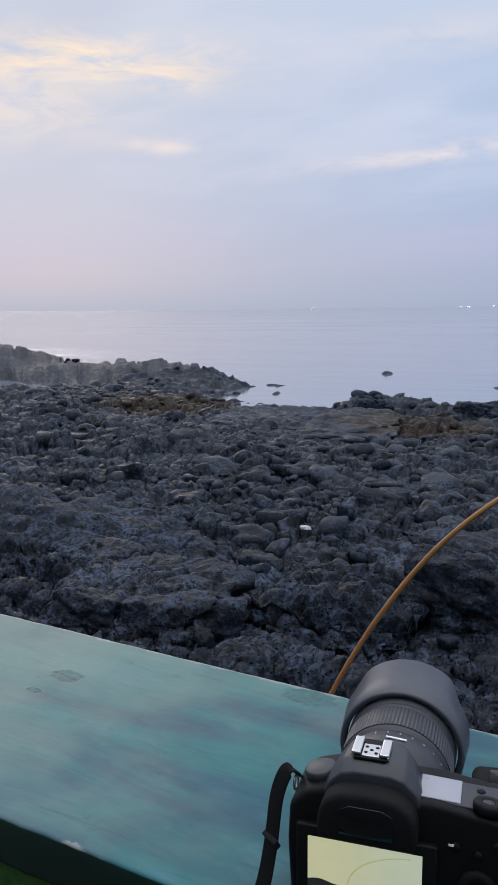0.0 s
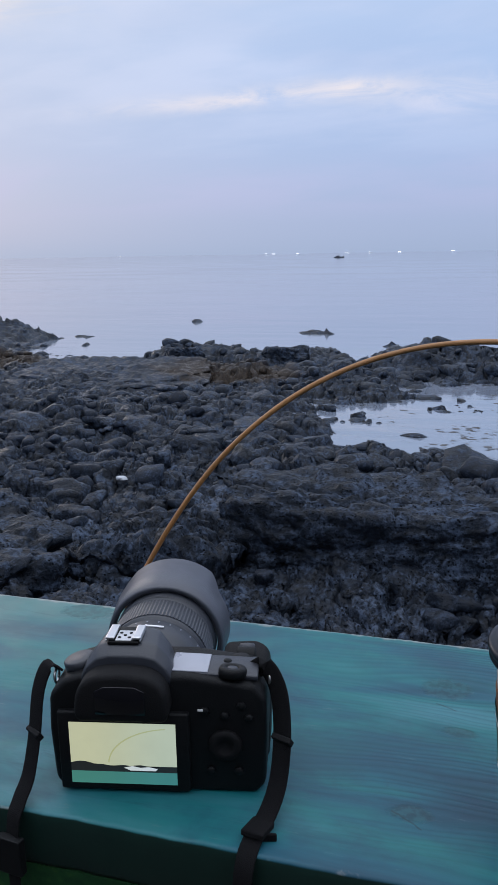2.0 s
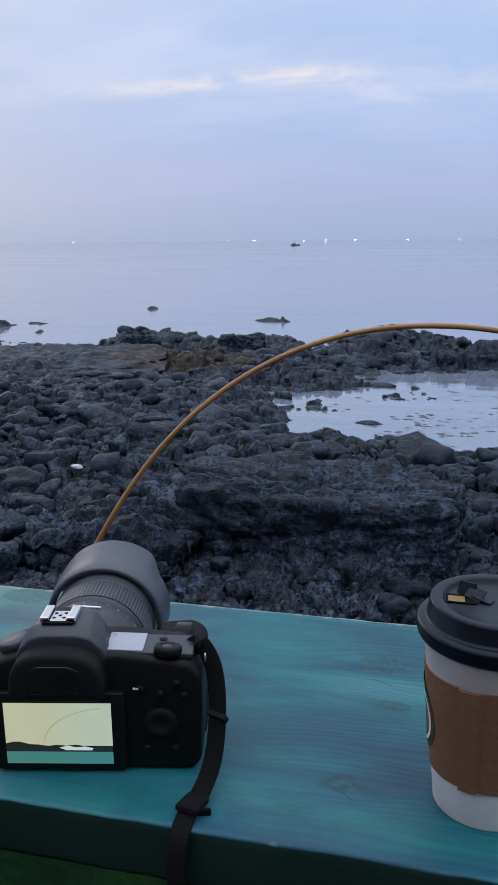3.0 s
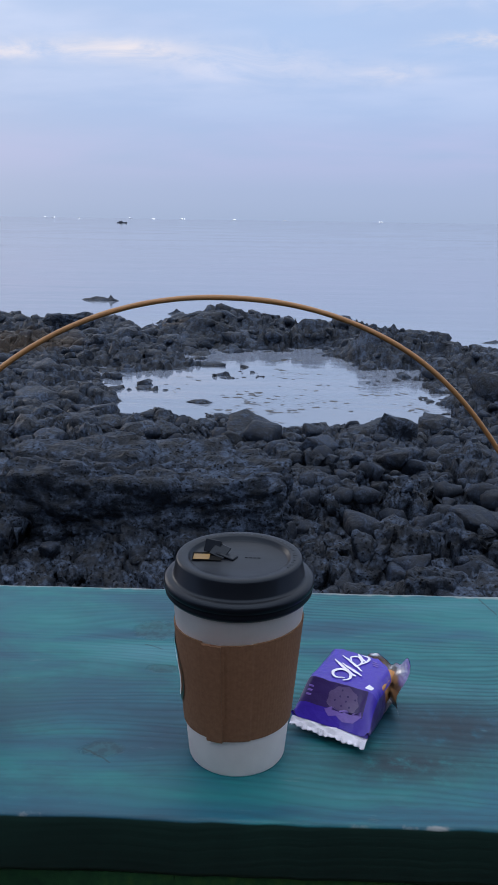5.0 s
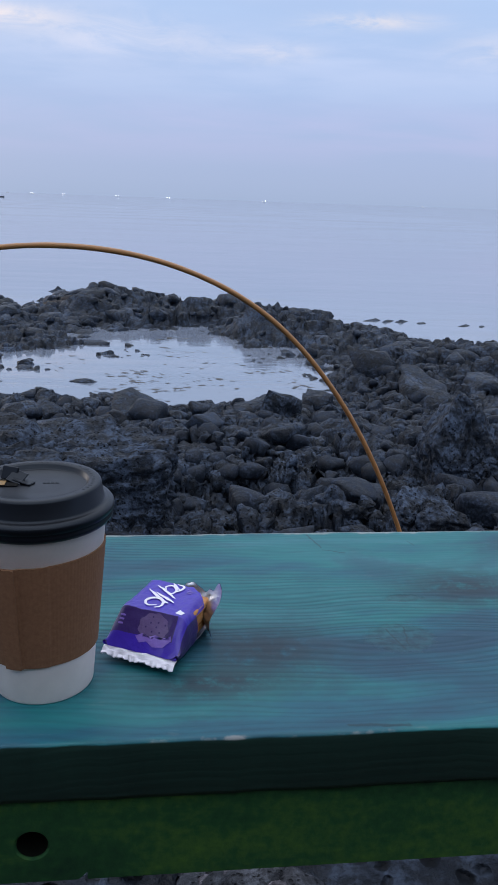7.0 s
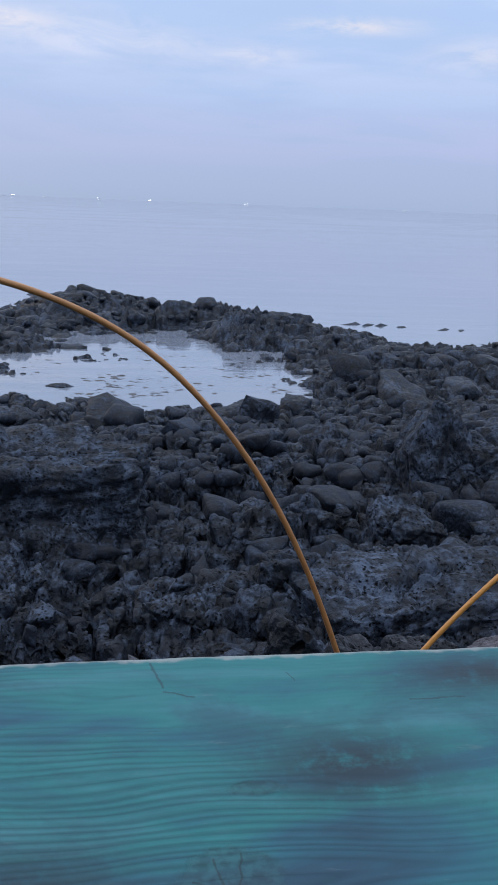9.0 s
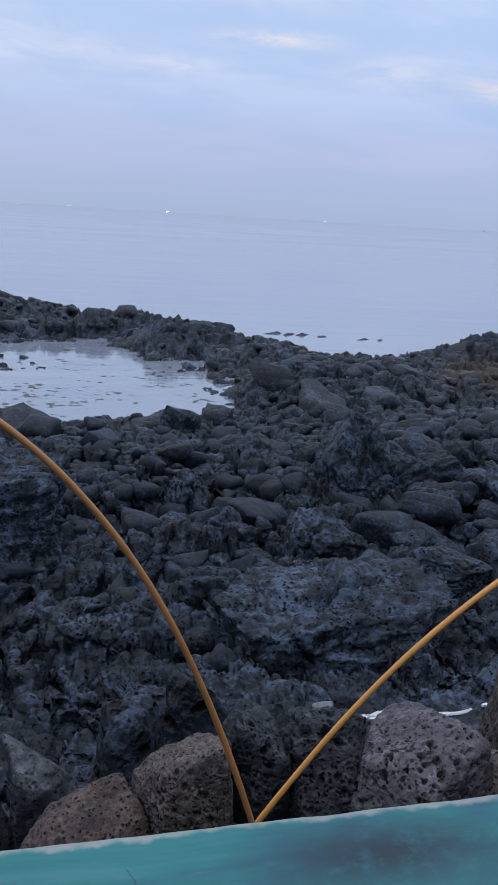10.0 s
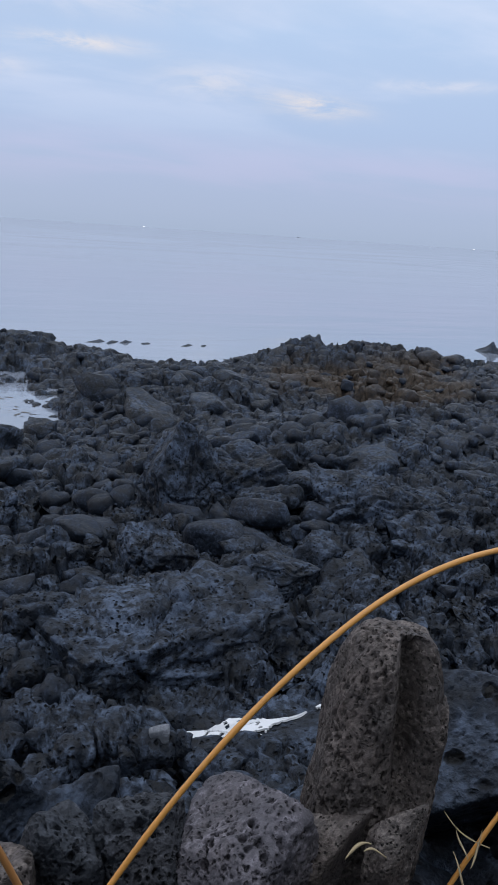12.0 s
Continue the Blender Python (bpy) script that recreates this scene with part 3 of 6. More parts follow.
def blocks3(p, size, k):
    """How far each place lies from the joints between blocks of about that size, in block widths, the block's random number and the tip of its face."""
    g = p / size
    base = np.floor(g)
    f1, f2, rr, tip = np.full(len(p), 9.0), np.full(len(p), 9.0), np.zeros(len(p)), np.zeros(len(p))
    for a in (-1, 0, 1):
        for b in (-1, 0, 1):
            for c in (-1, 0, 1):
                ci, cj, cl = base[:, 0] + a, base[:, 1] + b, base[:, 2] + c
                r = hash3(ci, cj, cl, k)
                u, v, w = g[:, 0] - ci - 0.1 - 0.8 * r, g[:, 1] - cj - 0.1 - 0.8 * ((r * 17.31) % 1), g[:, 2] - cl - 0.1 - 0.8 * ((r * 53.7) % 1)
                d = np.sqrt(u * u + v * v + w * w)
                nearer = d < f1
                f2 = np.where(nearer, f1, np.minimum(f2, d))
                f1 = np.where(nearer, d, f1)
                rr = np.where(nearer, r, rr)
                tip = np.where(nearer, u * ((r * 29.3) % 1 - 0.5) + v * ((r * 71.9) % 1 - 0.5) + w * ((r * 41.1) % 1 - 0.5), tip)
    return f2 - f1, (rr * 91.7) % 1, tip


def noise3(p, scale, k):
    return (fbm(p[:, 0] * scale + 5.1 * k, p[:, 1] * scale + p[:, 2] * scale * 0.83, 4, k, 0.55) + fbm(p[:, 2] * scale - 3.7 * k, p[:, 0] * scale * 0.9 + p[:, 1] * scale * 0.5, 4, k + 9, 0.55)) * 0.5


def broken(p, nrm, much, fine=False):
    """Lava broken into blocks and crumbs: moves each place along its normal."""
    w = p + 0.10 * np.stack([noise3(p, 1.7, k) for k in (3, 5, 7)], 1)
    out = np.zeros(len(p))
    for size, amp, joint, wide, k in ((0.58, 0.075, 0.100, 0.10, 141), (0.23, 0.030, 0.046, 0.13, 151)):
        edge, r, tip = blocks3(w * np.array([1.0, 1.0, 1.35]), size, k)
        out += (amp * (r - 0.5) * 2 + 0.42 * size * tip) * sstep(edge, 0.0, 0.06) - joint * (1 - sstep(edge, 0.0, wide)) + 0.3 * amp * np.sqrt(np.minimum(edge, 0.4))
    close = (p[:, 1] < 11.5) & (much > 0)
    if fine and close.any():
        edge, r, tip = blocks3(w[close] * np.array([1.0, 1.0, 1.35]), 0.105, 161)
        out[close] += (0.012 * (r - 0.5) * 2 + 0.045 * tip) * sstep(edge, 0.0, 0.08) - 0.022 * (1 - sstep(edge, 0.0, 0.16))
    out += 0.04 * noise3(p, 2.4, 17)
    return p + nrm * (out * much)[:, None]


verts = np.stack([gx, gy, gz], -1)
along, over = np.gradient(verts, axis=1), np.roll(verts, -1, 0) - np.roll(verts, 1, 0)
nrm = np.cross(over, along)
nrm /= np.linalg.norm(nrm, axis=2)[:, :, None] + 1e-9
nrm *= np.sign(nrm[:, :, 2:3])
_, pool_here = shore(gx, gy)
much = (1 - 0.9 * pool_here) * (1 - mound(gx, gy, 3.05, 4.55, 1.0, 0.5, 0, 4)) * (1 - 0.6 * sstep(gy, 34, 42)) * sstep(gy, 1.5, 3.2) * np.where(np.abs(A) < radians(50), 1.0, 0.0)
verts = broken(verts.reshape(-1, 3), nrm.reshape(-1, 3), much.ravel(), True)
idx = np.arange(na * nr).reshape(na, nr)
nxt = np.roll(idx, -1, 0)
quads = np.stack([idx[:, :-1], idx[:, 1:], nxt[:, 1:], nxt[:, :-1]], -1).reshape(-1, 4)[:, ::-1]
me = bpy.data.meshes.new("ground")
me.vertices.add(len(verts))
me.vertices.foreach_set("co", verts.ravel())
me.loops.add(quads.size)
me.loops.foreach_set("vertex_index", quads.ravel().astype(np.int32))
me.polygons.add(len(quads))
me.polygons.foreach_set("loop_start", np.arange(0, quads.size, 4, dtype=np.int32))
me.polygons.foreach_set("loop_total", np.full(len(quads), 4, dtype=np.int32))
me.update(calc_edges=True)
me.polygons.foreach_set("use_smooth", np.ones(len(quads), dtype=bool))
me.materials.append(ROCK)
tagged(new("ground", me), "dark cracked lava rock shore running down to the sea", "rock shore", kind="structure")

sea = raw("water", [(math.cos(a) * r, math.sin(a) * r, S) for r in (70, 4800) for a in np.linspace(0, 2 * math.pi, 65)[:-1]] + [(0, 0, S)],
          [(i, (i + 1) % 64, 128) for i in range(64)] + [(64 + i, 64 + (i + 1) % 64, (i + 1) % 64, i) for i in range(64)], WATER, smooth=False)
tagged(sea, "calm pale lilac sea reflecting the dusk sky", "sea", kind="structure")

# rain and sea water left in hollows of the rock
for px, py in ((-9.7, 10.0), (-7.4, 8.5), (-5.5, 8.8), (-2.5, 11.2), (-1.2, 10.5), (-6.0, 13.2), (-11.5, 12.0), (-8.6, 9.2), (-0.6, 12.6)):
    ax, ay = np.meshgrid(np.linspace(px - 0.7, px + 0.7, 29), np.linspace(py - 0.7, py + 0.7, 29))
    az_ = ground_height(ax, ay)
    i = int(np.argmin(az_))
    bx, by, bz = float(ax.ravel()[i]), float(ay.ravel()[i]), float(az_.ravel()[i])
    rim = [(bx + 0.45 * math.cos(a) * (1 + 0.2 * math.sin(3 * a)), by + 0.40 * math.sin(a), bz + 0.015) for a in np.linspace(0, 2 * math.pi, 25)[:-1]]
    ob = raw("puddle", rim, [tuple(range(24))], WATER, smooth=False)
    tagged(ob, "small bright puddle caught in a rock hollow", "puddle", "puddles on the rock", "structure")


# ---------------------------------------------------------------- mesh tools
def box_bm(x0, x1, y0, y1, z0, z1, bev=0.0, seg=2):
    bm = bmesh.new()
    bmesh.ops.create_cube(bm, size=1.0)
    for v in bm.verts:
        v.co = Vector((x0 + (v.co.x + 0.5) * (x1 - x0), y0 + (v.co.y + 0.5) * (y1 - y0), z0 + (v.co.z + 0.5) * (z1 - z0)))
    if bev:
        bmesh.ops.bevel(bm, geom=bm.edges[:], offset=bev, segments=seg, profile=0.5, affect="EDGES")
    return bm


def lathe_bm(profile, seg=64, axis="z"):
    """profile: (radius, height) from one end to the other."""
    bm = bmesh.new()
    rings = []
    for r, h in profile:
        if r < 1e-6:
            rings.append([bm.verts.new((0, 0, h))])
        else:
            rings.append([bm.verts.new((r * math.cos(2 * math.pi * i / seg), r * math.sin(2 * math.pi * i / seg), h)) for i in range(seg)])
    for a, b in zip(rings, rings[1:]):
        for i in range(seg):
            q = [a[i % len(a)], a[(i + 1) % len(a)], b[(i + 1) % len(b)], b[i % len(b)]]
            q = list(dict.fromkeys(q))
            if len(q) > 2:
                bm.faces.new(q)
    bmesh.ops.recalc_face_normals(bm, faces=bm.faces[:])
    if axis == "y":
        bmesh.ops.transform(bm, matrix=Matrix.Rotation(radians(-90), 4, "X"), verts=bm.verts[:])
    return bm


def tube_bm(points, radius, seg=10, squash=1.0):
    """A round (or flattened) rod along points."""
    bm = bmesh.new()
    pts = [Vector(p) for p in points]
    rings, up = [], None
    for i, p in enumerate(pts):
        d = (pts[min(i + 1, len(pts) - 1)] - pts[max(i - 1, 0)]).normalized()
        if up is None:
            up = d.orthogonal().normalized()
        up = (up - d * up.dot(d)).normalized()
        side = d.cross(up)
        r = radius(i / (len(pts) - 1)) if callable(radius) else radius
        rings.append([bm.verts.new(p + (up * math.cos(a) * squash + side * math.sin(a)) * r) for a in [2 * math.pi * k / seg for k in range(seg)]])
    for a, b in zip(rings, rings[1:]):
        for k in range(seg):
            bm.faces.new((a[k], a[(k + 1) % seg], b[(k + 1) % seg], b[k]))
    bm.faces.new(rings[0][::-1])
    bm.faces.new(rings[-1])
    bmesh.ops.recalc_face_normals(bm, faces=bm.faces[:])
    return bm


def smooth_path(points, n):
    """n points on a smooth curve through the given ones."""
    p = [np.array(q, float) for q in points]
    p = [2 * p[0] - p[1]] + p + [2 * p[-1] - p[-2]]
    res = []
    for t in np.linspace(0, len(points) - 1 - 1e-6, n):
        i = int(t)
        u = t - i
        a, b, c, d = p[i:i + 4]
        res.append(tuple(0.5 * (2 * b + (c - a) * u + (2 * a - 5 * b + 4 * c - d) * u * u + (3 * b - a - 3 * c + d) * u ** 3)))
    return res


def ribbon_bm(points, width, thick, across):
    """A flat strap along points; across: the direction of its width at each point, or one for all."""
    bm = bmesh.new()
    pts = [Vector(p) for p in points]
    rings = []
    for i, p in enumerate(pts):
        d = (pts[min(i + 1, len(pts) - 1)] - pts[max(i - 1, 0)]).normalized()
        a = Vector(across[i] if isinstance(across, list) else across)
        a = (a - d * a.dot(d)).normalized()
        n = d.cross(a)
        w, t = width / 2, thick / 2
        rings.append([bm.verts.new(p + a * u * w + n * v * t) for u, v in ((-1, -0.5), (-0.85, -1), (0.85, -1), (1, -0.5), (1, 0.5), (0.85, 1), (-0.85, 1), (-1, 0.5))])
    for a, b in zip(rings, rings[1:]):
        for k in range(8):
            bm.faces.new((a[k], a[(k + 1) % 8], b[(k + 1) % 8], b[k]))
    bm.faces.new(rings[0][::-1])
    bm.faces.new(rings[-1])
    bmesh.ops.recalc_face_normals(bm, faces=bm.faces[:])
    return bm


# ---------------------------------------------------------------- the counter
Y0, Y1 = 0.383, 0.663
counter = thing("counter", "teal painted wooden plank counter with worn edges", "counter", at=pose(0, 0, 0))


def plank_bm():
    """One long board with a slightly wavy, chipped front and back edge."""
    nx = 420
    xs = np.linspace(-1.9, 2.3, nx)
    prof = [(0, -0.5), (0.0, -0.1), (0.0015, -0.035), (0.005, 0.0)]
    rows = []
    for x in xs:
        wf = 0.0020 * float(noise.noise((x * 3, 0, 0))) + 0.0016 * float(noise.noise((x * 16, 4, 0))) + 0.0010 * float(noise.noise((x * 60, 7, 0)))
        wb = 0.0016 * float(noise.noise((x * 4, 9, 0))) + 0.0012 * float(noise.noise((x * 40, 2, 0)))
        f, b = Y0 + wf, Y1 + wb
        zt = ZP
        rows.append([(x, f + 0.002, ZP - 0.038), (x, f, ZP - 0.034), (x, f, ZP - 0.006), (x, f, ZP - 0.0018), (x, f + 0.0006, ZP - 0.0005), (x, f + 0.0020, zt), (x, f + 0.0040, zt),
                     (x, f + 0.09, zt), (x, (f + b) / 2, zt), (x, b - 0.09, zt),
                     (x, b - 0.006, zt), (x, b - 0.004, zt), (x, b - 0.001, ZP - 0.001), (x, b, ZP - 0.003), (x, b, ZP - 0.006), (x, b, ZP - 0.036), (x, b - 0.003, ZP - 0.038)])
    bm = bmesh.new()
    vs = [[bm.verts.new(p) for p in r] for r in rows]
    m = len(rows[0])
    for a, b in zip(vs, vs[1:]):
        for k in range(m):
            bm.faces.new((a[k], b[k], b[(k + 1) % m], a[(k + 1) % m]))
    bm.faces.new(vs[0])
    bm.faces.new(vs[-1][::-1])
    bmesh.ops.recalc_face_normals(bm, faces=bm.faces[:])
    return bm


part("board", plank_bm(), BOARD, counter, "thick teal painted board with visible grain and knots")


def apron_bm(x0, x1, z0, z1, y, th):
    """The lower rail, with a bored hole through it."""
    hx, hz, hr = 0.414, 2.931, 0.0088
    bm = bmesh.new()
    seg = 32
    def ring(yy, r):
        return [bm.verts.new((hx + r * math.cos(2 * math.pi * i / seg), yy, hz + r * math.sin(2 * math.pi * i / seg))) for i in range(seg)]
    def frame_pts(yy):
        pts = []
        for i in range(seg):
            a = 2 * math.pi * i / seg
            c, s = math.cos(a), math.sin(a)
            k = min((0.03 / abs(c)) if abs(c) > 1e-6 else 9, ((z1 - hz if s > 0 else hz - z0) / abs(s)) if abs(s) > 1e-6 else 9)
            pts.append(bm.verts.new((hx + c * k, yy, hz + s * k)))
        return pts
    r0, r1, rb = ring(y, hr + 0.0012), ring(y + 0.001, hr), ring(y + th, hr)
    f0, fb = frame_pts(y), frame_pts(y + th)
    for a, b in ((f0, r0), (r0, r1), (r1, rb), (rb, fb)):
        for i in range(seg):
            bm.faces.new((a[i], a[(i + 1) % seg], b[(i + 1) % seg], b[i]))
    for i in range(seg):
        p, q = f0[i].co, f0[(i + 1) % seg].co
        if abs(p.z - q.z) < 1e-6:
            bm.faces.new((f0[i], fb[i], fb[(i + 1) % seg], f0[(i + 1) % seg]))
    for a, b in ((x0, hx - 0.03), (hx + 0.03, x1)):
        o = box_bm(a, b, y, y + th, z0, z1)
        me = bpy.data.meshes.new("tmp")
        o.to_mesh(me)
        o.free()
        bm.from_mesh(me)
        bpy.data.meshes.remove(me)
    bmesh.ops.recalc_face_normals(bm, faces=bm.faces[:])
    return bm


part("rail", apron_bm(-1.9, 2.3, 2.906, 2.9605, 0.3865, 0.04), MOSSY, counter, "green algae-stained lower rail with a bored hole", smooth=False)
# blind black cup in the bore; its colour stands in for the shade inside
HOLE = plain("hole_shade_black", (0.002, 0.003, 0.002), 0.9, spec=0.1)
bm = lathe_bm([(0.0086, 0.0014), (0.0086, 0.022), (0.0, 0.022)], 32, "y")
bmesh.ops.translate(bm, vec=(0.414, 0.3865, 2.931), verts=bm.verts[:])
part("hole_lining", bm, HOLE, counter, "black cup painted as the shade inside the rail's bored hole")
for x in (-1.6, 2.0):
    part("post", box_bm(x - 0.045, x + 0.045, 0.432, 0.53, 1.95, ZP - 0.0385, 0.004), DARKGREEN, counter)

# the plain terrace and wall that close the place behind, both unseen
DECK = plain("grey_deck", (0.035, 0.035, 0.034), 0.8, grain=0.4, scale=60)
tagged(part("floor", box_bm(-5, 6, -1.6, 0.37, 1.95, 2.12), DECK, smooth=False), "plain grey terrace floor beside the counter", "floor", kind="structure")

# added wall, its height set to keep sky light off front-facing sides
WALLM = plain("dark_plaster", (0.06, 0.062, 0.06), 0.85, grain=0.5, scale=90)
tagged(part("wall_back", box_bm(-5, 6, -1.75, -1.602, 1.95, 4.5), WALLM, smooth=False), "plain dark unseen wall added behind the terrace to block sky light", "wall", kind="structure")


# ---------------------------------------------------------------- bent canes
CANE = plain("amber_cane", (0.46, 0.215, 0.050), 0.42, grain=0.6, scale=160)
OLDCANE = plain("brown_cane", (0.32, 0.150, 0.052), 0.45, grain=0.7, scale=160)


def hoop(cx, top, kl, ql, kr, qr, y, skew, left, right, r, mat=None):
    """A cane pushed into the ground at both ends; it droops faster towards its feet."""
    pts = []
    for d in np.linspace(-left, right, 110):
        k, q = (kl, ql) if d < 0 else (kr, qr)
        pts.append((cx + d + 0.002 * noise.noise((d * 9, cx, 0)), y + skew * d + 0.004 * noise.noise((d * 5, cx, 5)), top - k * d * d - q * d ** 4))
    e = thing("cane_hoop", "thin amber cane bent into a garden hoop", "garden hoop", "row of bent cane hoops")
    part("rod", tube_bm(pts, lambda u: r * (1 + 0.08 * noise.noise((u * 30, cx, 2)))), mat or CANE, e)
    return e


hoop(0.368, 3.2248, 1.214, 3.43, 0.977, 4.667, 0.937, 0.1, 0.52, 0.52, 0.0031, OLDCANE)
hoop(1.340, 3.0522, 1.557, 0.0, 1.557, 0.0, 0.99, 0.0, 0.56, 0.56, 0.0031)
hoop(1.800, 2.945, 1.557, 0.0, 1.557, 0.0, 1.00, 0.0, 0.50, 0.50, 0.0031)


# ---------------------------------------------------------------- boats
HULL = plain("white_hull", (0.75, 0.77, 0.8), 0.5)
DARKHULL = plain("dark_hull", (0.05, 0.055, 0.07), 0.6)
GLOW = plain("lit_fishing_lamp", (0.9, 0.9, 0.9), 0.4, emit=(0.95, 0.97, 1.0), power=7.0)


def boat(x, y, length, hullm, lit, label, group):
    e = thing("fishing_boat", label, "boat", group, at=pose(x, y, S, 0, 0, 8 * math.sin(x)))
    bm = bmesh.new()
    secs = []
    for u in np.linspace(-1, 1, 11):
        w = 0.16 * length * (1 - max(0, u) ** 2.5) * (0.85 + 0.15 * min(1, (u + 1) * 3))
        top = length * (0.09 + 0.05 * max(0, u) ** 2)
        secs.append([bm.verts.new((u * length / 2, s * w * k, z)) for s, k, z in ((-1, 1, top), (-1, 0.7, -0.2), (1, 0.7, -0.2), (1, 1, top))])
    for a, b in zip(secs, secs[1:]):
        for k in range(4):
            bm.faces.new((a[k], b[k], b[(k + 1) % 4], a[(k + 1) % 4]))
    bm.faces.new(secs[0]), bm.faces.new(secs[-1][::-1])
    bmesh.ops.recalc_face_normals(bm, faces=bm.faces[:])
    part("hull", bm, hullm, e, smooth=False)
    part("cabin", box_bm(-0.30 * length, 0.06 * length, -0.09 * length, 0.09 * length, 0.09 * length, 0.20 * length, 0.02 * length), hullm, e, smooth=False)
    part("mast", tube_bm([(-0.05 * length, 0, 0.2 * length), (-0.05 * length, 0, 0.34 * length)], 0.01 * length, 6), hullm, e)
    if lit:
        for k in range(5):
            u = -0.4 + 0.2 * k
            b = bmesh.new()
            bmesh.ops.create_icosphere(b, subdivisions=1, radius=0.045 * length)
            bmesh.ops.translate(b, vec=(u * length, -0.05 * length, (0.20 + 0.02 * math.sin(k * 2)) * length), verts=b.verts[:])
            part("lamp", b, GLOW, e, "bright white fishing lamp")


for x in (-1410, -808, -782, -688, -505, -422, -316, -131, 47, 390):
    boat(x, 3000, 12, HULL, True, "distant fishing boat with bright deck lamps on the horizon", "fishing boats along the horizon")
for x in (979, 2312, 2551):
    boat(x, 3000, 9, HULL, True, "small distant fishing boat with deck lamps", "fishing boats along the horizon")
boat(1636, 3000, 12, DARKHULL, False, "small dark boat far out on the sea", "fishing boats along the horizon")
boat(-124.5, 700, 8.5, DARKHULL, False, "dark motor boat lying off the shore", "")


# ---------------------------------------------------------------- paper cup
PAPER = plain("white_paper", (0.76, 0.68, 0.67), 0.6, grain=0.15, scale=700)
LID = plain("black_plastic", (0.003, 0.0036, 0.006), 0.32, grain=0.05, scale=500, spec=0.26)
LID.node_tree.nodes["Principled BSDF"].inputs["Specular Tint"].default_value = (0.72, 0.84, 1.0, 1)
GREENMARK = plain("dark_green_print", (0.01, 0.05, 0.035), 0.6)


def kraft_material():
    m, n, b = material("kraft_board")
    pos = n.n("ShaderNodeTexCoord").outputs["Object"]
    col = n.ramp(n.noise(pos, 420.0, 5, 0.7), [(0.3, (0.155, 0.076, 0.042)), (0.7, (0.225, 0.115, 0.064))])
    s = n.n("ShaderNodeSeparateXYZ", i_0=pos)
    link(n, n.mix(n.m("MULTIPLY", n.noise(pos, 30.0, 4), 0.4), col, (0.15, 0.075, 0.042)), b.inputs["Base Color"])
    b.inputs["Roughness"].default_value = 0.82
    b.inputs["Specular IOR Level"].default_value = 0.25
    a = n.n("ShaderNodeMath", op="ARCTAN2", i_0=s.outputs[0], i_1=s.outputs[1]).outputs[0]
    flute = n.m("SINE", n.m("MULTIPLY", a, 110.0))
    bump(n, b, n.m("ADD", n.m("MULTIPLY", flute, 0.4), n.noise(pos, 300.0, 4)), 0.12, 0.0005)
    return m


KRAFT = kraft_material()
cup = thing("paper_cup", "white paper coffee cup with kraft sleeve and black lid", "cup", at=pose(0.4160, 0.4470, ZP, 0, 0, 0))
RB, RT, HC = 0.0290, 0.0388, 0.1115


def cup_r(z):
    return RB + (RT - RB) * z / HC


part("wall", lathe_bm([(0, 0.004), (RB - 0.002, 0.004), (RB - 0.0012, 0.0006), (RB - 0.0004, 0.0), (RB, 0.0008), (cup_r(0.05), 0.05), (RT, HC), (RT + 0.0014, HC + 0.0008), (RT + 0.0016, HC + 0.0022), (RT, HC + 0.003), (RT - 0.001, HC), (cup_r(0.01) - 0.001, 0.01), (0, 0.01)], 96), PAPER, cup)


def sleeve_bm():
    """Wrapped board with a curved upper and lower edge, an overlap and a fold."""
    seg = 180
    bm = bmesh.new()
    cols = []
    for i in range(seg + 9):
        a = radians(-118) + 2 * math.pi * i / seg
        lap = 0.0007 if i < 9 else (0.0018 if i >= seg else 0.0)
        zb, zt = 0.0250 + 0.0016 * math.cos(a + 0.6), 0.0880 + 0.0022 * math.cos(a + 0.6)
        col = []
        out = 0.0010 + lap + (0.0006 if i % seg < 22 else 0)
        for z in np.linspace(zb, zt, 6):
            r = cup_r(z) + out
            col.append(bm.verts.new((r * math.cos(a), r * math.sin(a), z + (0.0003 * math.sin(i * 1.9) if z == zt else 0))))
        for z in np.linspace(zt, zb, 6):
            r = cup_r(z) + out - 0.0009
            col.append(bm.verts.new((r * math.cos(a), r * math.sin(a), z)))
        cols.append(col)
    for a, b in zip(cols, cols[1:]):
        for k in range(12):
            bm.faces.new((a[k], b[k], b[(k + 1) % 12], a[(k + 1) % 12]))
    bm.faces.new(cols[0]), bm.faces.new(cols[-1][::-1])
    bmesh.ops.recalc_face_normals(bm, faces=bm.faces[:])
    return bm


sleeve = part("sleeve", sleeve_bm(), KRAFT, cup, "brown kraft board sleeve", smooth=False)


def badge_bm(a0, z0, r, out, r_in=0.0):
    """A printed disc or ring that lies on the sleeve."""
    bm = bmesh.new()
    n = 40
    rings = []
    for q in ((r_in, r) if r_in else (0.0001, r)):
        ring = []
        for i in range(n):
            w = 2 * math.pi * i / n
            z = z0 + q * math.sin(w)
            rr = cup_r(z) + out
            a = a0 + q * math.cos(w) / rr
            ring.append(bm.verts.new((rr * math.cos(a), rr * math.sin(a), z)))
        rings.append(ring)
    for i in range(n):
        bm.faces.new((rings[0][i], rings[0][(i + 1) % n], rings[1][(i + 1) % n], rings[1][i]))
    bmesh.ops.recalc_face_normals(bm, faces=bm.faces[:])
    return bm


part("badge", badge_bm(radians(176), 0.055, 0.0215, 0.0016), GREENMARK, sleeve, "round dark green printed badge", smooth=False)
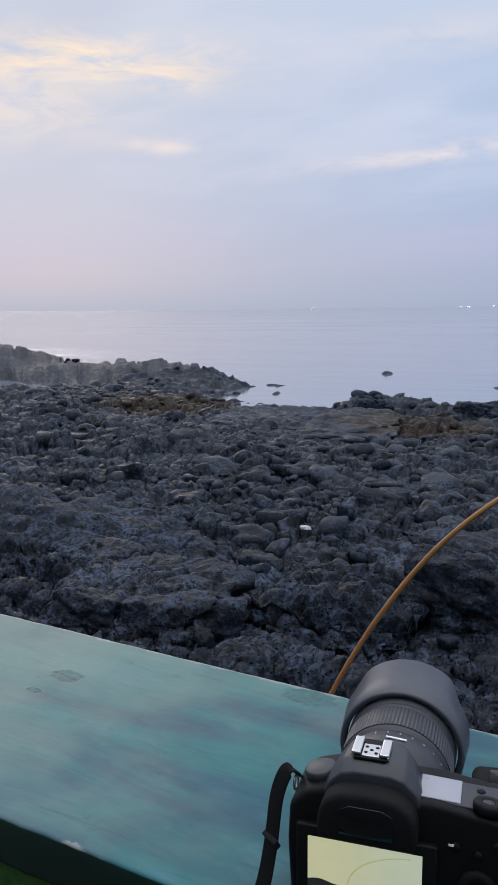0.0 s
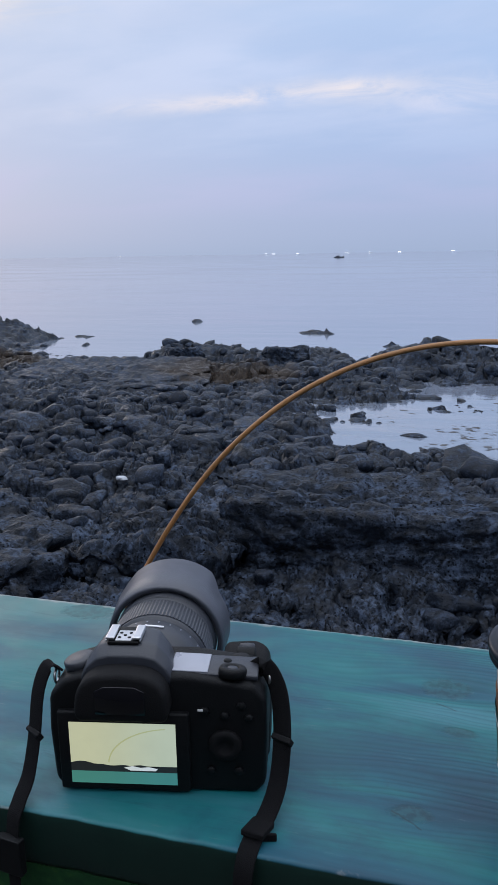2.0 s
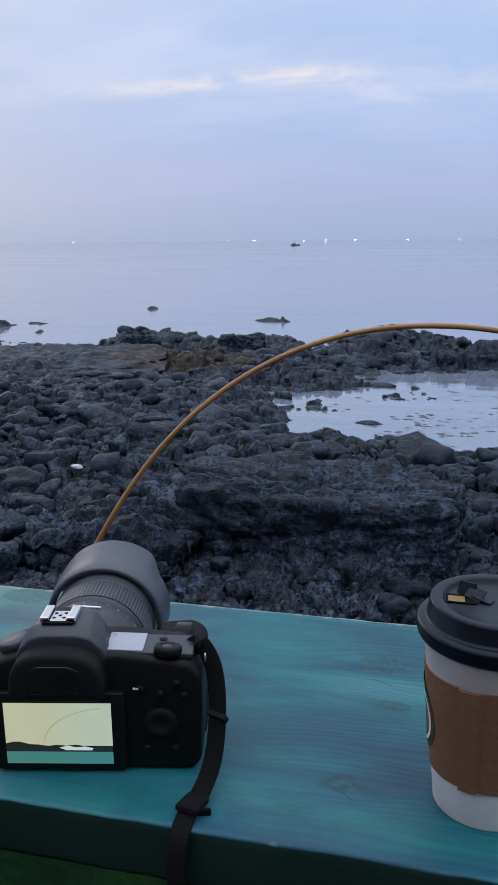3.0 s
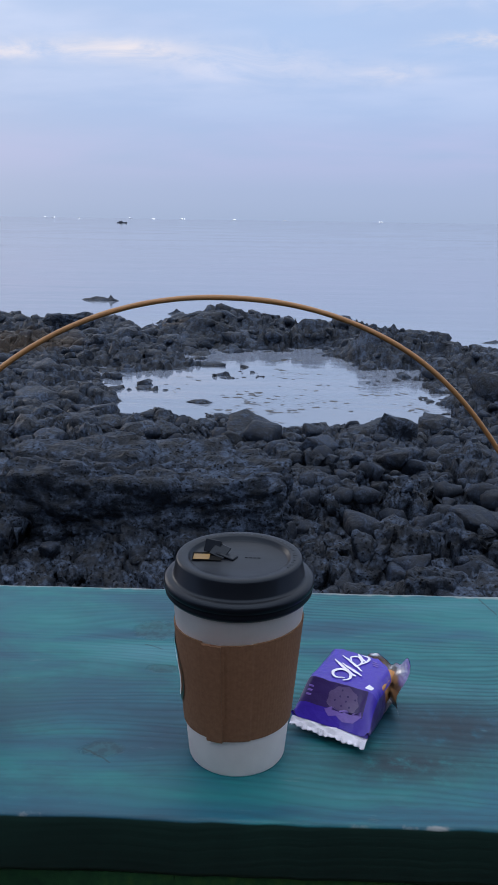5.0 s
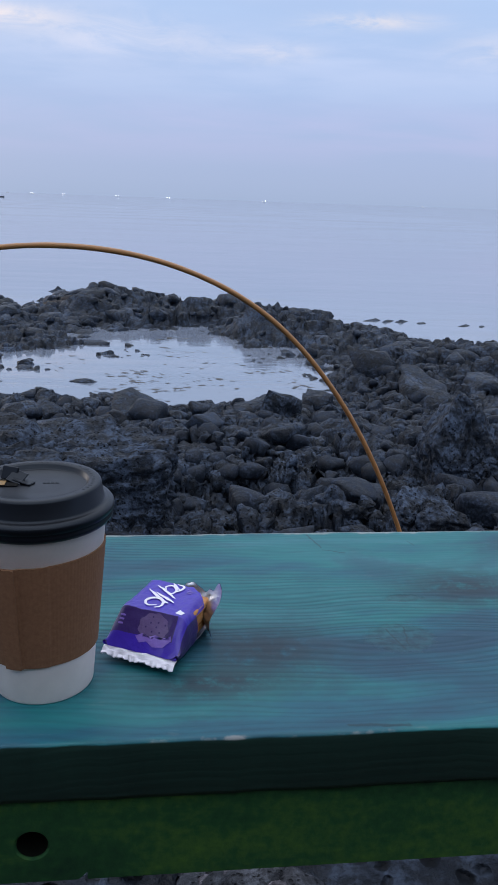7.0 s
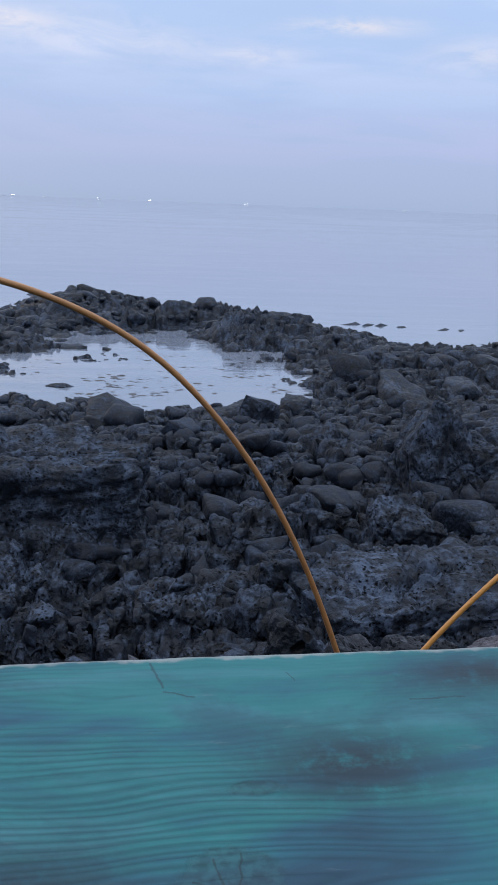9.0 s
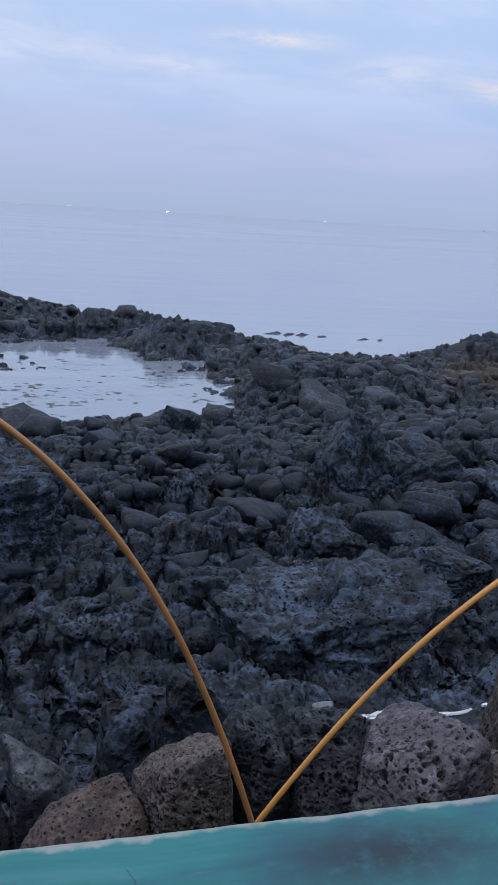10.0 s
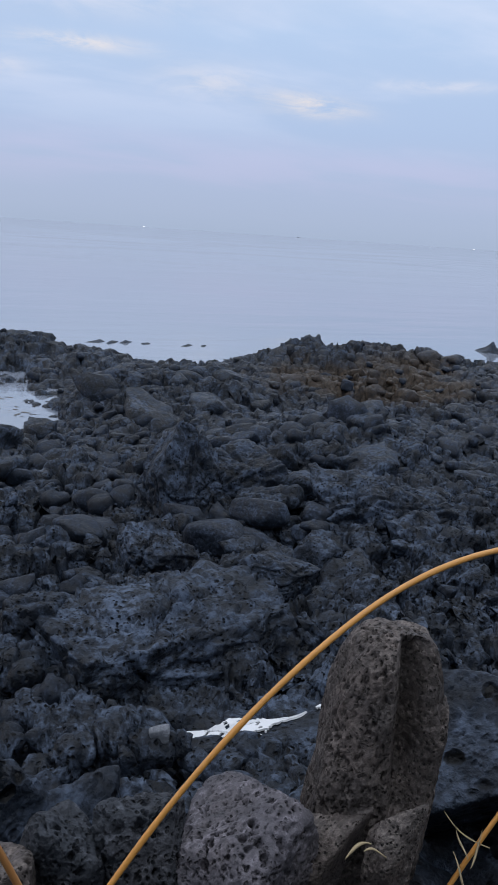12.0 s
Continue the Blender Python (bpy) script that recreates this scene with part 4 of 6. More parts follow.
part("badge_ring", badge_bm(radians(176), 0.055, 0.0185, 0.0019, 0.0165), PAPER, sleeve, "white ring on the badge", smooth=False)


LB = HC - 0.0075     # lower edge of the lid


def lid_profile():
    b = LB
    return [(cup_r(b) + 0.0003, b), (RT + 0.0020, b + 0.0004), (RT + 0.0034, b + 0.0022), (RT + 0.0034, b + 0.0036), (RT + 0.0026, b + 0.0046), (RT + 0.0034, b + 0.0056), (RT + 0.0042, b + 0.0072), (RT + 0.0042, b + 0.0088),
            (RT + 0.0030, b + 0.0104), (RT + 0.0008, b + 0.0110), (RT - 0.0006, b + 0.0112), (RT - 0.0014, b + 0.0122), (RT - 0.0028, b + 0.0206), (RT - 0.0034, b + 0.0216),
            (RT - 0.0046, b + 0.0220), (RT - 0.0092, b + 0.0218), (RT - 0.0100, b + 0.0212), (RT - 0.0106, b + 0.0194), (RT - 0.0120, b + 0.0188), (0.012, b + 0.0188), (0, b + 0.0188)]


lid = part("lid", lathe_bm(lid_profile(), 128), LID, cup, "black plastic sip lid")
LZ = LB + 0.0188
# the lid is closed here; a black plate paints the shade of the opening
part("drink_opening", box_bm(-0.0270, -0.0100, -0.0030, 0.0085, LZ + 0.0002, LZ + 0.0006, 0.0002, 1), plain("opening_shade", (0.002, 0.002, 0.002), 0.7, spec=0.1), lid, "flat black plate painted as the shaded drinking opening", smooth=False)
part("coffee", box_bm(-0.0262, -0.0170, -0.0024, 0.0050, LZ + 0.0007, LZ + 0.0010, 0.0002, 1), plain("coffee_foam", (0.20, 0.115, 0.030), 0.5), lid, "brown coffee seen in the lid opening", smooth=False)
for x, y, rz, rx, ry, sx, sz in ((-0.0165, 0.0080, -24, -26, 0, 0.0052, 0.0078), (-0.0135, 0.0025, -30, -58, 10, 0.0050, 0.0090)):
    bm = box_bm(-sx, sx, -0.0005, 0.0005, 0, sz, 0.0004, 1)
    bmesh.ops.transform(bm, matrix=Matrix.Translation((x, y, LZ + 0.0004)) @ Matrix.Rotation(radians(rz), 4, "Z") @ Matrix.Rotation(radians(ry), 4, "Y") @ Matrix.Rotation(radians(rx), 4, "X"), verts=bm.verts[:])
    part("tab", bm, LID, lid, "folded back black tab", smooth=False)
bm = box_bm(-0.0060, 0.0060, -0.0030, 0.0030, 0, 0.0012, 0.0004, 1)
bmesh.ops.transform(bm, matrix=Matrix.Translation((-0.0075, 0.0035, LZ + 0.0005)) @ Matrix.Rotation(radians(-28), 4, "Z") @ Matrix.Rotation(radians(8), 4, "Y"), verts=bm.verts[:])
part("tab_end", bm, LID, lid, smooth=False)
# raised lettering round the rim and in the middle, too small to read
for k in range(26):
    a = radians(-30 + k * 6.4 + (6 if k > 12 else 0))
    h = 0.0022 if k % 3 else 0.0014
    bm = box_bm(-h / 2, h / 2, -0.0005, 0.0005, 0, 0.00012)
    bmesh.ops.transform(bm, matrix=Matrix.Rotation(a, 4, "Z") @ Matrix.Translation((RT - 0.0070, 0, LB + 0.0219)), verts=bm.verts[:])
    part("raised_mark", bm, LID, lid, smooth=False)
for k in range(4):
    bm = box_bm(-0.0008, 0.0008, -0.0013, 0.0013, 0, 0.0003)
    bmesh.ops.translate(bm, vec=(0.004 + k * 0.0024, 0.004, LZ), verts=bm.verts[:])
    part("raised_mark", bm, LID, lid, smooth=False)


# ---------------------------------------------------------------- camera left on the counter
BLACKPL = plain("black_textured_plastic", (0.0045, 0.005, 0.006), 0.55, grain=0.5, scale=900, spec=0.18)
RUBBER = plain("black_rubber", (0.005, 0.005, 0.006), 0.75, grain=0.5, scale=1200, spec=0.2)
GREYPL = plain("dark_grey_plastic", (0.024, 0.027, 0.036), 0.42, grain=0.3, scale=900)
STEEL = plain("bare_steel", (0.62, 0.62, 0.64), 0.32, metal=1.0)
PANEL = plain("grey_status_panel", (0.30, 0.31, 0.36), 0.28)
WHITEINK = plain("white_ink", (0.72, 0.72, 0.74), 0.5)
WEB = plain("black_webbing", (0.005, 0.005, 0.006), 0.9, grain=0.8, scale=1500, spec=0.15)

slr = thing("digital_camera", "black digital camera with zoom lens and lit screen", "camera", at=pose(0.1793, 0.4399, ZP, 0, 0, 12))


def slab_bm(outline, y0, y1, bev, seg=3):
    """An outline in x and z, given a depth in y, with rounded edges."""
    bm = bmesh.new()
    f = bm.faces.new([bm.verts.new((x, y0, z)) for x, z in outline])
    r = bmesh.ops.extrude_face_region(bm, geom=[f])
    bmesh.ops.translate(bm, vec=(0, y1 - y0, 0), verts=[v for v in r["geom"] if isinstance(v, bmesh.types.BMVert)])
    bmesh.ops.recalc_face_normals(bm, faces=bm.faces[:])
    bmesh.ops.bevel(bm, geom=bm.edges[:], offset=bev, segments=seg, profile=0.5, affect="EDGES", clamp_overlap=True)
    return bm


def moved(bm, x=0, y=0, z=0, rx=0, ry=0, rz=0):
    bmesh.ops.transform(bm, matrix=pose(x, y, z, rx, ry, rz), verts=bm.verts[:])
    return bm


body_line = [(-0.0600, 0.0), (0.0600, 0.0), (0.0660, 0.006), (0.0672, 0.040), (0.0668, 0.064), (0.0600, 0.073), (0.0300, 0.0770), (0.0200, 0.0785), (-0.0420, 0.0785), (-0.0560, 0.0740), (-0.0655, 0.0640), (-0.0668, 0.040), (-0.0650, 0.006)]
body = part("body", slab_bm(body_line, -0.019, 0.021, 0.0055, 4), BLACKPL, slr)
part("grip", slab_bm([(0.034, 0.001), (0.0665, 0.001), (0.0675, 0.035), (0.0665, 0.066), (0.058, 0.0715), (0.036, 0.070)], 0.012, 0.046, 0.009, 4), RUBBER, slr, "rubber hand grip")
# prism hump over the lens, tapering forward
bm = bmesh.new()
secs = []
for y, w, z0, z1 in ((-0.019, 0.0245, 0.070, 0.0905), (-0.010, 0.0250, 0.070, 0.0955), (0.010, 0.0225, 0.068, 0.0955), (0.024, 0.0190, 0.064, 0.0880), (0.033, 0.0150, 0.060, 0.0760)):
    secs.append([bm.verts.new((-0.017 + x * w, y, z)) for x, z in ((-1.25, z0), (-1.0, z0 + (z1 - z0) * 0.6), (-0.72, z1 - 0.002), (-0.4, z1), (0.4, z1), (0.72, z1 - 0.002), (1.0, z0 + (z1 - z0) * 0.6), (1.25, z0))])
for a, b in zip(secs, secs[1:]):
    for k in range(8):
        bm.faces.new((a[k], b[k], b[(k + 1) % 8], a[(k + 1) % 8]))
bm.faces.new(secs[0]), bm.faces.new(secs[-1][::-1])
bmesh.ops.recalc_face_normals(bm, faces=bm.faces[:])
bmesh.ops.bevel(bm, geom=bm.edges[:], offset=0.0014, segments=2, profile=0.5, affect="EDGES", clamp_overlap=True)
part("prism_housing", bm, GREYPL, slr)
# eyecup
eye_line = [(-0.0450, 0.0550), (0.0090, 0.0550), (0.0105, 0.062), (0.0090, 0.0735), (0.0045, 0.0805), (-0.0030, 0.0848), (-0.0180, 0.0862), (-0.0330, 0.0848), (-0.0405, 0.0805), (-0.0448, 0.0735), (-0.0465, 0.062)]
eyecup = part("eyecup", slab_bm(eye_line, -0.034, -0.016, 0.0035, 3), RUBBER, slr, "black rubber eyecup")
part("eyepiece", slab_bm([(-0.0330, 0.0610), (-0.0030, 0.0610), (-0.0030, 0.0760), (-0.0090, 0.0790), (-0.0270, 0.0790), (-0.0330, 0.0760)], -0.0346, -0.0335, 0.0003, 1), plain("eyepiece_glass", (0.004, 0.004, 0.006), 0.08), eyecup, "dark glass eyepiece")
# flash shoe
SHX = -0.0195
shoe = part("flash_shoe", box_bm(SHX - 0.0095, SHX + 0.0095, -0.0125, 0.0085, 0.0945, 0.0966, 0.0005), BLACKPL, slr, "steel flash shoe on the prism")
for x0, x1 in ((SHX - 0.0108, SHX - 0.0055), (SHX + 0.0055, SHX + 0.0108)):
    part("rail", box_bm(x0, x1, -0.0115, 0.0065, 0.0972, 0.0990, 0.0006), STEEL, shoe, smooth=False)
    part("rail_side", box_bm(x0 if x0 < SHX else x1 - 0.0012, (x0 + 0.0012) if x0 < SHX else x1, -0.0115, 0.0065, 0.0960, 0.0976, 0.0002, 1), STEEL, shoe, smooth=False)
part("contact_plate", box_bm(SHX - 0.0050, SHX + 0.0050, -0.0110, 0.0020, 0.0964, 0.0971, 0.0002, 1), STEEL, shoe, smooth=False)
for k in range(5):
    part("contact", moved(lathe_bm([(0, 0.0003), (0.0011, 0.0003), (0.0011, 0), (0, 0)], 12), SHX + (0, -0.003, 0.003, -0.003, 0.003)[k], -0.0045 + (0, 0.003, 0.003, -0.003, -0.003)[k], 0.0970), BLACKPL, shoe)
# top plate controls
part("mode_dial", moved(lathe_bm([(0, 0.0065), (0.0085, 0.0065), (0.0095, 0.0058), (0.0097, 0.0005), (0.0085, 0.0), (0, 0)], 40), -0.0490, -0.002, 0.0745, 0, -14, 0), GREYPL, slr, "round mode dial")
part("status_panel", moved(box_bm(-0.0115, 0.0115, -0.0112, 0.0112, 0, 0.0012, 0.0005), 0.0200, -0.002, 0.0778, 0, 2, 0), PANEL, slr, "pale grey status display")
part("status_frame", moved(box_bm(-0.0150, 0.0420, -0.0120, 0.0120, -0.003, 0.0006, 0.0010), 0.0200, -0.002, 0.0776, 0, 2, 0), GREYPL, slr)
part("rear_dial", moved(lathe_bm([(0, 0.0022), (0.0035, 0.0022), (0.0042, 0.0034), (0.0078, 0.0034), (0.0086, 0.0020), (0.0086, -0.002), (0, -0.002)], 36), 0.0465, -0.0115, 0.0775, -12, 4, 0), BLACKPL, slr, "ridged control dial")
part("dial_button", moved(lathe_bm([(0, 0.0014), (0.0030, 0.0012), (0.0034, 0), (0, 0)], 24), 0.0465, -0.0120, 0.0800, -12, 4, 0), GREYPL, slr)
for x, y, z, r in ((0.0420, 0.003, 0.0755, 0.0027), (0.0585, 0.002, 0.0735, 0.0027), (0.0500, 0.0120, 0.0738, 0.0058)):
    part("button", moved(lathe_bm([(0, 0.0026), (r * 0.8, 0.0026), (r, 0.0018), (r, -0.001), (0, -0.001)], 28), x, y, z, -8, 4, 0), BLACKPL, slr)
part("front_dial", moved(lathe_bm([(0, -0.006), (0.0062, -0.006), (0.0066, -0.005), (0.0066, 0.005), (0.0062, 0.006), (0, 0.006)], 30), 0.0520, 0.0240, 0.0690, 0, 90, 0), BLACKPL, slr, "ridged thumb wheel")
part("shutter_button", moved(lathe_bm([(0, 0.0030), (0.0045, 0.0026), (0.0056, 0.0012), (0.0062, -0.002), (0, -0.002)], 30), 0.0515, 0.0370, 0.0690, -28, 0, 0), GREYPL, slr, "round shutter button")
for x, z in ((0.0300, 0.0560), (0.0420, 0.0530), (0.0520, 0.0600), (0.0565, 0.0520), (0.0330, 0.0160), (0.0500, 0.0160)):
    part("button", moved(lathe_bm([(0, 0.0016), (0.0024, 0.0014), (0.0029, 0.0), (0, 0)], 20), x, -0.0194, z, 90, 0, 0), BLACKPL, slr)
part("pad", moved(lathe_bm([(0, 0.0015), (0.0042, 0.0015), (0.0050, 0.0026), (0.0098, 0.0024), (0.0104, 0.0), (0, 0)], 36), 0.0420, -0.0200, 0.0340, 90, 0, 0), RUBBER, slr, "round control pad")
for x, z in ((0.0275, 0.0575), (0.0420, 0.0270)):
    part("print_mark", box_bm(x - 0.0016, x + 0.0016, -0.0216, -0.0212, z - 0.0006, z + 0.0006), WHITEINK, slr, smooth=False)

# hinged screen with its live picture
screen = part("screen", box_bm(-0.0600, 0.0205, -0.0235, -0.0185, 0.0030, 0.0555, 0.0012), BLACKPL, slr, "hinged screen showing the sea")
SX0, SX1, SZ0, SZ1 = -0.0530, 0.0125, 0.0075, 0.0490


def glow(name, col, power=1.0):
    m, n, b = material(name)
    b.inputs["Base Color"].default_value = (0.02, 0.02, 0.02, 1)
    b.inputs["Roughness"].default_value = 0.25
    pos = n.n("ShaderNodeTexCoord").outputs["Object"]
    shade = n.smooth(n.n("ShaderNodeSeparateXYZ", i_0=pos).outputs[0], -0.045, 0.012)
    tint = n.mix(shade, col, (col[0] * 0.88, col[1] * 1.0, col[2] * 1.22))
    link(n, n.mix(n.noise(pos, 60.0, 3), tint, n.v("MULTIPLY", tint, (0.85, 0.85, 0.85))), b.inputs["Emission Color"])
    b.inputs["Emission Strength"].default_value = power
    return m


def flat_bm(pts, y):
    """A flat shape on the screen, from places between 0 and 1 across and up."""
    bm = bmesh.new()
    bm.faces.new([bm.verts.new((SX0 + u * (SX1 - SX0), y, SZ0 + v * (SZ1 - SZ0))) for u, v in pts])
    return bm


part("picture_sky", flat_bm([(0, 0.30), (1, 0.30), (1, 1), (0, 1)], -0.02362), glow("screen_sky", (0.54, 0.56, 0.37)), screen, "bright yellowish sky on the screen", smooth=False)
part("picture_board", flat_bm([(0, 0), (1, 0), (1, 0.20), (0, 0.20)], -0.02362), glow("screen_board", (0.055, 0.22, 0.18)), screen, "teal board on the screen", smooth=False)
ridge = [(0, 0.20)] + [(1, 0.20)] + [(u, 0.30 + 0.045 * noise.noise((u * 7, 3, 0)) + 0.06 * math.exp(-((u - 0.12) / 0.16) ** 2)) for u in np.linspace(1, 0, 24)]
part("picture_shore", flat_bm(ridge, -0.02366), glow("screen_shore", (0.010, 0.012, 0.012)), screen, "dark shore on the screen", smooth=False)
part("picture_pool", flat_bm([(0.50, 0.27), (0.56, 0.225), (0.80, 0.225), (0.82, 0.26), (0.74, 0.29), (0.66, 0.275), (0.58, 0.30)], -0.0237), glow("screen_pool", (0.66, 0.68, 0.62)), screen, smooth=False)
arc = [(0.36 + 0.62 * (1 - math.cos(a)), 0.32 + 0.60 * math.sin(a)) for a in np.linspace(0.05, 1.45, 22)]
part("picture_hoop", flat_bm([(u - 0.006, v + 0.008) for u, v in arc] + [(u + 0.004, v - 0.008) for u, v in arc[::-1]], -0.02368), glow("screen_hoop", (0.44, 0.45, 0.22)), screen, smooth=False)

# lens, hood
AXX, AXZ = -0.0135, 0.0460
lens = part("lens", moved(lathe_bm([(0, 0.018), (0.0315, 0.018), (0.0330, 0.020), (0.0335, 0.030), (0.0348, 0.032), (0.0352, 0.050), (0.0346, 0.0508), (0.0346, 0.052), (0.0360, 0.0528), (0.0362, 0.0555)], 96, "y"), AXX, 0, AXZ), GREYPL, slr, "dark grey zoom lens")


def ribbed_ring(r, y0, y1, ribs, depth):
    bm = bmesh.new()
    n = ribs * 4
    rows = []
    for y, k in ((y0, 0), (y0 + 0.0004, 1), (y1 - 0.0004, 1), (y1, 0)):
        rows.append([bm.verts.new(((r - 0.0012 + k * (0.0012 + (depth if i % 4 in (1, 2) else 0))) * math.cos(2 * math.pi * i / n), y, (r - 0.0012 + k * (0.0012 + (depth if i % 4 in (1, 2) else 0))) * math.sin(2 * math.pi * i / n))) for i in range(n)])
    for a, b in zip(rows, rows[1:]):
        for i in range(n):
            bm.faces.new((a[i], a[(i + 1) % n], b[(i + 1) % n], b[i]))
    bmesh.ops.recalc_face_normals(bm, faces=bm.faces[:])
    return bm


part("zoom_ring", moved(ribbed_ring(0.0366, 0.0555, 0.0800, 90, 0.0004), AXX, 0, AXZ), GREYPL, lens, "ribbed rubber zoom ring", smooth=False)
part("focus_ring", moved(lathe_bm([(0.0355, 0.0800), (0.0368, 0.0806), (0.0368, 0.0870), (0.0375, 0.0876), (0.0375, 0.0990), (0.0340, 0.0995), (0.0330, 0.0960), (0, 0.0950)], 96, "y"), AXX, 0, AXZ), GREYPL, lens)
part("silver_band", moved(lathe_bm([(0.0372, 0.0832), (0.0374, 0.0834), (0.0374, 0.0840), (0.0372, 0.0842)], 96, "y"), AXX, 0, AXZ), GREYPL, lens, "thin grey band")
for k in range(9):
    a = radians(62 - k * 13)
    part("scale_mark", moved(box_bm(-0.0004, 0.0004, 0.0465, 0.0482, 0.0350, 0.03545), AXX, 0, AXZ, 0, 90 - math.degrees(a) - 60, 0), PANEL, lens, smooth=False)
part("name_bar", moved(box_bm(-0.0065, 0.0065, 0.0400, 0.0416, 0.0350, 0.0356), AXX, 0, AXZ, 0, 4, 0), WHITEINK, lens, "white bar of lettering", smooth=False)


def hood_bm():
    """A petal hood: a flared shell whose front edge rises and falls four times."""
    n = 128
    bm = bmesh.new()
    rows = []
    for k, (r, y) in enumerate([(0.0385, 0.0905), (0.0415, 0.0880), (0.0430, 0.0900), (0.0438, 0.0990), (0.0452, None), (0.0440, None), (0.0425, 0.0990), (0.0385, 0.0960)]):
        row = []
        for i in range(n):
            a = 2 * math.pi * i / n
            up = min(1.0, max(0.0, (abs(math.sin(a)) - 0.52) / 0.26))
            tip = 0.1190 + 0.0200 * up * up * (3 - 2 * up)
            yy = tip + (-0.0008 if r == 0.0452 else 0.0) if y is None else y
            row.append(bm.verts.new((r * math.cos(a), yy, r * math.sin(a))))
        rows.append(row)
    for a, b in zip(rows, rows[1:]):
        for i in range(n):
            bm.faces.new((a[i], a[(i + 1) % n], b[(i + 1) % n], b[i]))
    bmesh.ops.recalc_face_normals(bm, faces=bm.faces[:])
    return bm


part("lens_hood", moved(hood_bm(), AXX, 0, AXZ), plain("matt_hood_plastic", (0.050, 0.054, 0.070), 0.40, grain=0.3, scale=900), lens, "grey-black petal lens hood")


# neck strap, in two runs over the edge of the board
def strap_run(points, across):
    pts = smooth_path(points, 60)
    inv = slr.matrix_world.inverted()
    w = [inv @ Vector(p) for p in pts]
    return part("strap", ribbon_bm([tuple(p) for p in w], 0.0115, 0.0016, across), WEB, slr, "black woven neck strap")


def strap_block(p, rz, rx, sx, sy, sz, mat, name):
    inv = slr.matrix_world.inverted()
    bm = box_bm(-sx, sx, -sy, sy, -sz, sz, 0.0008)
    bmesh.ops.transform(bm, matrix=inv @ pose(*p, rx, 0, rz), verts=bm.verts[:])
    part(name, bm, mat, slr, smooth=False)


run_l = [(0.1185, 0.4270, 3.0700), (0.1105, 0.4240, 3.0740), (0.1065, 0.4170, 3.0600), (0.1075, 0.4070, 3.0350), (0.1075, 0.3970, 3.0140), (0.1070, 0.3860, 3.0040), (0.1068, 0.3775, 2.9930), (0.1070, 0.3745, 2.9600), (0.1075, 0.3740, 2.8900), (0.1085, 0.3740, 2.8000)]
strap_run(run_l, (0.75, -0.55, 0))
strap_block((0.1072, 0.4080, 3.0360), -30, 30, 0.0068, 0.0018, 0.0028, RUBBER, "strap_keeper")
strap_block((0.1068, 0.3735, 2.9760), -6, 0, 0.0085, 0.0028, 0.0120, BLACKPL, "strap_buckle")
run_r = [(0.2360, 0.4540, 3.0720), (0.2440, 0.4530, 3.0760), (0.2530, 0.4480, 3.0640), (0.2575, 0.4390, 3.0420), (0.2580, 0.4270, 3.0180), (0.2555, 0.4120, 3.0060), (0.2520, 0.3920, 3.0032), (0.2505, 0.3775, 2.9930), (0.2500, 0.3745, 2.9600), (0.2495, 0.3740, 2.8800), (0.2490, 0.3740, 2.8000)]
strap_run(run_r, (0.8, -0.35, 0))
strap_block((0.2580, 0.4370, 3.0380), -20, 35, 0.0068, 0.0018, 0.0028, RUBBER, "strap_keeper")
strap_block((0.2530, 0.3985, 3.0050), -10, 80, 0.0068, 0.0018, 0.0085, WEB, "strap_buckle")
strap_block((0.2600, 0.3965, 3.0022), 15, 90, 0.0045, 0.0024, 0.0010, WEB, "strap_end")
for x, y, z in ((-0.0672, 0.0, 0.0665), (0.0672, 0.0, 0.0680)):
    bm = bmesh.new()
    pts = [(x + 0.0012, y + 0.0045 * math.cos(a), z + 0.0045 * math.sin(a)) for a in np.linspace(0, 2 * math.pi, 25)]
    part("lug", tube_bm(pts, 0.0009, 6), STEEL, slr)


# ---------------------------------------------------------------- opened biscuit packet
def film_material(name, col, rough=0.36):
    m, n, b = material(name)
    pos = n.n("ShaderNodeTexCoord").outputs["Object"]
    link(n, n.mix(n.noise(pos, 60.0, 4), tuple(c * 0.7 for c in col), col), b.inputs["Base Color"])
    b.inputs["Roughness"].default_value = rough
    b.inputs["Coat Weight"].default_value = 0.12
    b.inputs["Coat Roughness"].default_value = 0.15
    nb = bump(n, b, n.noise(pos, 90.0, 3, 0.5), 0.6, 0.002)
    bump(n, b, n.noise(pos, 380.0, 3, 0.6), 0.3, 0.0005, nb)
    return m


PURPLE = film_material("purple_film", (0.036, 0.010, 0.37))
DEEP = film_material("dark_violet_film", (0.030, 0.012, 0.12))
LILAC = film_material("lilac_print", (0.20, 0.12, 0.48))
WHITEP = film_material("white_print", (0.78, 0.76, 0.86))
MUTED = film_material("muted_print", (0.115, 0.075, 0.20))
FOIL = plain("silver_foil", (0.72, 0.72, 0.75), 0.28, metal=1.0, grain=0.8, scale=250)
BISCUIT = plain("baked_biscuit", (0.42, 0.20, 0.07), 0.8, grain=0.9, scale=350)

packet = thing("biscuit_packet", "torn open purple biscuit packet with silver foil inside", "snack packet", at=pose(0.4725, 0.4570, ZP, 0, 0, -27))
PW, PL, PH = 0.050, 0.060, 0.028


CREASE = 0.30


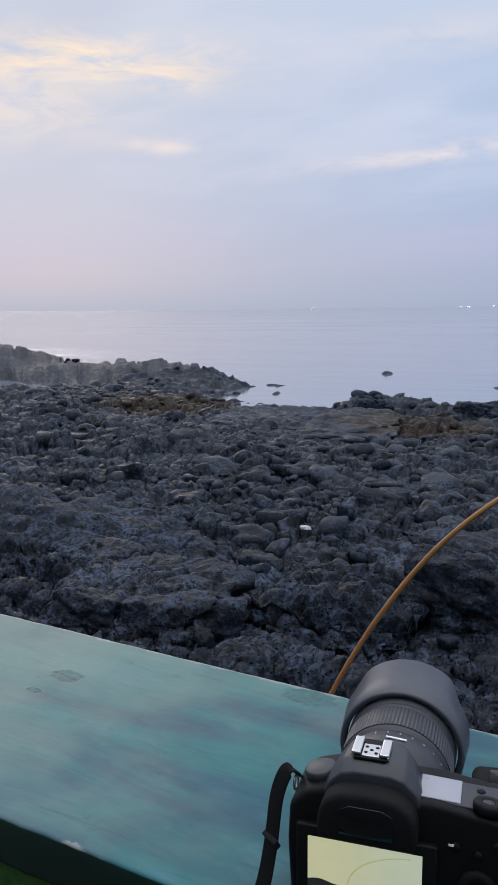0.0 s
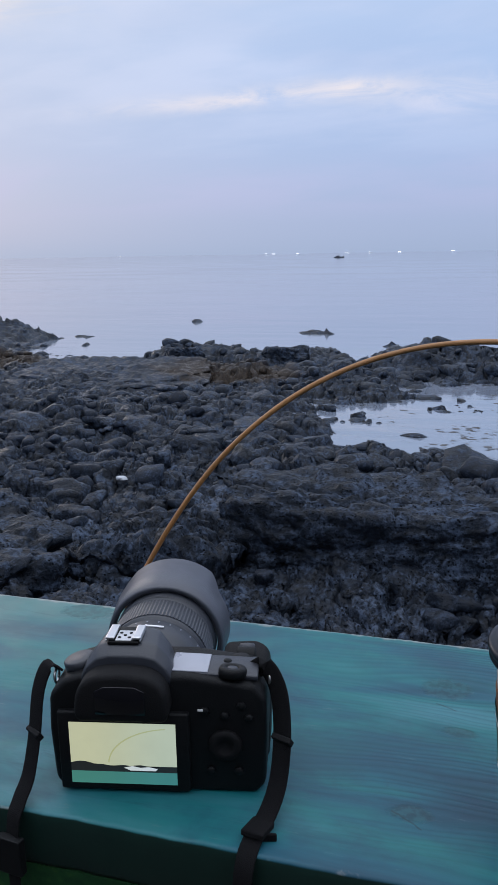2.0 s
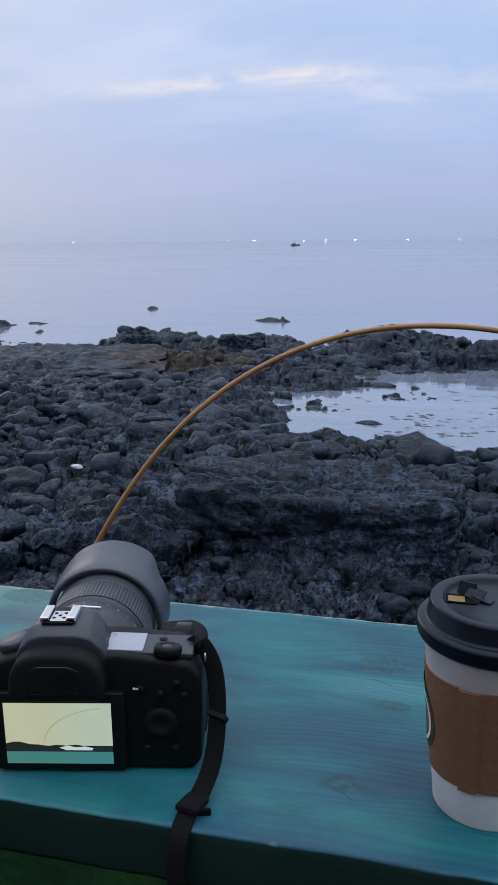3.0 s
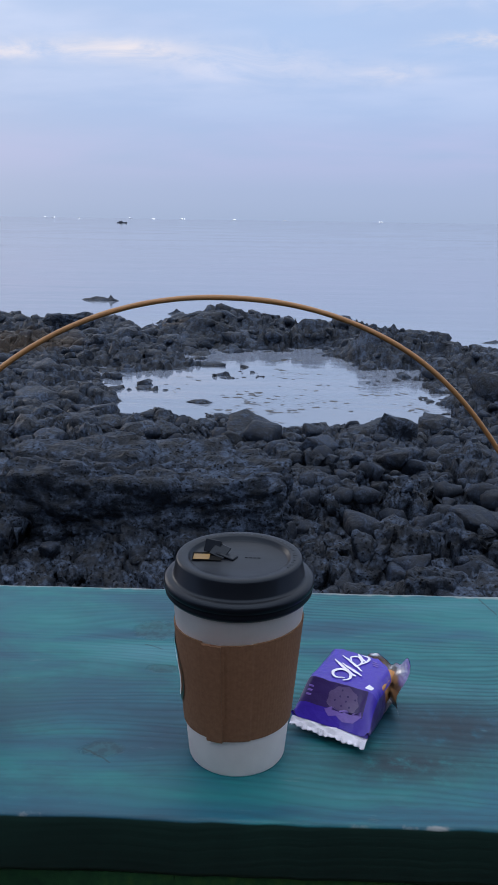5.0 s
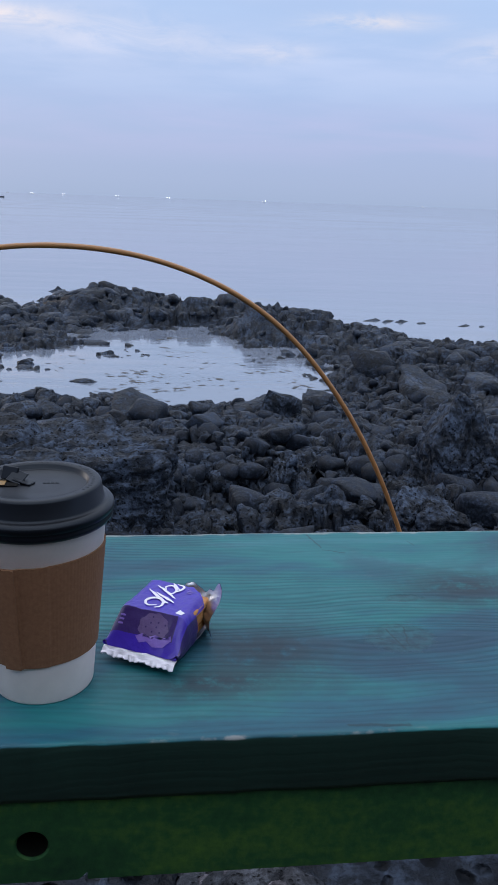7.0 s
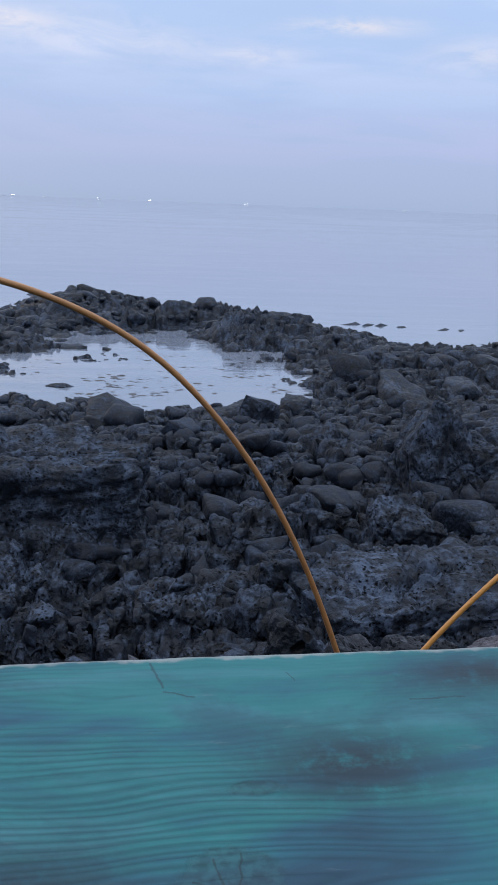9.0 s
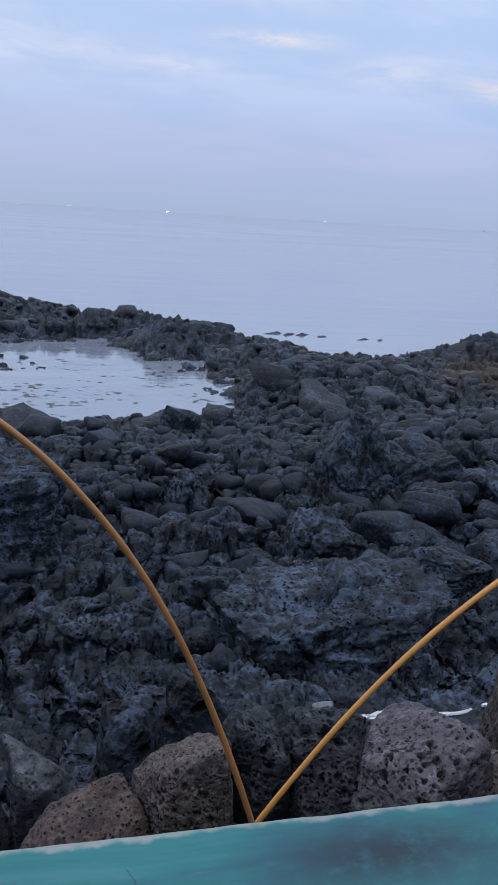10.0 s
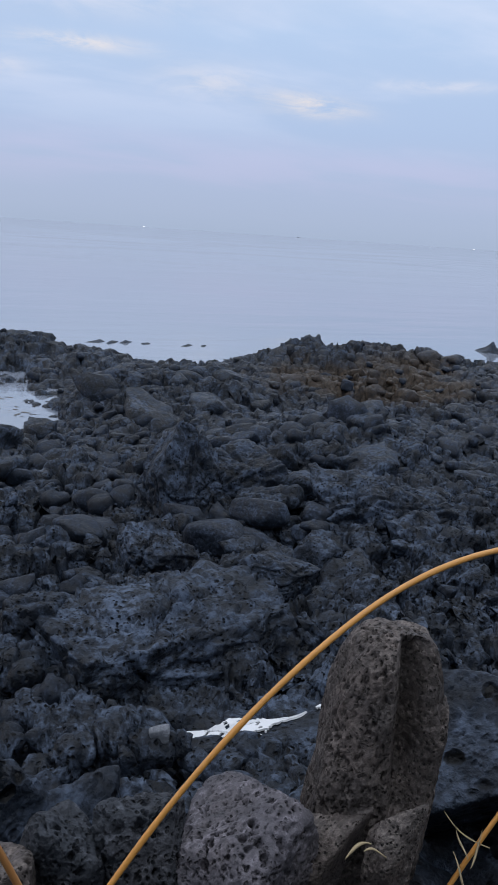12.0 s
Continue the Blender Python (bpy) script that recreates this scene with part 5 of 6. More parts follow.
def skin(u, v, side=1, lift=0.0):
    """A place on the bag: u across (-1..1), v along (0..1); side: 1 top, -1 underside. The front slopes up to a crease, the top is flat."""
    rise = min(1.0, v / CREASE)
    half = PW / 2 * (1.0 - 0.05 * rise)
    e = abs(u) ** 12
    z = (0.0085 + 0.0200 * rise * (1 - 0.30 * e)) if side > 0 else 0.0085 - 0.0075 * min(1.0, v / 0.16) + 0.004 * e
    z += side * lift + 0.0011 * noise.noise((u * 1.6, v * 3.4, 3 * side)) * (1 - 0.5 * rise) + 0.0004 * noise.noise((u * 7, v * 11, side))
    x = u * half + 0.0006 * noise.noise((u * 3, v * 8, 9))
    return (x, v * PL, max(0.0008 if side < 0 else 0.001, z))


def sheet(us, vs, side=1, lift=0.0):
    bm = bmesh.new()
    g = [[bm.verts.new(skin(u, v, side, lift)) for v in vs] for u in us]
    for a, b in zip(g, g[1:]):
        for k in range(len(vs) - 1):
            bm.faces.new((a[k], b[k], b[k + 1], a[k + 1]) if side > 0 else (a[k], a[k + 1], b[k + 1], b[k]))
    return bm


us = [math.sin(t) for t in np.linspace(-math.pi / 2, math.pi / 2, 41)]
# the top is torn along a ragged line on its far right; the dark print covers most of the front slope
steps = [0, 0.03, 0.06, 0.09, 0.115, 0.12, 0.16, 0.20, 0.24, 0.28, 0.295, 0.30, 0.305, 0.32] + list(np.linspace(0.36, 1.0, 24))
bm = bmesh.new()
g = []
for u in us:
    end = 0.97 - 0.42 * max(0, u - 0.45) ** 1.1 + 0.02 * noise.noise((u * 9, 1, 1))
    g.append([bm.verts.new(skin(u, min(v, 0.3) + max(0, v - 0.3) * (end - 0.3) / 0.7)) for v in steps])
for a, b, u in zip(g, g[1:], us):
    for k in range(len(steps) - 1):
        f = bm.faces.new((a[k], b[k], b[k + 1], a[k + 1]))
        f.material_index = 1 if 0.117 < steps[k] + 0.004 < 0.30 and u < 0.72 else 0
wrapper = part("wrapper", bm, PURPLE, packet, "glossy purple printed film")
wrapper.data.materials.append(DEEP)
part("wrapper_underside", sheet(us, np.linspace(0, 1.0, 30), -1), DEEP, packet)
for side in (-1, 1):
    bm = bmesh.new()
    rows = []
    for v in np.linspace(0, 0.97 if side < 0 else 0.56, 16):
        hi, lo = Vector(skin(side, v)), Vector(skin(side, v, -1))
        rows.append([bm.verts.new(lo.lerp(hi, k / 4) + Vector((side * 0.0012 * math.sin(math.pi * k / 4), 0, 0))) for k in range(5)])
    for a, b in zip(rows, rows[1:]):
        for k in range(4):
            bm.faces.new((a[k], b[k], b[k + 1], a[k + 1]))
    bmesh.ops.recalc_face_normals(bm, faces=bm.faces[:])
    part("wrapper_side", bm, PURPLE if side < 0 else DEEP, packet)


def fin_bm():
    """Crimped end seal with a zigzag edge."""
    bm = bmesh.new()
    n = 78
    rows = []
    for j, y in enumerate((0.0015, -0.0012, -0.0030, -0.0058)):
        row = []
        for i in range(n + 1):
            u = -1 + 2 * i / n
            yy = y + (0.0012 * (abs((i % 6) - 3) / 3) if j == 3 else 0)
            row.append((u * PW / 2 * 1.0, yy, 0.0088 + 0.0006 * math.sin(j * 2.2 + i * 0.3) - 0.0012 * j + 0.0014 * noise.noise((u * 2, j, 0))))
        rows.append(row)
    top = [[bm.verts.new(p) for p in r] for r in rows]
    low = [[bm.verts.new((p[0], p[1], p[2] - 0.0007)) for p in r] for r in rows]
    for s, flip in ((top, 0), (low, 1)):
        for a, b in zip(s, s[1:]):
            for i in range(n):
                q = (a[i], a[i + 1], b[i + 1], b[i])
                bm.faces.new(q[::-1] if flip else q)
    for i in range(n):
        bm.faces.new((top[-1][i], top[-1][i + 1], low[-1][i + 1], low[-1][i]))
    bmesh.ops.recalc_face_normals(bm, faces=bm.faces[:])
    return bm


part("end_seal", fin_bm(), WHITEP, packet, "white crimped end seal", smooth=False)


def print_on(name, pts, mat, lift=0.0003, label=""):
    """A flat print on the bag's top: a closed line of (u, v)."""
    bm = bmesh.new()
    mu, mv = sum(p[0] for p in pts) / len(pts), sum(p[1] for p in pts) / len(pts)
    rings = [[bm.verts.new(skin(mu + (u - mu) * k, mv + (v - mv) * k, 1, lift)) for u, v in pts] for k in (1.0, 0.66, 0.33)]
    mid = bm.verts.new(skin(mu, mv, 1, lift))
    for a, b in zip(rings, rings[1:]):
        for i in range(len(pts)):
            bm.faces.new((a[i], a[(i + 1) % len(pts)], b[(i + 1) % len(pts)], b[i]))
    for i in range(len(pts)):
        bm.faces.new((rings[-1][i], rings[-1][(i + 1) % len(pts)], mid))
    bmesh.ops.recalc_face_normals(bm, faces=bm.faces[:])
    return part(name, bm, mat, wrapper, label)


def stroke(points, w0, w1, lift=0.0007):
    """A brushed white stroke, thick in the middle."""
    pts = smooth_path([(u, v, 0) for u, v in points], 26)
    bm = bmesh.new()
    prev = None
    for i, (u, v, _) in enumerate(pts):
        a, b = pts[max(0, i - 1)], pts[min(len(pts) - 1, i + 1)]
        du, dv = (b[0] - a[0]) * PW / 2, (b[1] - a[1]) * PL
        n = math.hypot(du, dv) or 1
        w = (w0 + (w1 - w0) * math.sin(math.pi * i / (len(pts) - 1)))
        nu, nv = -dv / n * w / (PW / 2), du / n * w / PL
        pair = [bm.verts.new(skin(u + nu, v + nv, 1, lift)), bm.verts.new(skin(u - nu, v - nv, 1, lift))]
        if prev:
            bm.faces.new((prev[0], prev[1], pair[1], pair[0]))
        prev = pair
    bmesh.ops.recalc_face_normals(bm, faces=bm.faces[:])
    part("white_swash", bm, WHITEP, wrapper, "white brushed swash")


print_on("biscuit_print", [(0.16 + 0.42 * math.cos(a) * (1 + 0.05 * math.cos(9 * a)), 0.185 + 0.10 * math.sin(a) * (1 + 0.05 * math.cos(9 * a))) for a in np.linspace(0, 2 * math.pi, 41)[:-1]], MUTED, 0.0003, "muted printed biscuit")
for k in range(9):
    a, r = k * 2.4, 0.10 + 0.030 * k
    print_on("print_dot", [(0.16 + r * math.cos(a) + 0.026 * math.cos(b), 0.185 + 0.25 * r * math.sin(a) + 0.008 * math.sin(b)) for b in np.linspace(0, 2 * math.pi, 9)[:-1]], DEEP, 0.0005)
print_on("milk_splash", [(-0.25, 0.10), (-0.10, 0.06), (0.10, 0.075), (0.30, 0.045), (0.55, 0.06), (0.74, 0.12), (0.70, 0.15), (0.50, 0.115), (0.30, 0.13), (0.12, 0.105), (-0.08, 0.125)], LILAC, 0.0005, "lilac printed splash")
# brushed white swashes, slanting across the top
for line, w in (([(-0.02, 0.42), (-0.30, 0.40), (-0.42, 0.50), (-0.22, 0.58), (0.02, 0.54), (0.10, 0.44), (-0.02, 0.36)], 0.0012), ([(-0.62, 0.74), (-0.30, 0.64), (0.02, 0.54), (0.22, 0.50)], 0.0012), ([(-0.36, 0.70), (0.0, 0.62), (0.34, 0.54)], 0.0011),
                ([(-0.18, 0.80), (-0.28, 0.88), (-0.08, 0.92), (0.10, 0.84), (0.06, 0.74), (-0.12, 0.76)], 0.0009), ([(-0.50, 0.86), (-0.10, 0.76), (0.28, 0.64)], 0.0010), ([(-0.16, 1.0), (0.0, 0.92), (0.20, 0.86)], 0.0010), ([(-0.02, 0.985), (0.18, 0.97), (0.22, 0.88), (0.14, 0.80)], 0.0010)):
    stroke([(u, min(0.955, 0.30 + (v - 0.30) * 0.93)) for u, v in line], 0.0004, w)
for u, v, du in ((0.36, 0.84, 0.20), (0.42, 0.80, 0.16), (0.34, 0.88, 0.12)):
    print_on("print_bar", [(u, v), (u + du, v - 0.010), (u + du, v + 0.004), (u, v + 0.014)], LILAC, 0.0004)
for u, v in ((-0.84, 0.16), (-0.84, 0.19), (-0.84, 0.22)):
    print_on("print_bar", [(u, v), (u + 0.14, v), (u + 0.14, v + 0.014), (u, v + 0.014)], LILAC, 0.0005)
print_on("print_bar", [(0.62, 0.34), (0.80, 0.33), (0.82, 0.40), (0.66, 0.42)], WHITEP, 0.0004)

for k in range(3):
    bm = box_bm(-0.0190, 0.0212, 0.030, 0.0570, 0.0040 + k * 0.0074, 0.0108 + k * 0.0074, 0.0022, 3)
    for v in bm.verts:
        v.co += Vector((0.0025 * k * 0.4, 0.0015 * math.sin(k * 2), 0)) + 0.0006 * noise.noise_vector(v.co * 300)
    part("biscuit", bm, BISCUIT, packet, "golden baked biscuit")


def flap_bm(out):
    """The torn, curled far end: foil inside, film outside."""
    bm = bmesh.new()
    rows = []
    for i, s in enumerate(np.linspace(0, 1, 20)):
        row = []
        for j, h in enumerate(np.linspace(0, 1, 10)):
            x = 0.002 + s * 0.030
            y = PL * (0.97 + 0.05 * s) - 0.020 * s * s + 0.006 * h + 0.003 * math.sin(5 * s + 2 * h)
            z = 0.003 + h * (0.023 + 0.012 * s * s + 0.004 * noise.noise((s * 6, h * 3, 2))) + 0.002 * math.sin(9 * s)
            row.append(bm.verts.new((x + 0.003 * math.sin(6 * h + 3 * s), y + out, z)))
        rows.append(row)
    for a, b in zip(rows, rows[1:]):
        for k in range(9):
            bm.faces.new((a[k], b[k], b[k + 1], a[k + 1]))
    bmesh.ops.recalc_face_normals(bm, faces=bm.faces[:])
    return bm


part("foil_flap", flap_bm(0.0), FOIL, packet, "crumpled silver foil flap", smooth=True)
part("outer_flap", flap_bm(0.0006), DEEP, packet, "torn purple flap")


# ---------------------------------------------------------------- stones
def pits3(p, size, k, depth):
    """Gas holes: how deep each place sinks."""
    g = p / size
    base = np.floor(g)
    best = np.full(len(p), 9.0)
    rr = np.zeros(len(p))
    for a in (-1, 0, 1):
        for b in (-1, 0, 1):
            for c in (-1, 0, 1):
                ci, cj, cl = base[:, 0] + a, base[:, 1] + b, base[:, 2] + c
                r = hash3(ci, cj, cl, k + 3)
                d = np.sqrt((g[:, 0] - ci - hash3(ci, cj, cl, k)) ** 2 + (g[:, 1] - cj - hash3(ci, cj, cl, k + 1)) ** 2 + (g[:, 2] - cl - hash3(ci, cj, cl, k + 2)) ** 2) / (0.20 + 0.32 * r * r)
                best, rr = np.minimum(best, d), np.where(d < best, r, rr)
    return depth * (0.4 + 0.6 * rr) * (1 - sstep(best, 0.62, 1.0))


ICO = {}


def ico(level):
    if level not in ICO:
        bm = bmesh.new()
        bmesh.ops.create_icosphere(bm, subdivisions=level, radius=1.0)
        bm.verts.ensure_lookup_table()
        ICO[level] = (np.array([v.co[:] for v in bm.verts]), np.array([[v.index for v in f.verts] for f in bm.faces]))
        bm.free()
    return ICO[level]


def rock_shape(level, half, seed, facets=7, soft=30.0, lump=0.10, grit=0.03, pit=None, square=0.5, joints=0, gash=0.10, wide=0.06):
    """A block: six uneven sides and some corners cut off a ball and rounded, then lumps, grit and gas pits."""
    rng = np.random.RandomState(seed)
    d, faces = ico(level)
    sides = np.array([(1, 0, 0), (-1, 0, 0), (0, 1, 0), (0, -1, 0), (0, 0, 1), (0, 0, -1)]) + rng.normal(size=(6, 3)) * (1 - square) * 0.45
    more = rng.normal(size=(facets, 3))
    nrm = np.concatenate([sides, more])
    nrm /= np.linalg.norm(nrm, axis=1)[:, None]
    off = np.concatenate([0.72 + 0.20 * rng.rand(6), 0.84 + 0.26 * rng.rand(facets)])
    t = np.maximum(d @ nrm.T, 1e-3) / off
    r = 1.0 / np.sum(t ** soft, 1) ** (1 / soft)
    p = d * r[:, None]
    p = p + d * (lump * noise3(p + seed * 3.1, 1.6, seed % 40) + grit * (0.45 - 2.2 * np.abs(noise3(p + seed, 3.6, seed % 30 + 3))) + grit * 0.45 * noise3(p - seed, 14.0, seed % 20 + 5))[:, None]
    for k in range(joints):
        axis = rng.normal(size=3) * np.array([1, 1, 0.6])
        axis /= np.linalg.norm(axis)
        gap = np.abs(p @ axis - rng.uniform(-0.55, 0.55) + 0.16 * noise3(p * 1.3 + k + seed, 1.4, seed % 30 + k)) / wide
        side = rng.uniform(-0.06, 0.06) * sstep(p @ axis, -0.02, 0.02)
        p = p * (1 - gash * rng.uniform(0.5, 1.0) * np.exp(-gap * gap) + side)[:, None]
    q = p * np.array(half)
    if pit:
        size, depth = pit
        q = q - d * (pits3(q + seed, size, seed % 50, depth) + pits3(q - seed, size * 0.45, seed % 50 + 7, depth * 0.45))[:, None]
        q = q + d * (depth * 0.25 * noise3(q / size, 1.2, seed % 20))[:, None]
    return q, faces


def rock_mesh(name, *args, mat=None, **kw):
    q, faces = rock_shape(*args, **kw)
    me = bpy.data.meshes.new(name)
    me.from_pydata(q.tolist(), [], faces.tolist())
    me.polygons.foreach_set("use_smooth", [True] * len(me.polygons))
    me.materials.append(mat)
    return me


def stone(name, label, x, y, z, half, turn, seed, mat, level=5, pit=None, group="", **kw):
    me = rock_mesh(name, level, half, seed, mat=mat, pit=pit, square=0.3, **kw)
    ob = new(name, me)
    ob.matrix_world = pose(x, y, z, 0, 0, turn)
    return tagged(ob, label, "stone", group)


# pitted stones piled behind the counter
PILE = "stones piled behind the counter"
stone("lava_stone", "grey lava stone full of large gas holes", 1.104, 1.105, 2.622, (0.098, 0.088, 0.106), 28, 5, POROUS, 7, (0.0165, 0.0170), PILE, facets=6, soft=20, lump=0.10)
stone("lava_stone", "dark grey lava stone full of gas holes", 0.992, 1.150, 2.635, (0.062, 0.058, 0.092), 0, 9, BLUESTONE, 7, (0.0150, 0.0150), PILE, soft=12, lump=0.15)
stone("lava_stone", "dark grey pitted lava stone behind the counter", 0.912, 1.170, 2.625, (0.052, 0.052, 0.090), 40, 12, BLUESTONE, 7, (0.0135, 0.0130), PILE, soft=12, lump=0.15)
stone("lava_stone", "dark brown rough lava stone behind the counter", 0.825, 1.150, 2.605, (0.068, 0.060, 0.094), -15, 14, TANSTONE, 7, (0.0115, 0.0095), PILE, soft=13, lump=0.18)
stone("lava_stone", "blue-grey rounded lava stone behind the counter", 0.535, 1.290, 2.500, (0.058, 0.052, 0.070), 30, 21, BLUESTONE, 6, (0.011, 0.0030), PILE, soft=13, lump=0.10)
stone("lava_stone", "blue-grey angular lava stone with a pointed top", 0.650, 1.290, 2.505, (0.054, 0.048, 0.078), 75, 25, BLUESTONE, 6, (0.012, 0.0025), PILE, soft=26, lump=0.12, facets=5)
stone("lava_stone", "reddish brown flat lava stone", 0.690, 1.150, 2.544, (0.088, 0.048, 0.050), -6, 28, REDSTONE, 6, (0.012, 0.0040), PILE, soft=13, lump=0.18)
stone("lava_stone", "small upright brown stone", 1.262, 1.025, 2.655, (0.030, 0.026, 0.066), 0, 33, TANSTONE, 6, (0.009, 0.0022), PILE, soft=15, lump=0.13)
stone("lava_stone", "brown stone under the upright block", 1.185, 1.085, 2.610, (0.040, 0.034, 0.050), 15, 36, TANSTONE, 6, (0.010, 0.003), PILE, soft=15, lump=0.16)
stone("lava_stone", "low stone wedged beside the large one", 0.985, 1.070, 2.520, (0.060, 0.040, 0.050), 0, 39, BLUESTONE, 6, (0.013, 0.006), PILE, soft=15, lump=0.13)
stone("lava_stone", "dark lava lump behind the stone pile", 0.900, 1.520, 2.400, (0.075, 0.060, 0.150), 20, 61, ROCK, 6, (0.015, 0.004), PILE, soft=10, lump=0.22)
stone("lava_stone", "dark lava lump behind the stone pile", 0.790, 1.600, 2.310, (0.065, 0.060, 0.140), -30, 62, ROCK, 6, (0.015, 0.004), PILE, soft=10, lump=0.22)
stone("lava_stone", "dark lava lump behind the stone pile", 1.020, 1.540, 2.330, (0.080, 0.060, 0.130), 50, 63, ROCK, 6, (0.015, 0.004), PILE, soft=10, lump=0.22)
for k in range(26):
    px, py = 0.45 + 1.1 * ((k * 0.618) % 1), 0.92 + 0.45 * ((k * 0.382) % 1)
    s = 0.020 + 0.022 * ((k * 0.27) % 1)
    pz = float(ground_height(np.array([px]), np.array([py]))[0])
    stone("lava_stone", "small broken lava stone", px, py, pz + s * 0.4, (s, s * 0.8, s * 0.7), k * 50, 400 + k, (BLUESTONE, POROUS, TANSTONE)[k % 3], 3, None, PILE, soft=15, lump=0.13)


for k in range(46):
    px, py = 0.42 + 0.75 * ((k * 0.618) % 1), 0.50 + 0.42 * ((k * 0.382 + 0.13) % 1)
    s = 0.020 + 0.024 * ((k * 0.73) % 1)
    pz = float(ground_height(np.array([px]), np.array([py]))[0])
    stone("lava_stone", "small pale pitted stone under the counter", px, py, pz + s * 0.45, (s, s * 0.8, s * 0.7), k * 70, 450 + k % 9, (POROUS, BLUESTONE)[k % 2], 3, None, "small stones under the counter", soft=15, lump=0.16)


def upright_stone():
    """A tall block with a hollow worn down its face and a notch beside the top."""
    d, faces = ico(7)
    e = 3.6
    r = 1.0 / (np.abs(d[:, 0]) ** e + np.abs(d[:, 1]) ** e + np.abs(d[:, 2]) ** e) ** (1 / e)
    p = d * r[:, None]
    u, v, w = p[:, 0], p[:, 1], p[:, 2]
    q = p * np.array([0.074, 0.060, 0.175])
    q[:, 0] *= 1 - 0.12 * w
    q[:, 0] += 0.012 * w
    front = sstep(-v, 0.2, 0.9)
    axis = 0.18 + 0.30 * (0.6 - w)
    line = u - 0.02 - 0.24 * (0.8 - w)
    groove = np.where(line < 0, np.exp(-(line / 0.13) ** 2), np.exp(-(line / 0.36) ** 2)) * sstep(w, -0.45, 0.25) * front
    q[:, 1] += 0.050 * groove
    ridge = np.exp(-((u + 0.42 - 0.10 * w) / 0.3) ** 2) * front
    q[:, 1] -= 0.008 * ridge
    notch = np.exp(-((u - 0.78) / 0.20) ** 2 - ((w - 0.75) / 0.22) ** 2)
    q[:, 2] -= 0.045 * notch
    q[:, 1] += 0.012 * notch * front
    q += d * (0.016 * noise3(p + 3, 1.1, 5) + 0.006 * noise3(p, 4.5, 8))[:, None]
    q -= d * (pits3(q, 0.0090, 17, 0.0090) + pits3(q + 3, 0.0065, 23, 0.0060))[:, None]
    return q, faces


q, faces = upright_stone()
me = bpy.data.meshes.new("lava_block")
me.from_pydata(q.tolist(), [], faces.tolist())
me.polygons.foreach_set("use_smooth", [True] * len(me.polygons))
me.materials.append(TANSTONE)
ob = new("lava_block", me)
ob.matrix_world = pose(1.300, 1.120, 2.715, 0, 1, -24) @ Matrix.Diagonal((1.04, 1.0, 1.06, 1))
tagged(ob, "tall brown pitted lava block standing upright", "stone", "stones piled behind the counter")
# darkest rock colour stands in for the deep shade on this block's face
block = stone("lava_block", "lava block in the darkest rock colour, painted for shade", 1.640, 1.290, 2.520, (0.180, 0.110, 0.190), -22, 44, ROCK, 7, (0.014, 0.0060), PILE, facets=3, soft=26, lump=0.10)

block.matrix_world = pose(1.625, 1.310, 2.500, 38, 0, -14)
SCRAP = plain("dirty_white_foam", (0.42, 0.44, 0.48), 0.8, grain=0.4, scale=80)
# sea-worn boulders over the shore
rng = np.random.RandomState(4)
VARIANTS = [rock_mesh("boulder", 3, (1.0, 0.72 + 0.06 * (i % 4), 0.55 + 0.07 * (i % 4)), 100 + i, mat=BOULDER, facets=5 + i % 5, soft=22 + 6 * (i % 4), lump=0.14, grit=0.04) for i in range(12)]
ROUND = [rock_mesh("boulder", 5, (1.0, 0.82, 0.68), 200 + i, mat=BOULDER, facets=12, soft=7, lump=0.08, grit=0.015) for i in range(3)]
spots = []


def boulder(x, y, size, turn, me, label, squash=1.0, sink=0.25):
    z = float(ground_height(np.array([x]), np.array([y]))[0])
    ob = new("boulder", me)
    ob.matrix_world = pose(x, y, z + size * 0.62 * squash * (1 - 2 * sink), 14 * math.sin(turn), 14 * math.cos(turn * 1.7), turn * 57) @ Matrix.Diagonal((size, size, size * squash, 1))
    spots.append((x, y, size))
    return tagged(ob, label, "boulder", "boulders lying on the shore")


for x, y, s, sq in ((0.38, 9.98, 0.40, 0.9), (0.68, 10.5, 0.26, 1.2), (1.84, 10.1, 0.30, 0.75), (0.85, 9.5, 0.24, 0.7), (1.2, 9.35, 0.24, 0.95), (1.6, 9.3, 0.34, 0.8), (1.0, 10.6, 0.17, 1.0), (0.25, 11.2, 0.18, 1.0), (-10.6, 16.0, 0.32, 0.8),
                    (5.1, 8.75, 0.42, 0.75), (4.3, 8.4, 0.45, 0.85), (5.8, 8.6, 0.30, 0.9), (2.9, 9.2, 0.34, 0.8), (3.5, 8.2, 0.36, 0.7)):
    boulder(x, y, s, x * 3 + y, ROUND[int(abs(x * 10)) % 3], "smooth rounded dark grey boulder on the shore", sq, 0.08)
count = 0
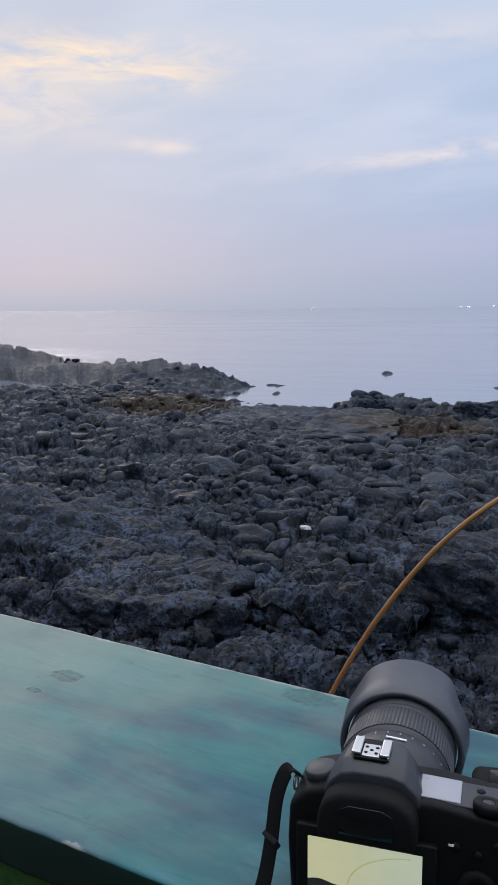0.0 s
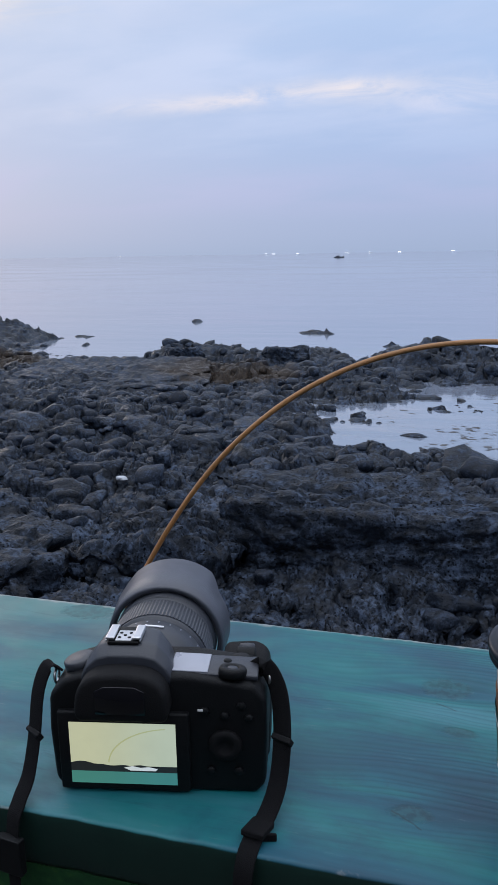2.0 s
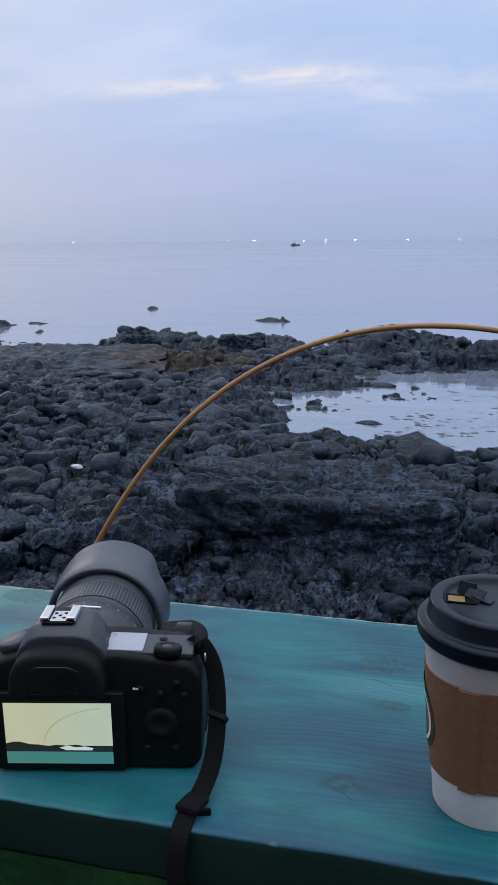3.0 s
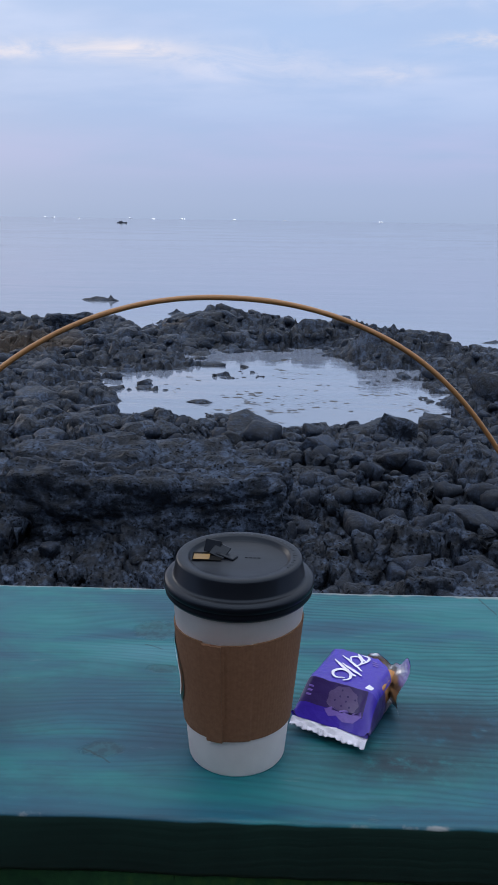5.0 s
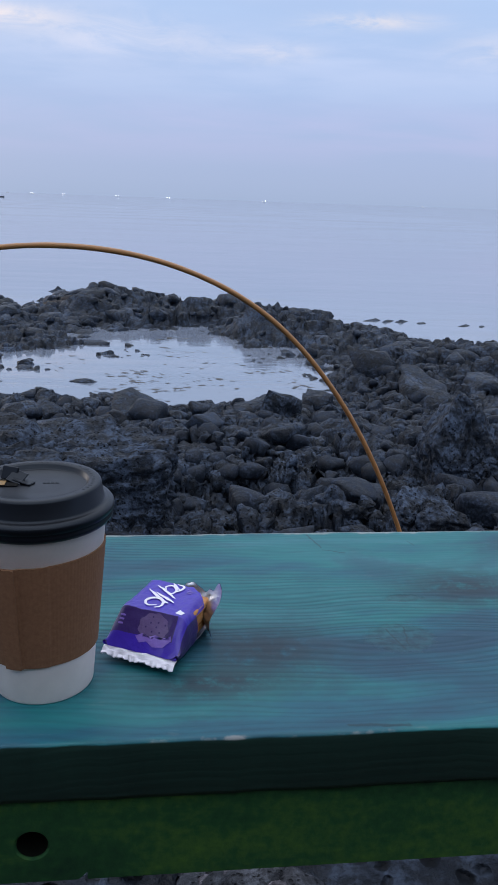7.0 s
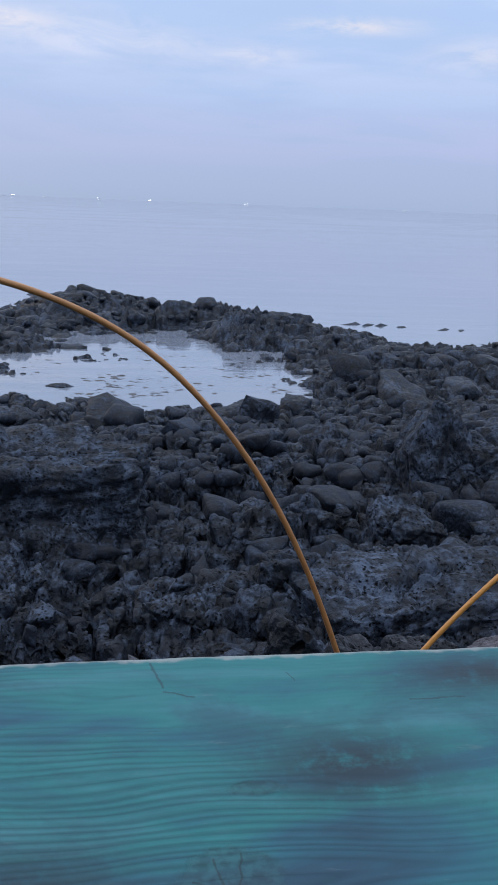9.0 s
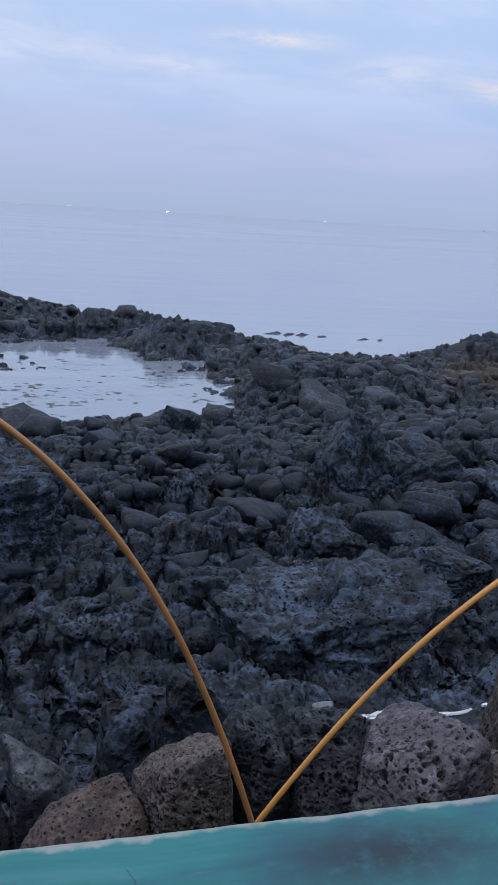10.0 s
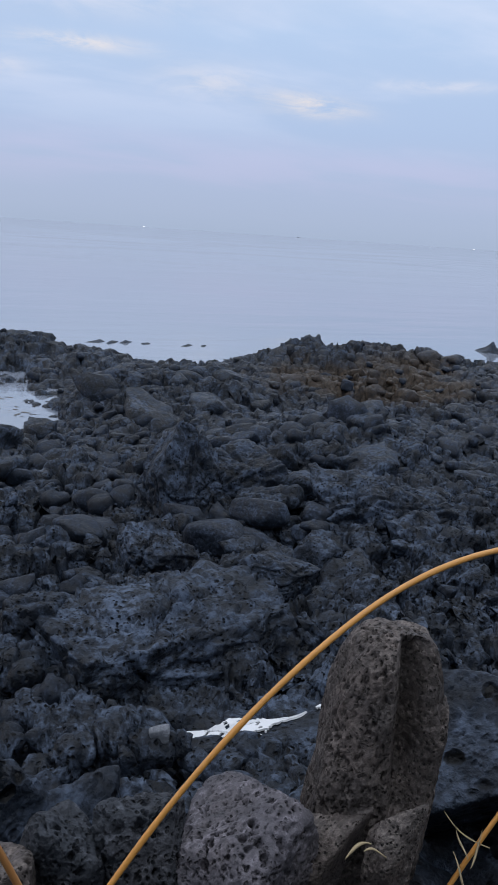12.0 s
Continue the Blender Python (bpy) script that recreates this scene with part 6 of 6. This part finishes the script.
while count < 60:
    x, y = rng.uniform(-14, 15), 4.5 + 17 * rng.rand() ** 1.2
    s = float(np.clip(rng.lognormal(-1.65, 0.42), 0.10, 0.5)) * (0.7 + 0.02 * y)
    hs, pl = shore(np.array([x]), np.array([y]))
    loose = math.exp(-((x - 1) / 5) ** 2 - ((y - 13.5) / 4.5) ** 2) + 0.8 * math.exp(-((x + 9) / 4) ** 2 - ((y - 17) / 4) ** 2) + 0.6 * math.exp(-((x - 8) / 4) ** 2 - ((y - 13) / 5) ** 2) + 0.06
    if pl[0] > 0.35 or ((x - 1.1) / 1.6) ** 2 + ((y - 9.95) / 0.95) ** 2 < 1 or rng.rand() > loose or abs(x - 0.4) > y * 0.95 or any((x - a) ** 2 + (y - b) ** 2 < (0.75 * (s + c)) ** 2 for a, b, c in spots):
        continue
    boulder(x, y, s, rng.uniform(0, 6.28), VARIANTS[rng.randint(12)], "angular dark basalt boulder on the shore", rng.uniform(0.75, 1.15))
    count += 1


def joined(name, pieces, mat, sharp=0):
    """One mesh of many stones; those of fewer faces than sharp keep broken, flat facets."""
    o, vs, fs = 0, [], []
    for v, f, *_ in pieces:
        vs.append(v)
        fs.append(f + o)
        o += len(v)
    v, f = np.concatenate(vs), np.concatenate(fs)
    me = bpy.data.meshes.new(name)
    me.vertices.add(len(v))
    me.vertices.foreach_set("co", v.ravel())
    me.loops.add(f.size)
    me.loops.foreach_set("vertex_index", f.ravel().astype(np.int32))
    me.polygons.add(len(f))
    me.polygons.foreach_set("loop_start", np.arange(0, f.size, 3, dtype=np.int32))
    me.polygons.foreach_set("loop_total", np.full(len(f), 3, dtype=np.int32))
    me.update(calc_edges=True)
    me.polygons.foreach_set("use_smooth", np.concatenate([np.full(len(p[1]), len(p[1]) >= sharp) for p in pieces]))
    me.materials.append(mat)
    return new(name, me)


# open places: the rounded boulders, the mortar, the crags
CLEAR = ((2.25, 4.45, 0.35, 0.4), (9.8, 24.8, 1.0, 1.1), (12.5, 33.0, 4.0, 3.2), (-13.8, 28.0, 4.6, 3.0), (-3.3, 7.9, 1.15, 1.2), (-8.6, 9.9, 2.0, 1.2), (-1.9, 10.4, 1.1, 0.7), (-1.0, 9.0, 1.5, 0.8), (2.9, 5.6, 1.1, 0.6), (1.1, 9.95, 1.5, 0.85), (2.9, 4.5, 1.05, 0.5), (4.62, 10.2, 0.9, 0.7), (3.42, 7.9, 0.6, 0.6), (4.15, 6.4, 0.5, 0.4))


def scatter(seed, spacing, size, spread, share, flat, sink, y0, y1, kinds, where=None):
    """Blocks on a loose grid over the shore, let into the ground, each turned and sized by chance."""
    rng = np.random.RandomState(seed)
    gx_, gy_ = np.meshgrid(np.arange(-46, 32, spacing), np.arange(y0, y1, spacing), indexing="ij")
    x = (gx_ + rng.uniform(-0.45, 0.45, gx_.shape) * spacing).ravel()
    y = (gy_ + rng.uniform(-0.45, 0.45, gx_.shape) * spacing).ravel()
    far = 1.0 if spacing > 0.9 else np.where(y > 24, 0.6, 1.0)
    keep = (rng.rand(len(x)) < (share if where is None else where(x, y)) * far) & (x > 0.5 - 0.98 * y) & (x < 0.6 + 0.92 * y)
    x, y = x[keep], y[keep]
    h, pool = shore(x, y)
    z = ground_height(x, y)
    ok = (pool < 0.10) & (z > S - 0.25)
    for cx_, cy_, rx_, ry_ in CLEAR:
        ok &= ((x - cx_) / rx_) ** 2 + ((y - cy_) / ry_) ** 2 > 1
    out = []
    for a, b, c in zip(x[ok], y[ok], z[ok]):
        v, f = kinds[int(np.searchsorted((6.5, 11.0, 20.0), b))][rng.randint(12)]
        s = size * float(np.exp(np.clip(rng.normal(), -1.8, 1.6) * spread)) * min(1.15, 0.55 + 0.045 * b) * (0.85 if b > 27 else 1.0)
        low = float(np.interp(b, [8, 16, 24], [1.0, 0.92, 0.80]))
        tall = s * flat * rng.uniform(0.75, 1.2) * low
        s *= 1 + 0.2 * (1 - low)
        m = np.array(pose(0, 0, 0, rng.normal() * 11, rng.normal() * 11, rng.uniform(0, 360)).to_3x3()) @ np.diag([s, s * rng.uniform(0.7, 1.0), tall])
        at = np.array([a, b, c + tall * (0.8 - 1.6 * (sink + (0.20 * float(np.clip((b - 13) / 8, 0, 1)) if b < 40 else -0.04)))])
        out.append((v @ m.T + at, f, v, m, at))
    return out


NEAR = [rock_shape(5, (1, 1, 1), 500 + i, facets=5 + i % 4, soft=22 + 8 * (i % 3), lump=0.22, grit=0.14, square=0.45, joints=2, gash=0.14, wide=0.045) for i in range(12)]
FINE = [rock_shape(4, (1, 1, 1), 500 + i, facets=5 + i % 4, soft=22 + 8 * (i % 3), lump=0.22, grit=0.14, square=0.45, joints=1, gash=0.16, wide=0.07) for i in range(12)]
PLAIN = [rock_shape(3, (1, 1, 1), 500 + i, facets=5 + i % 4, soft=30 + 8 * (i % 3), lump=0.20, grit=0.16, square=0.45, joints=2, gash=0.2, wide=0.09) for i in range(12)]
COARSE = [rock_shape(2, (1, 1, 1), 540 + i, facets=5 + i % 4, soft=40, lump=0.22, grit=0.17, square=0.45) for i in range(12)]


def loose(x, y):
    return 0.05 + 0.60 * np.exp(-((x - 1.5) / 3.5) ** 2 - ((y - 13) / 4) ** 2) + 0.5 * np.exp(-((x + 9) / 4) ** 2 - ((y - 17) / 5) ** 2) + 0.35 * np.exp(-((x - 8) / 4) ** 2 - ((y - 14) / 5) ** 2) + 0.25 * np.clip(fbm(x * 0.4, y * 0.4, 2, 91), 0, 1)


KINDS = (NEAR, FINE, PLAIN, COARSE)


def humps(x, y):
    """Where blocks stand out of the solid lava: thick along the outer ridges, thin on the near shelves."""
    return (0.10 + 0.08 * sstep(y, 11, 17) + 0.32 * sstep(y, 26, 31)) * (1 - sstep(-x, 18, 24) * sstep(y, 36, 40)) + 0.30 * np.clip(fbm(x * 0.35, y * 0.35, 2, 92), 0, 1)


blocks = scatter(31, 0.95, 0.36, 0.30, 0.4, 0.80, 0.52, 6.0, 50, KINDS, humps) + scatter(32, 0.48, 0.18, 0.34, 0.5, 0.9, 0.46, 4.0, 50, (FINE, PLAIN, PLAIN, COARSE), humps) + scatter(34, 0.30, 0.10, 0.30, 0.30, 0.9, 0.36, 2.8, 10, (PLAIN, PLAIN, PLAIN, COARSE))


def crag(label, x, y, top, half, turn, seed, tilt=0.0, lump=0.20, grit=0.10, pillow=0.0, joints=4, broke=0.62, **kw):
    """A large mass of lava that stands by itself."""
    q, faces = rock_shape(6, half, seed, lump=lump, grit=grit * 0.5, joints=joints, gash=0.12, wide=0.035, **kw)
    out = q / np.array(half) ** 2
    out /= np.linalg.norm(out, axis=1)[:, None]
    q = broken(q + seed, out, np.full(len(q), 0.45 if pillow else broke)) - seed
    if pillow:
        f1 = cells(q[:, 0] * 0.62, q[:, 1] + 0.8 * q[:, 2], pillow, seed)
        q = q + np.array([0, -0.25, 1.0]) * (pillow * 0.55 * (sstep(f1[1] - f1[0], 0, 0.45) - 0.6))[:, None]
    me = bpy.data.meshes.new("crag")
    me.from_pydata(q.tolist(), [], faces.tolist())
    me.polygons.foreach_set("use_smooth", [True] * len(me.polygons))
    me.materials.append(ROCK)
    ob = new("crag", me)
    ob.matrix_world = pose(x, y, top - half[2] * 0.8, tilt, 0, turn)
    tagged(ob, label, "rock")


crag("large flat-topped lava block with a steep face", -1.0, 9.25, 0.44, (1.85, 0.85, 0.85), -4, 601, square=0.92, facets=2, lump=0.07, joints=5)
crag("dark jagged lava crag with a pointed top", 4.72, 10.45, 0.36, (0.70, 0.60, 0.85), 20, 612, square=0.2, facets=8, broke=0.42, joints=2, lump=0.14, grit=0.05)
crag("broad jointed lava crag", 5.75, 10.45, 0.28, (0.85, 0.60, 0.75), -10, 613, square=0.4, broke=0.45, joints=2, lump=0.14, grit=0.05)
crag("pitted lava boulder on the rock shelf", 4.15, 6.55, 0.42, (0.34, 0.26, 0.20), 10, 614, square=0.4, broke=0.25, joints=1)
crag("blunt lava block with a sloping top", 3.45, 8.1, 0.17, (0.42, 0.36, 0.40), 15, 615, tilt=8, square=0.5, broke=0.30, joints=1)
crag("wide rough lava mound", 6.75, 8.5, 0.28, (1.0, 0.65, 0.55), -12, 616, square=0.2, facets=9)
crag("massive rough lava ledge", -7.4, 9.0, 0.10, (1.9, 1.1, 0.7), 15, 617, square=0.5)
crag("massive rough lava ledge", -5.5, 7.3, 0.26, (1.1, 0.95, 0.6), 35, 618, square=0.4)
crag("low dome of pillow lava", -3.3, 8.2, 0.22, (1.15, 1.15, 0.55), 20, 619, square=0.0, facets=12, pillow=0.26)
crag("long tilted slab of lava", -13.8, 28.5, -1.02, (4.8, 3.2, 0.5), 12, 620, tilt=5, square=0.75, facets=3, lump=0.12, grit=0.10)
crag("flat lava shelf with open joints", 2.9, 6.0, 0.40, (1.35, 0.62, 0.45), 8, 621, square=0.8, facets=2, lump=0.10)
crag("dark lava block by the weed", -8.0, 33.2, -0.62, (1.3, 0.6, 0.5), 0, 622, square=0.7)
crag("dark lava block by the weed", -12.6, 33.6, -0.70, (1.0, 0.6, 0.4), 0, 623, square=0.6)
for k, (px, py, ps) in enumerate(((-1.27, 10.2, 0.16), (-2.40, 10.6, 0.14), (-6.0, 13.2, 0.12), (-9.2, 11.3, 0.14), (6.9, 10.8, 0.10), (-2.0, 11.0, 0.07), (7.6, 15.0, 0.10), (-0.9, 10.9, 0.06))):
    pz = float(ground_height(np.array([px]), np.array([py]))[0])
    ob = new("foam_scrap", rock_mesh("foam_scrap", 4, (ps, ps * 0.6, ps * 0.35), 700 + k, mat=SCRAP, facets=5, soft=20, lump=0.2))
    ob.matrix_world = pose(px, py, pz + ps * (1.5 if k < 2 else 0.9), 0, 12, k * 40)
    tagged(ob, "scrap of dirty white foam washed ashore", "litter", "scraps washed ashore")

blocks.sort(key=lambda p: p[4][1])
shapes = {}
for v, f, form, m, at in blocks[:290]:
    if id(form) not in shapes:
        me = bpy.data.meshes.new("lava_rock")
        me.from_pydata(form.tolist(), [], f.tolist())
        me.polygons.foreach_set("use_smooth", [True] * len(me.polygons))
        me.materials.append(ROCK)
        shapes[id(form)] = me
    ob = new("lava_rock", shapes[id(form)])
    ob.matrix_world = Matrix.Translation(at) @ Matrix(m.tolist()).to_4x4()
    tagged(ob, "dark jointed lava rock standing out of the shore", "rock", "lava rocks on the near shore")
tagged(joined("outcrop", blocks[290:], ROCK), "dark jointed lava blocks along the outer shore", "rock outcrop", kind="stuff")
small = scatter(33, 0.42, 0.13, 0.40, 0.4, 0.75, 0.30, 3.4, 26, (PLAIN, PLAIN, COARSE, COARSE), loose)
tagged(joined("rubble", small, BOULDER), "small broken basalt stones between the boulders", "rubble", kind="stuff")

# islets off the shore
PEAKS = [rock_mesh("sea_rock", 4, (1.0, 0.8, 0.75), 640 + i, mat=ROCK, facets=7, soft=24, lump=0.16, grit=0.12, square=0.0) for i in range(4)]
for me in PEAKS:
    q = np.array([v.co[:] for v in me.vertices])
    q[:, :2] *= (1 - 0.6 * np.clip(q[:, 2] / 0.7, 0, 1))[:, None]
    me.vertices.foreach_set("co", q.ravel())
for k, (x, y, s, sq) in enumerate(((-20.3, 57.0, 0.62, 0.75), (-10.4, 49.3, 0.75, 0.30), (-9.6, 49.3, 0.70, 0.50), (-9.1, 49.2, 0.55, 0.62), (-24.0, 45.8, 0.5, 0.4), (-23.4, 45.4, 0.4, 0.4), (-21.3, 41.1, 0.40, 0.6), (-4.4, 42.6, 0.55, 0.55), (-1.4, 21.7, 0.34, 0.55),
                                   (9.9, 34.3, 0.42, 0.34), (10.5, 34.1, 0.34, 0.42), (11.0, 34.0, 0.40, 0.28), (11.8, 33.7, 0.30, 0.30), (13.6, 33.2, 0.34, 0.26), (14.3, 33.1, 0.26, 0.30), (28.7, 31.0, 0.7, 0.8))):
    ob = new("sea_rock", PEAKS[k % 4])
    ob.matrix_world = pose(x, y, S - 0.16 * s * sq, 0, 0, x * 4) @ Matrix.Diagonal((s * 1.15, s * 0.8, s * sq, 1))
    tagged(ob, "dark rock just breaking the calm water", "sea rock", "rocks off the shore")
chip = rock_mesh("stone_chip", 4, (0.054, 0.030, 0.085), 77, mat=SLATE, facets=9, soft=24, lump=0.04)
ob = new("stone_chip", chip)
ob.matrix_world = pose(2.11, 4.07, 0.64, 12, 0, -20)
tagged(ob, "pale grey flat stone chip leaning on rock", "stone")


def mortar_patch():
    """Old white mortar, cracked and flaked, clinging to the rock."""
    n = 110
    xs, ys = np.meshgrid(np.linspace(2.25, 3.75, n), np.linspace(4.15, 4.95, n), indexing="ij")
    zs = ground_height(xs, ys)
    mask = np.exp(-(((xs - 2.95) / 0.62) ** 2 + ((ys - 4.62 + 0.10 * (xs - 3.1)) / 0.12) ** 2) ** 1.2) + 0.50 * fbm(xs * 4, ys * 6, 4, 7) + 0.42 * fbm(xs * 16, ys * 16, 3, 9)
    f1, f2, r, _, _ = cells(xs + 0.02 * fbm(xs * 20, ys * 20, 2, 3), ys, 0.15, 5)
    on = (mask > 0.46) & (f2 - f1 > 0.030)
    idx, vs, fs = {}, [], []

    def vert(i, j):
        if (i, j) not in idx:
            idx[(i, j)] = len(vs)
            vs.append((xs[i, j], ys[i, j], zs[i, j] + 0.022))
        return idx[(i, j)]
    for i in range(n - 1):
        for j in range(n - 1):
            if on[i, j] and on[i + 1, j] and on[i, j + 1] and on[i + 1, j + 1]:
                fs.append((vert(i, j), vert(i + 1, j), vert(i + 1, j + 1), vert(i, j + 1)))
    ob = raw("mortar", vs, fs, plain("white_mortar", (0.50, 0.52, 0.56), 0.85, grain=0.6, scale=120), smooth=False)
    mod = ob.modifiers.new("thick", "SOLIDIFY")
    mod.thickness, mod.offset = 0.014, -1.0
    tagged(ob, "flaking white mortar spread on dark rock", "mortar", kind="stuff")


mortar_patch()


# dry grass and leaves between the near stones
STRAW = plain("dry_straw", (0.26, 0.21, 0.13), 0.8, grain=0.4, scale=300)
for k, (px, py, pz, a, length) in enumerate(((1.185, 0.985, 2.722, 10, 0.050), (1.200, 0.975, 2.722, -4, 0.040), (1.330, 0.985, 2.690, 64, 0.075), (1.350, 1.000, 2.690, 110, 0.085), (1.345, 0.975, 2.685, 35, 0.060), (1.310, 0.960, 2.672, 80, 0.060))):
    bm = bmesh.new()
    prev = None
    for i in range(9):
        u = i / 8
        w = 0.0018 * math.sin(math.pi * (0.08 + 0.9 * u)) * (1.4 if k < 2 else 0.8)
        c = Vector((0.75 * length * (u - 0.5), 0, 0.010 * math.sin(3 * u + k)))
        pair = [bm.verts.new(c + Vector((0, w, 0.001))), bm.verts.new(c + Vector((0, 0, 0.0022))), bm.verts.new(c + Vector((0, -w, 0.001))), bm.verts.new(c + Vector((0, 0, 0.0)))]
        if prev:
            for j in range(4):
                bm.faces.new((prev[j], prev[(j + 1) % 4], pair[(j + 1) % 4], pair[j]))
        prev = pair
    bmesh.ops.recalc_face_normals(bm, faces=bm.faces[:])
    ob = part("dry_leaf", bm, STRAW)
    ob.matrix_world = pose(px, py, pz, 0, -14 if k > 1 else 0, a)
    tagged(ob, "pale dry grass blade among the stones", "dry grass", "dry grass among the stones")


def weed_flecks():
    """Seaweed afloat on the tide pool, in short dark streaks."""
    rng = np.random.RandomState(77)
    vs, fs = [], []
    while len(fs) < 300:
        x, y = rng.uniform(-4.5, 5.0), rng.uniform(19.5, 30)
        near = fbm(np.array([x * 0.9]), np.array([y * 1.6]), 3, 55)[0]
        if shore(np.array([x]), np.array([y]))[1][0] < 0.55 or near < rng.uniform(0.0, 0.45):
            continue
        size, turn = 0.03 + 0.12 * rng.rand() ** 3, rng.normal() * 0.4
        o = len(vs)
        for k in range(9):
            a = 2 * math.pi * k / 9
            r = size * rng.uniform(0.5, 1.2)
            u, v = r * math.cos(a), r * 0.55 * math.sin(a)
            vs.append((x + u * math.cos(turn) - v * math.sin(turn), y + u * math.sin(turn) + v * math.cos(turn), S + 0.004 + 0.002 * rng.rand()))
        fs.append(tuple(range(o, o + 9)))
    ob = raw("seaweed", vs, fs, plain("brown_seaweed", (0.035, 0.030, 0.028), 0.5), smooth=False)
    tagged(ob, "dark brown seaweed flecks afloat on the tide pool", "seaweed", kind="stuff")


weed_flecks()
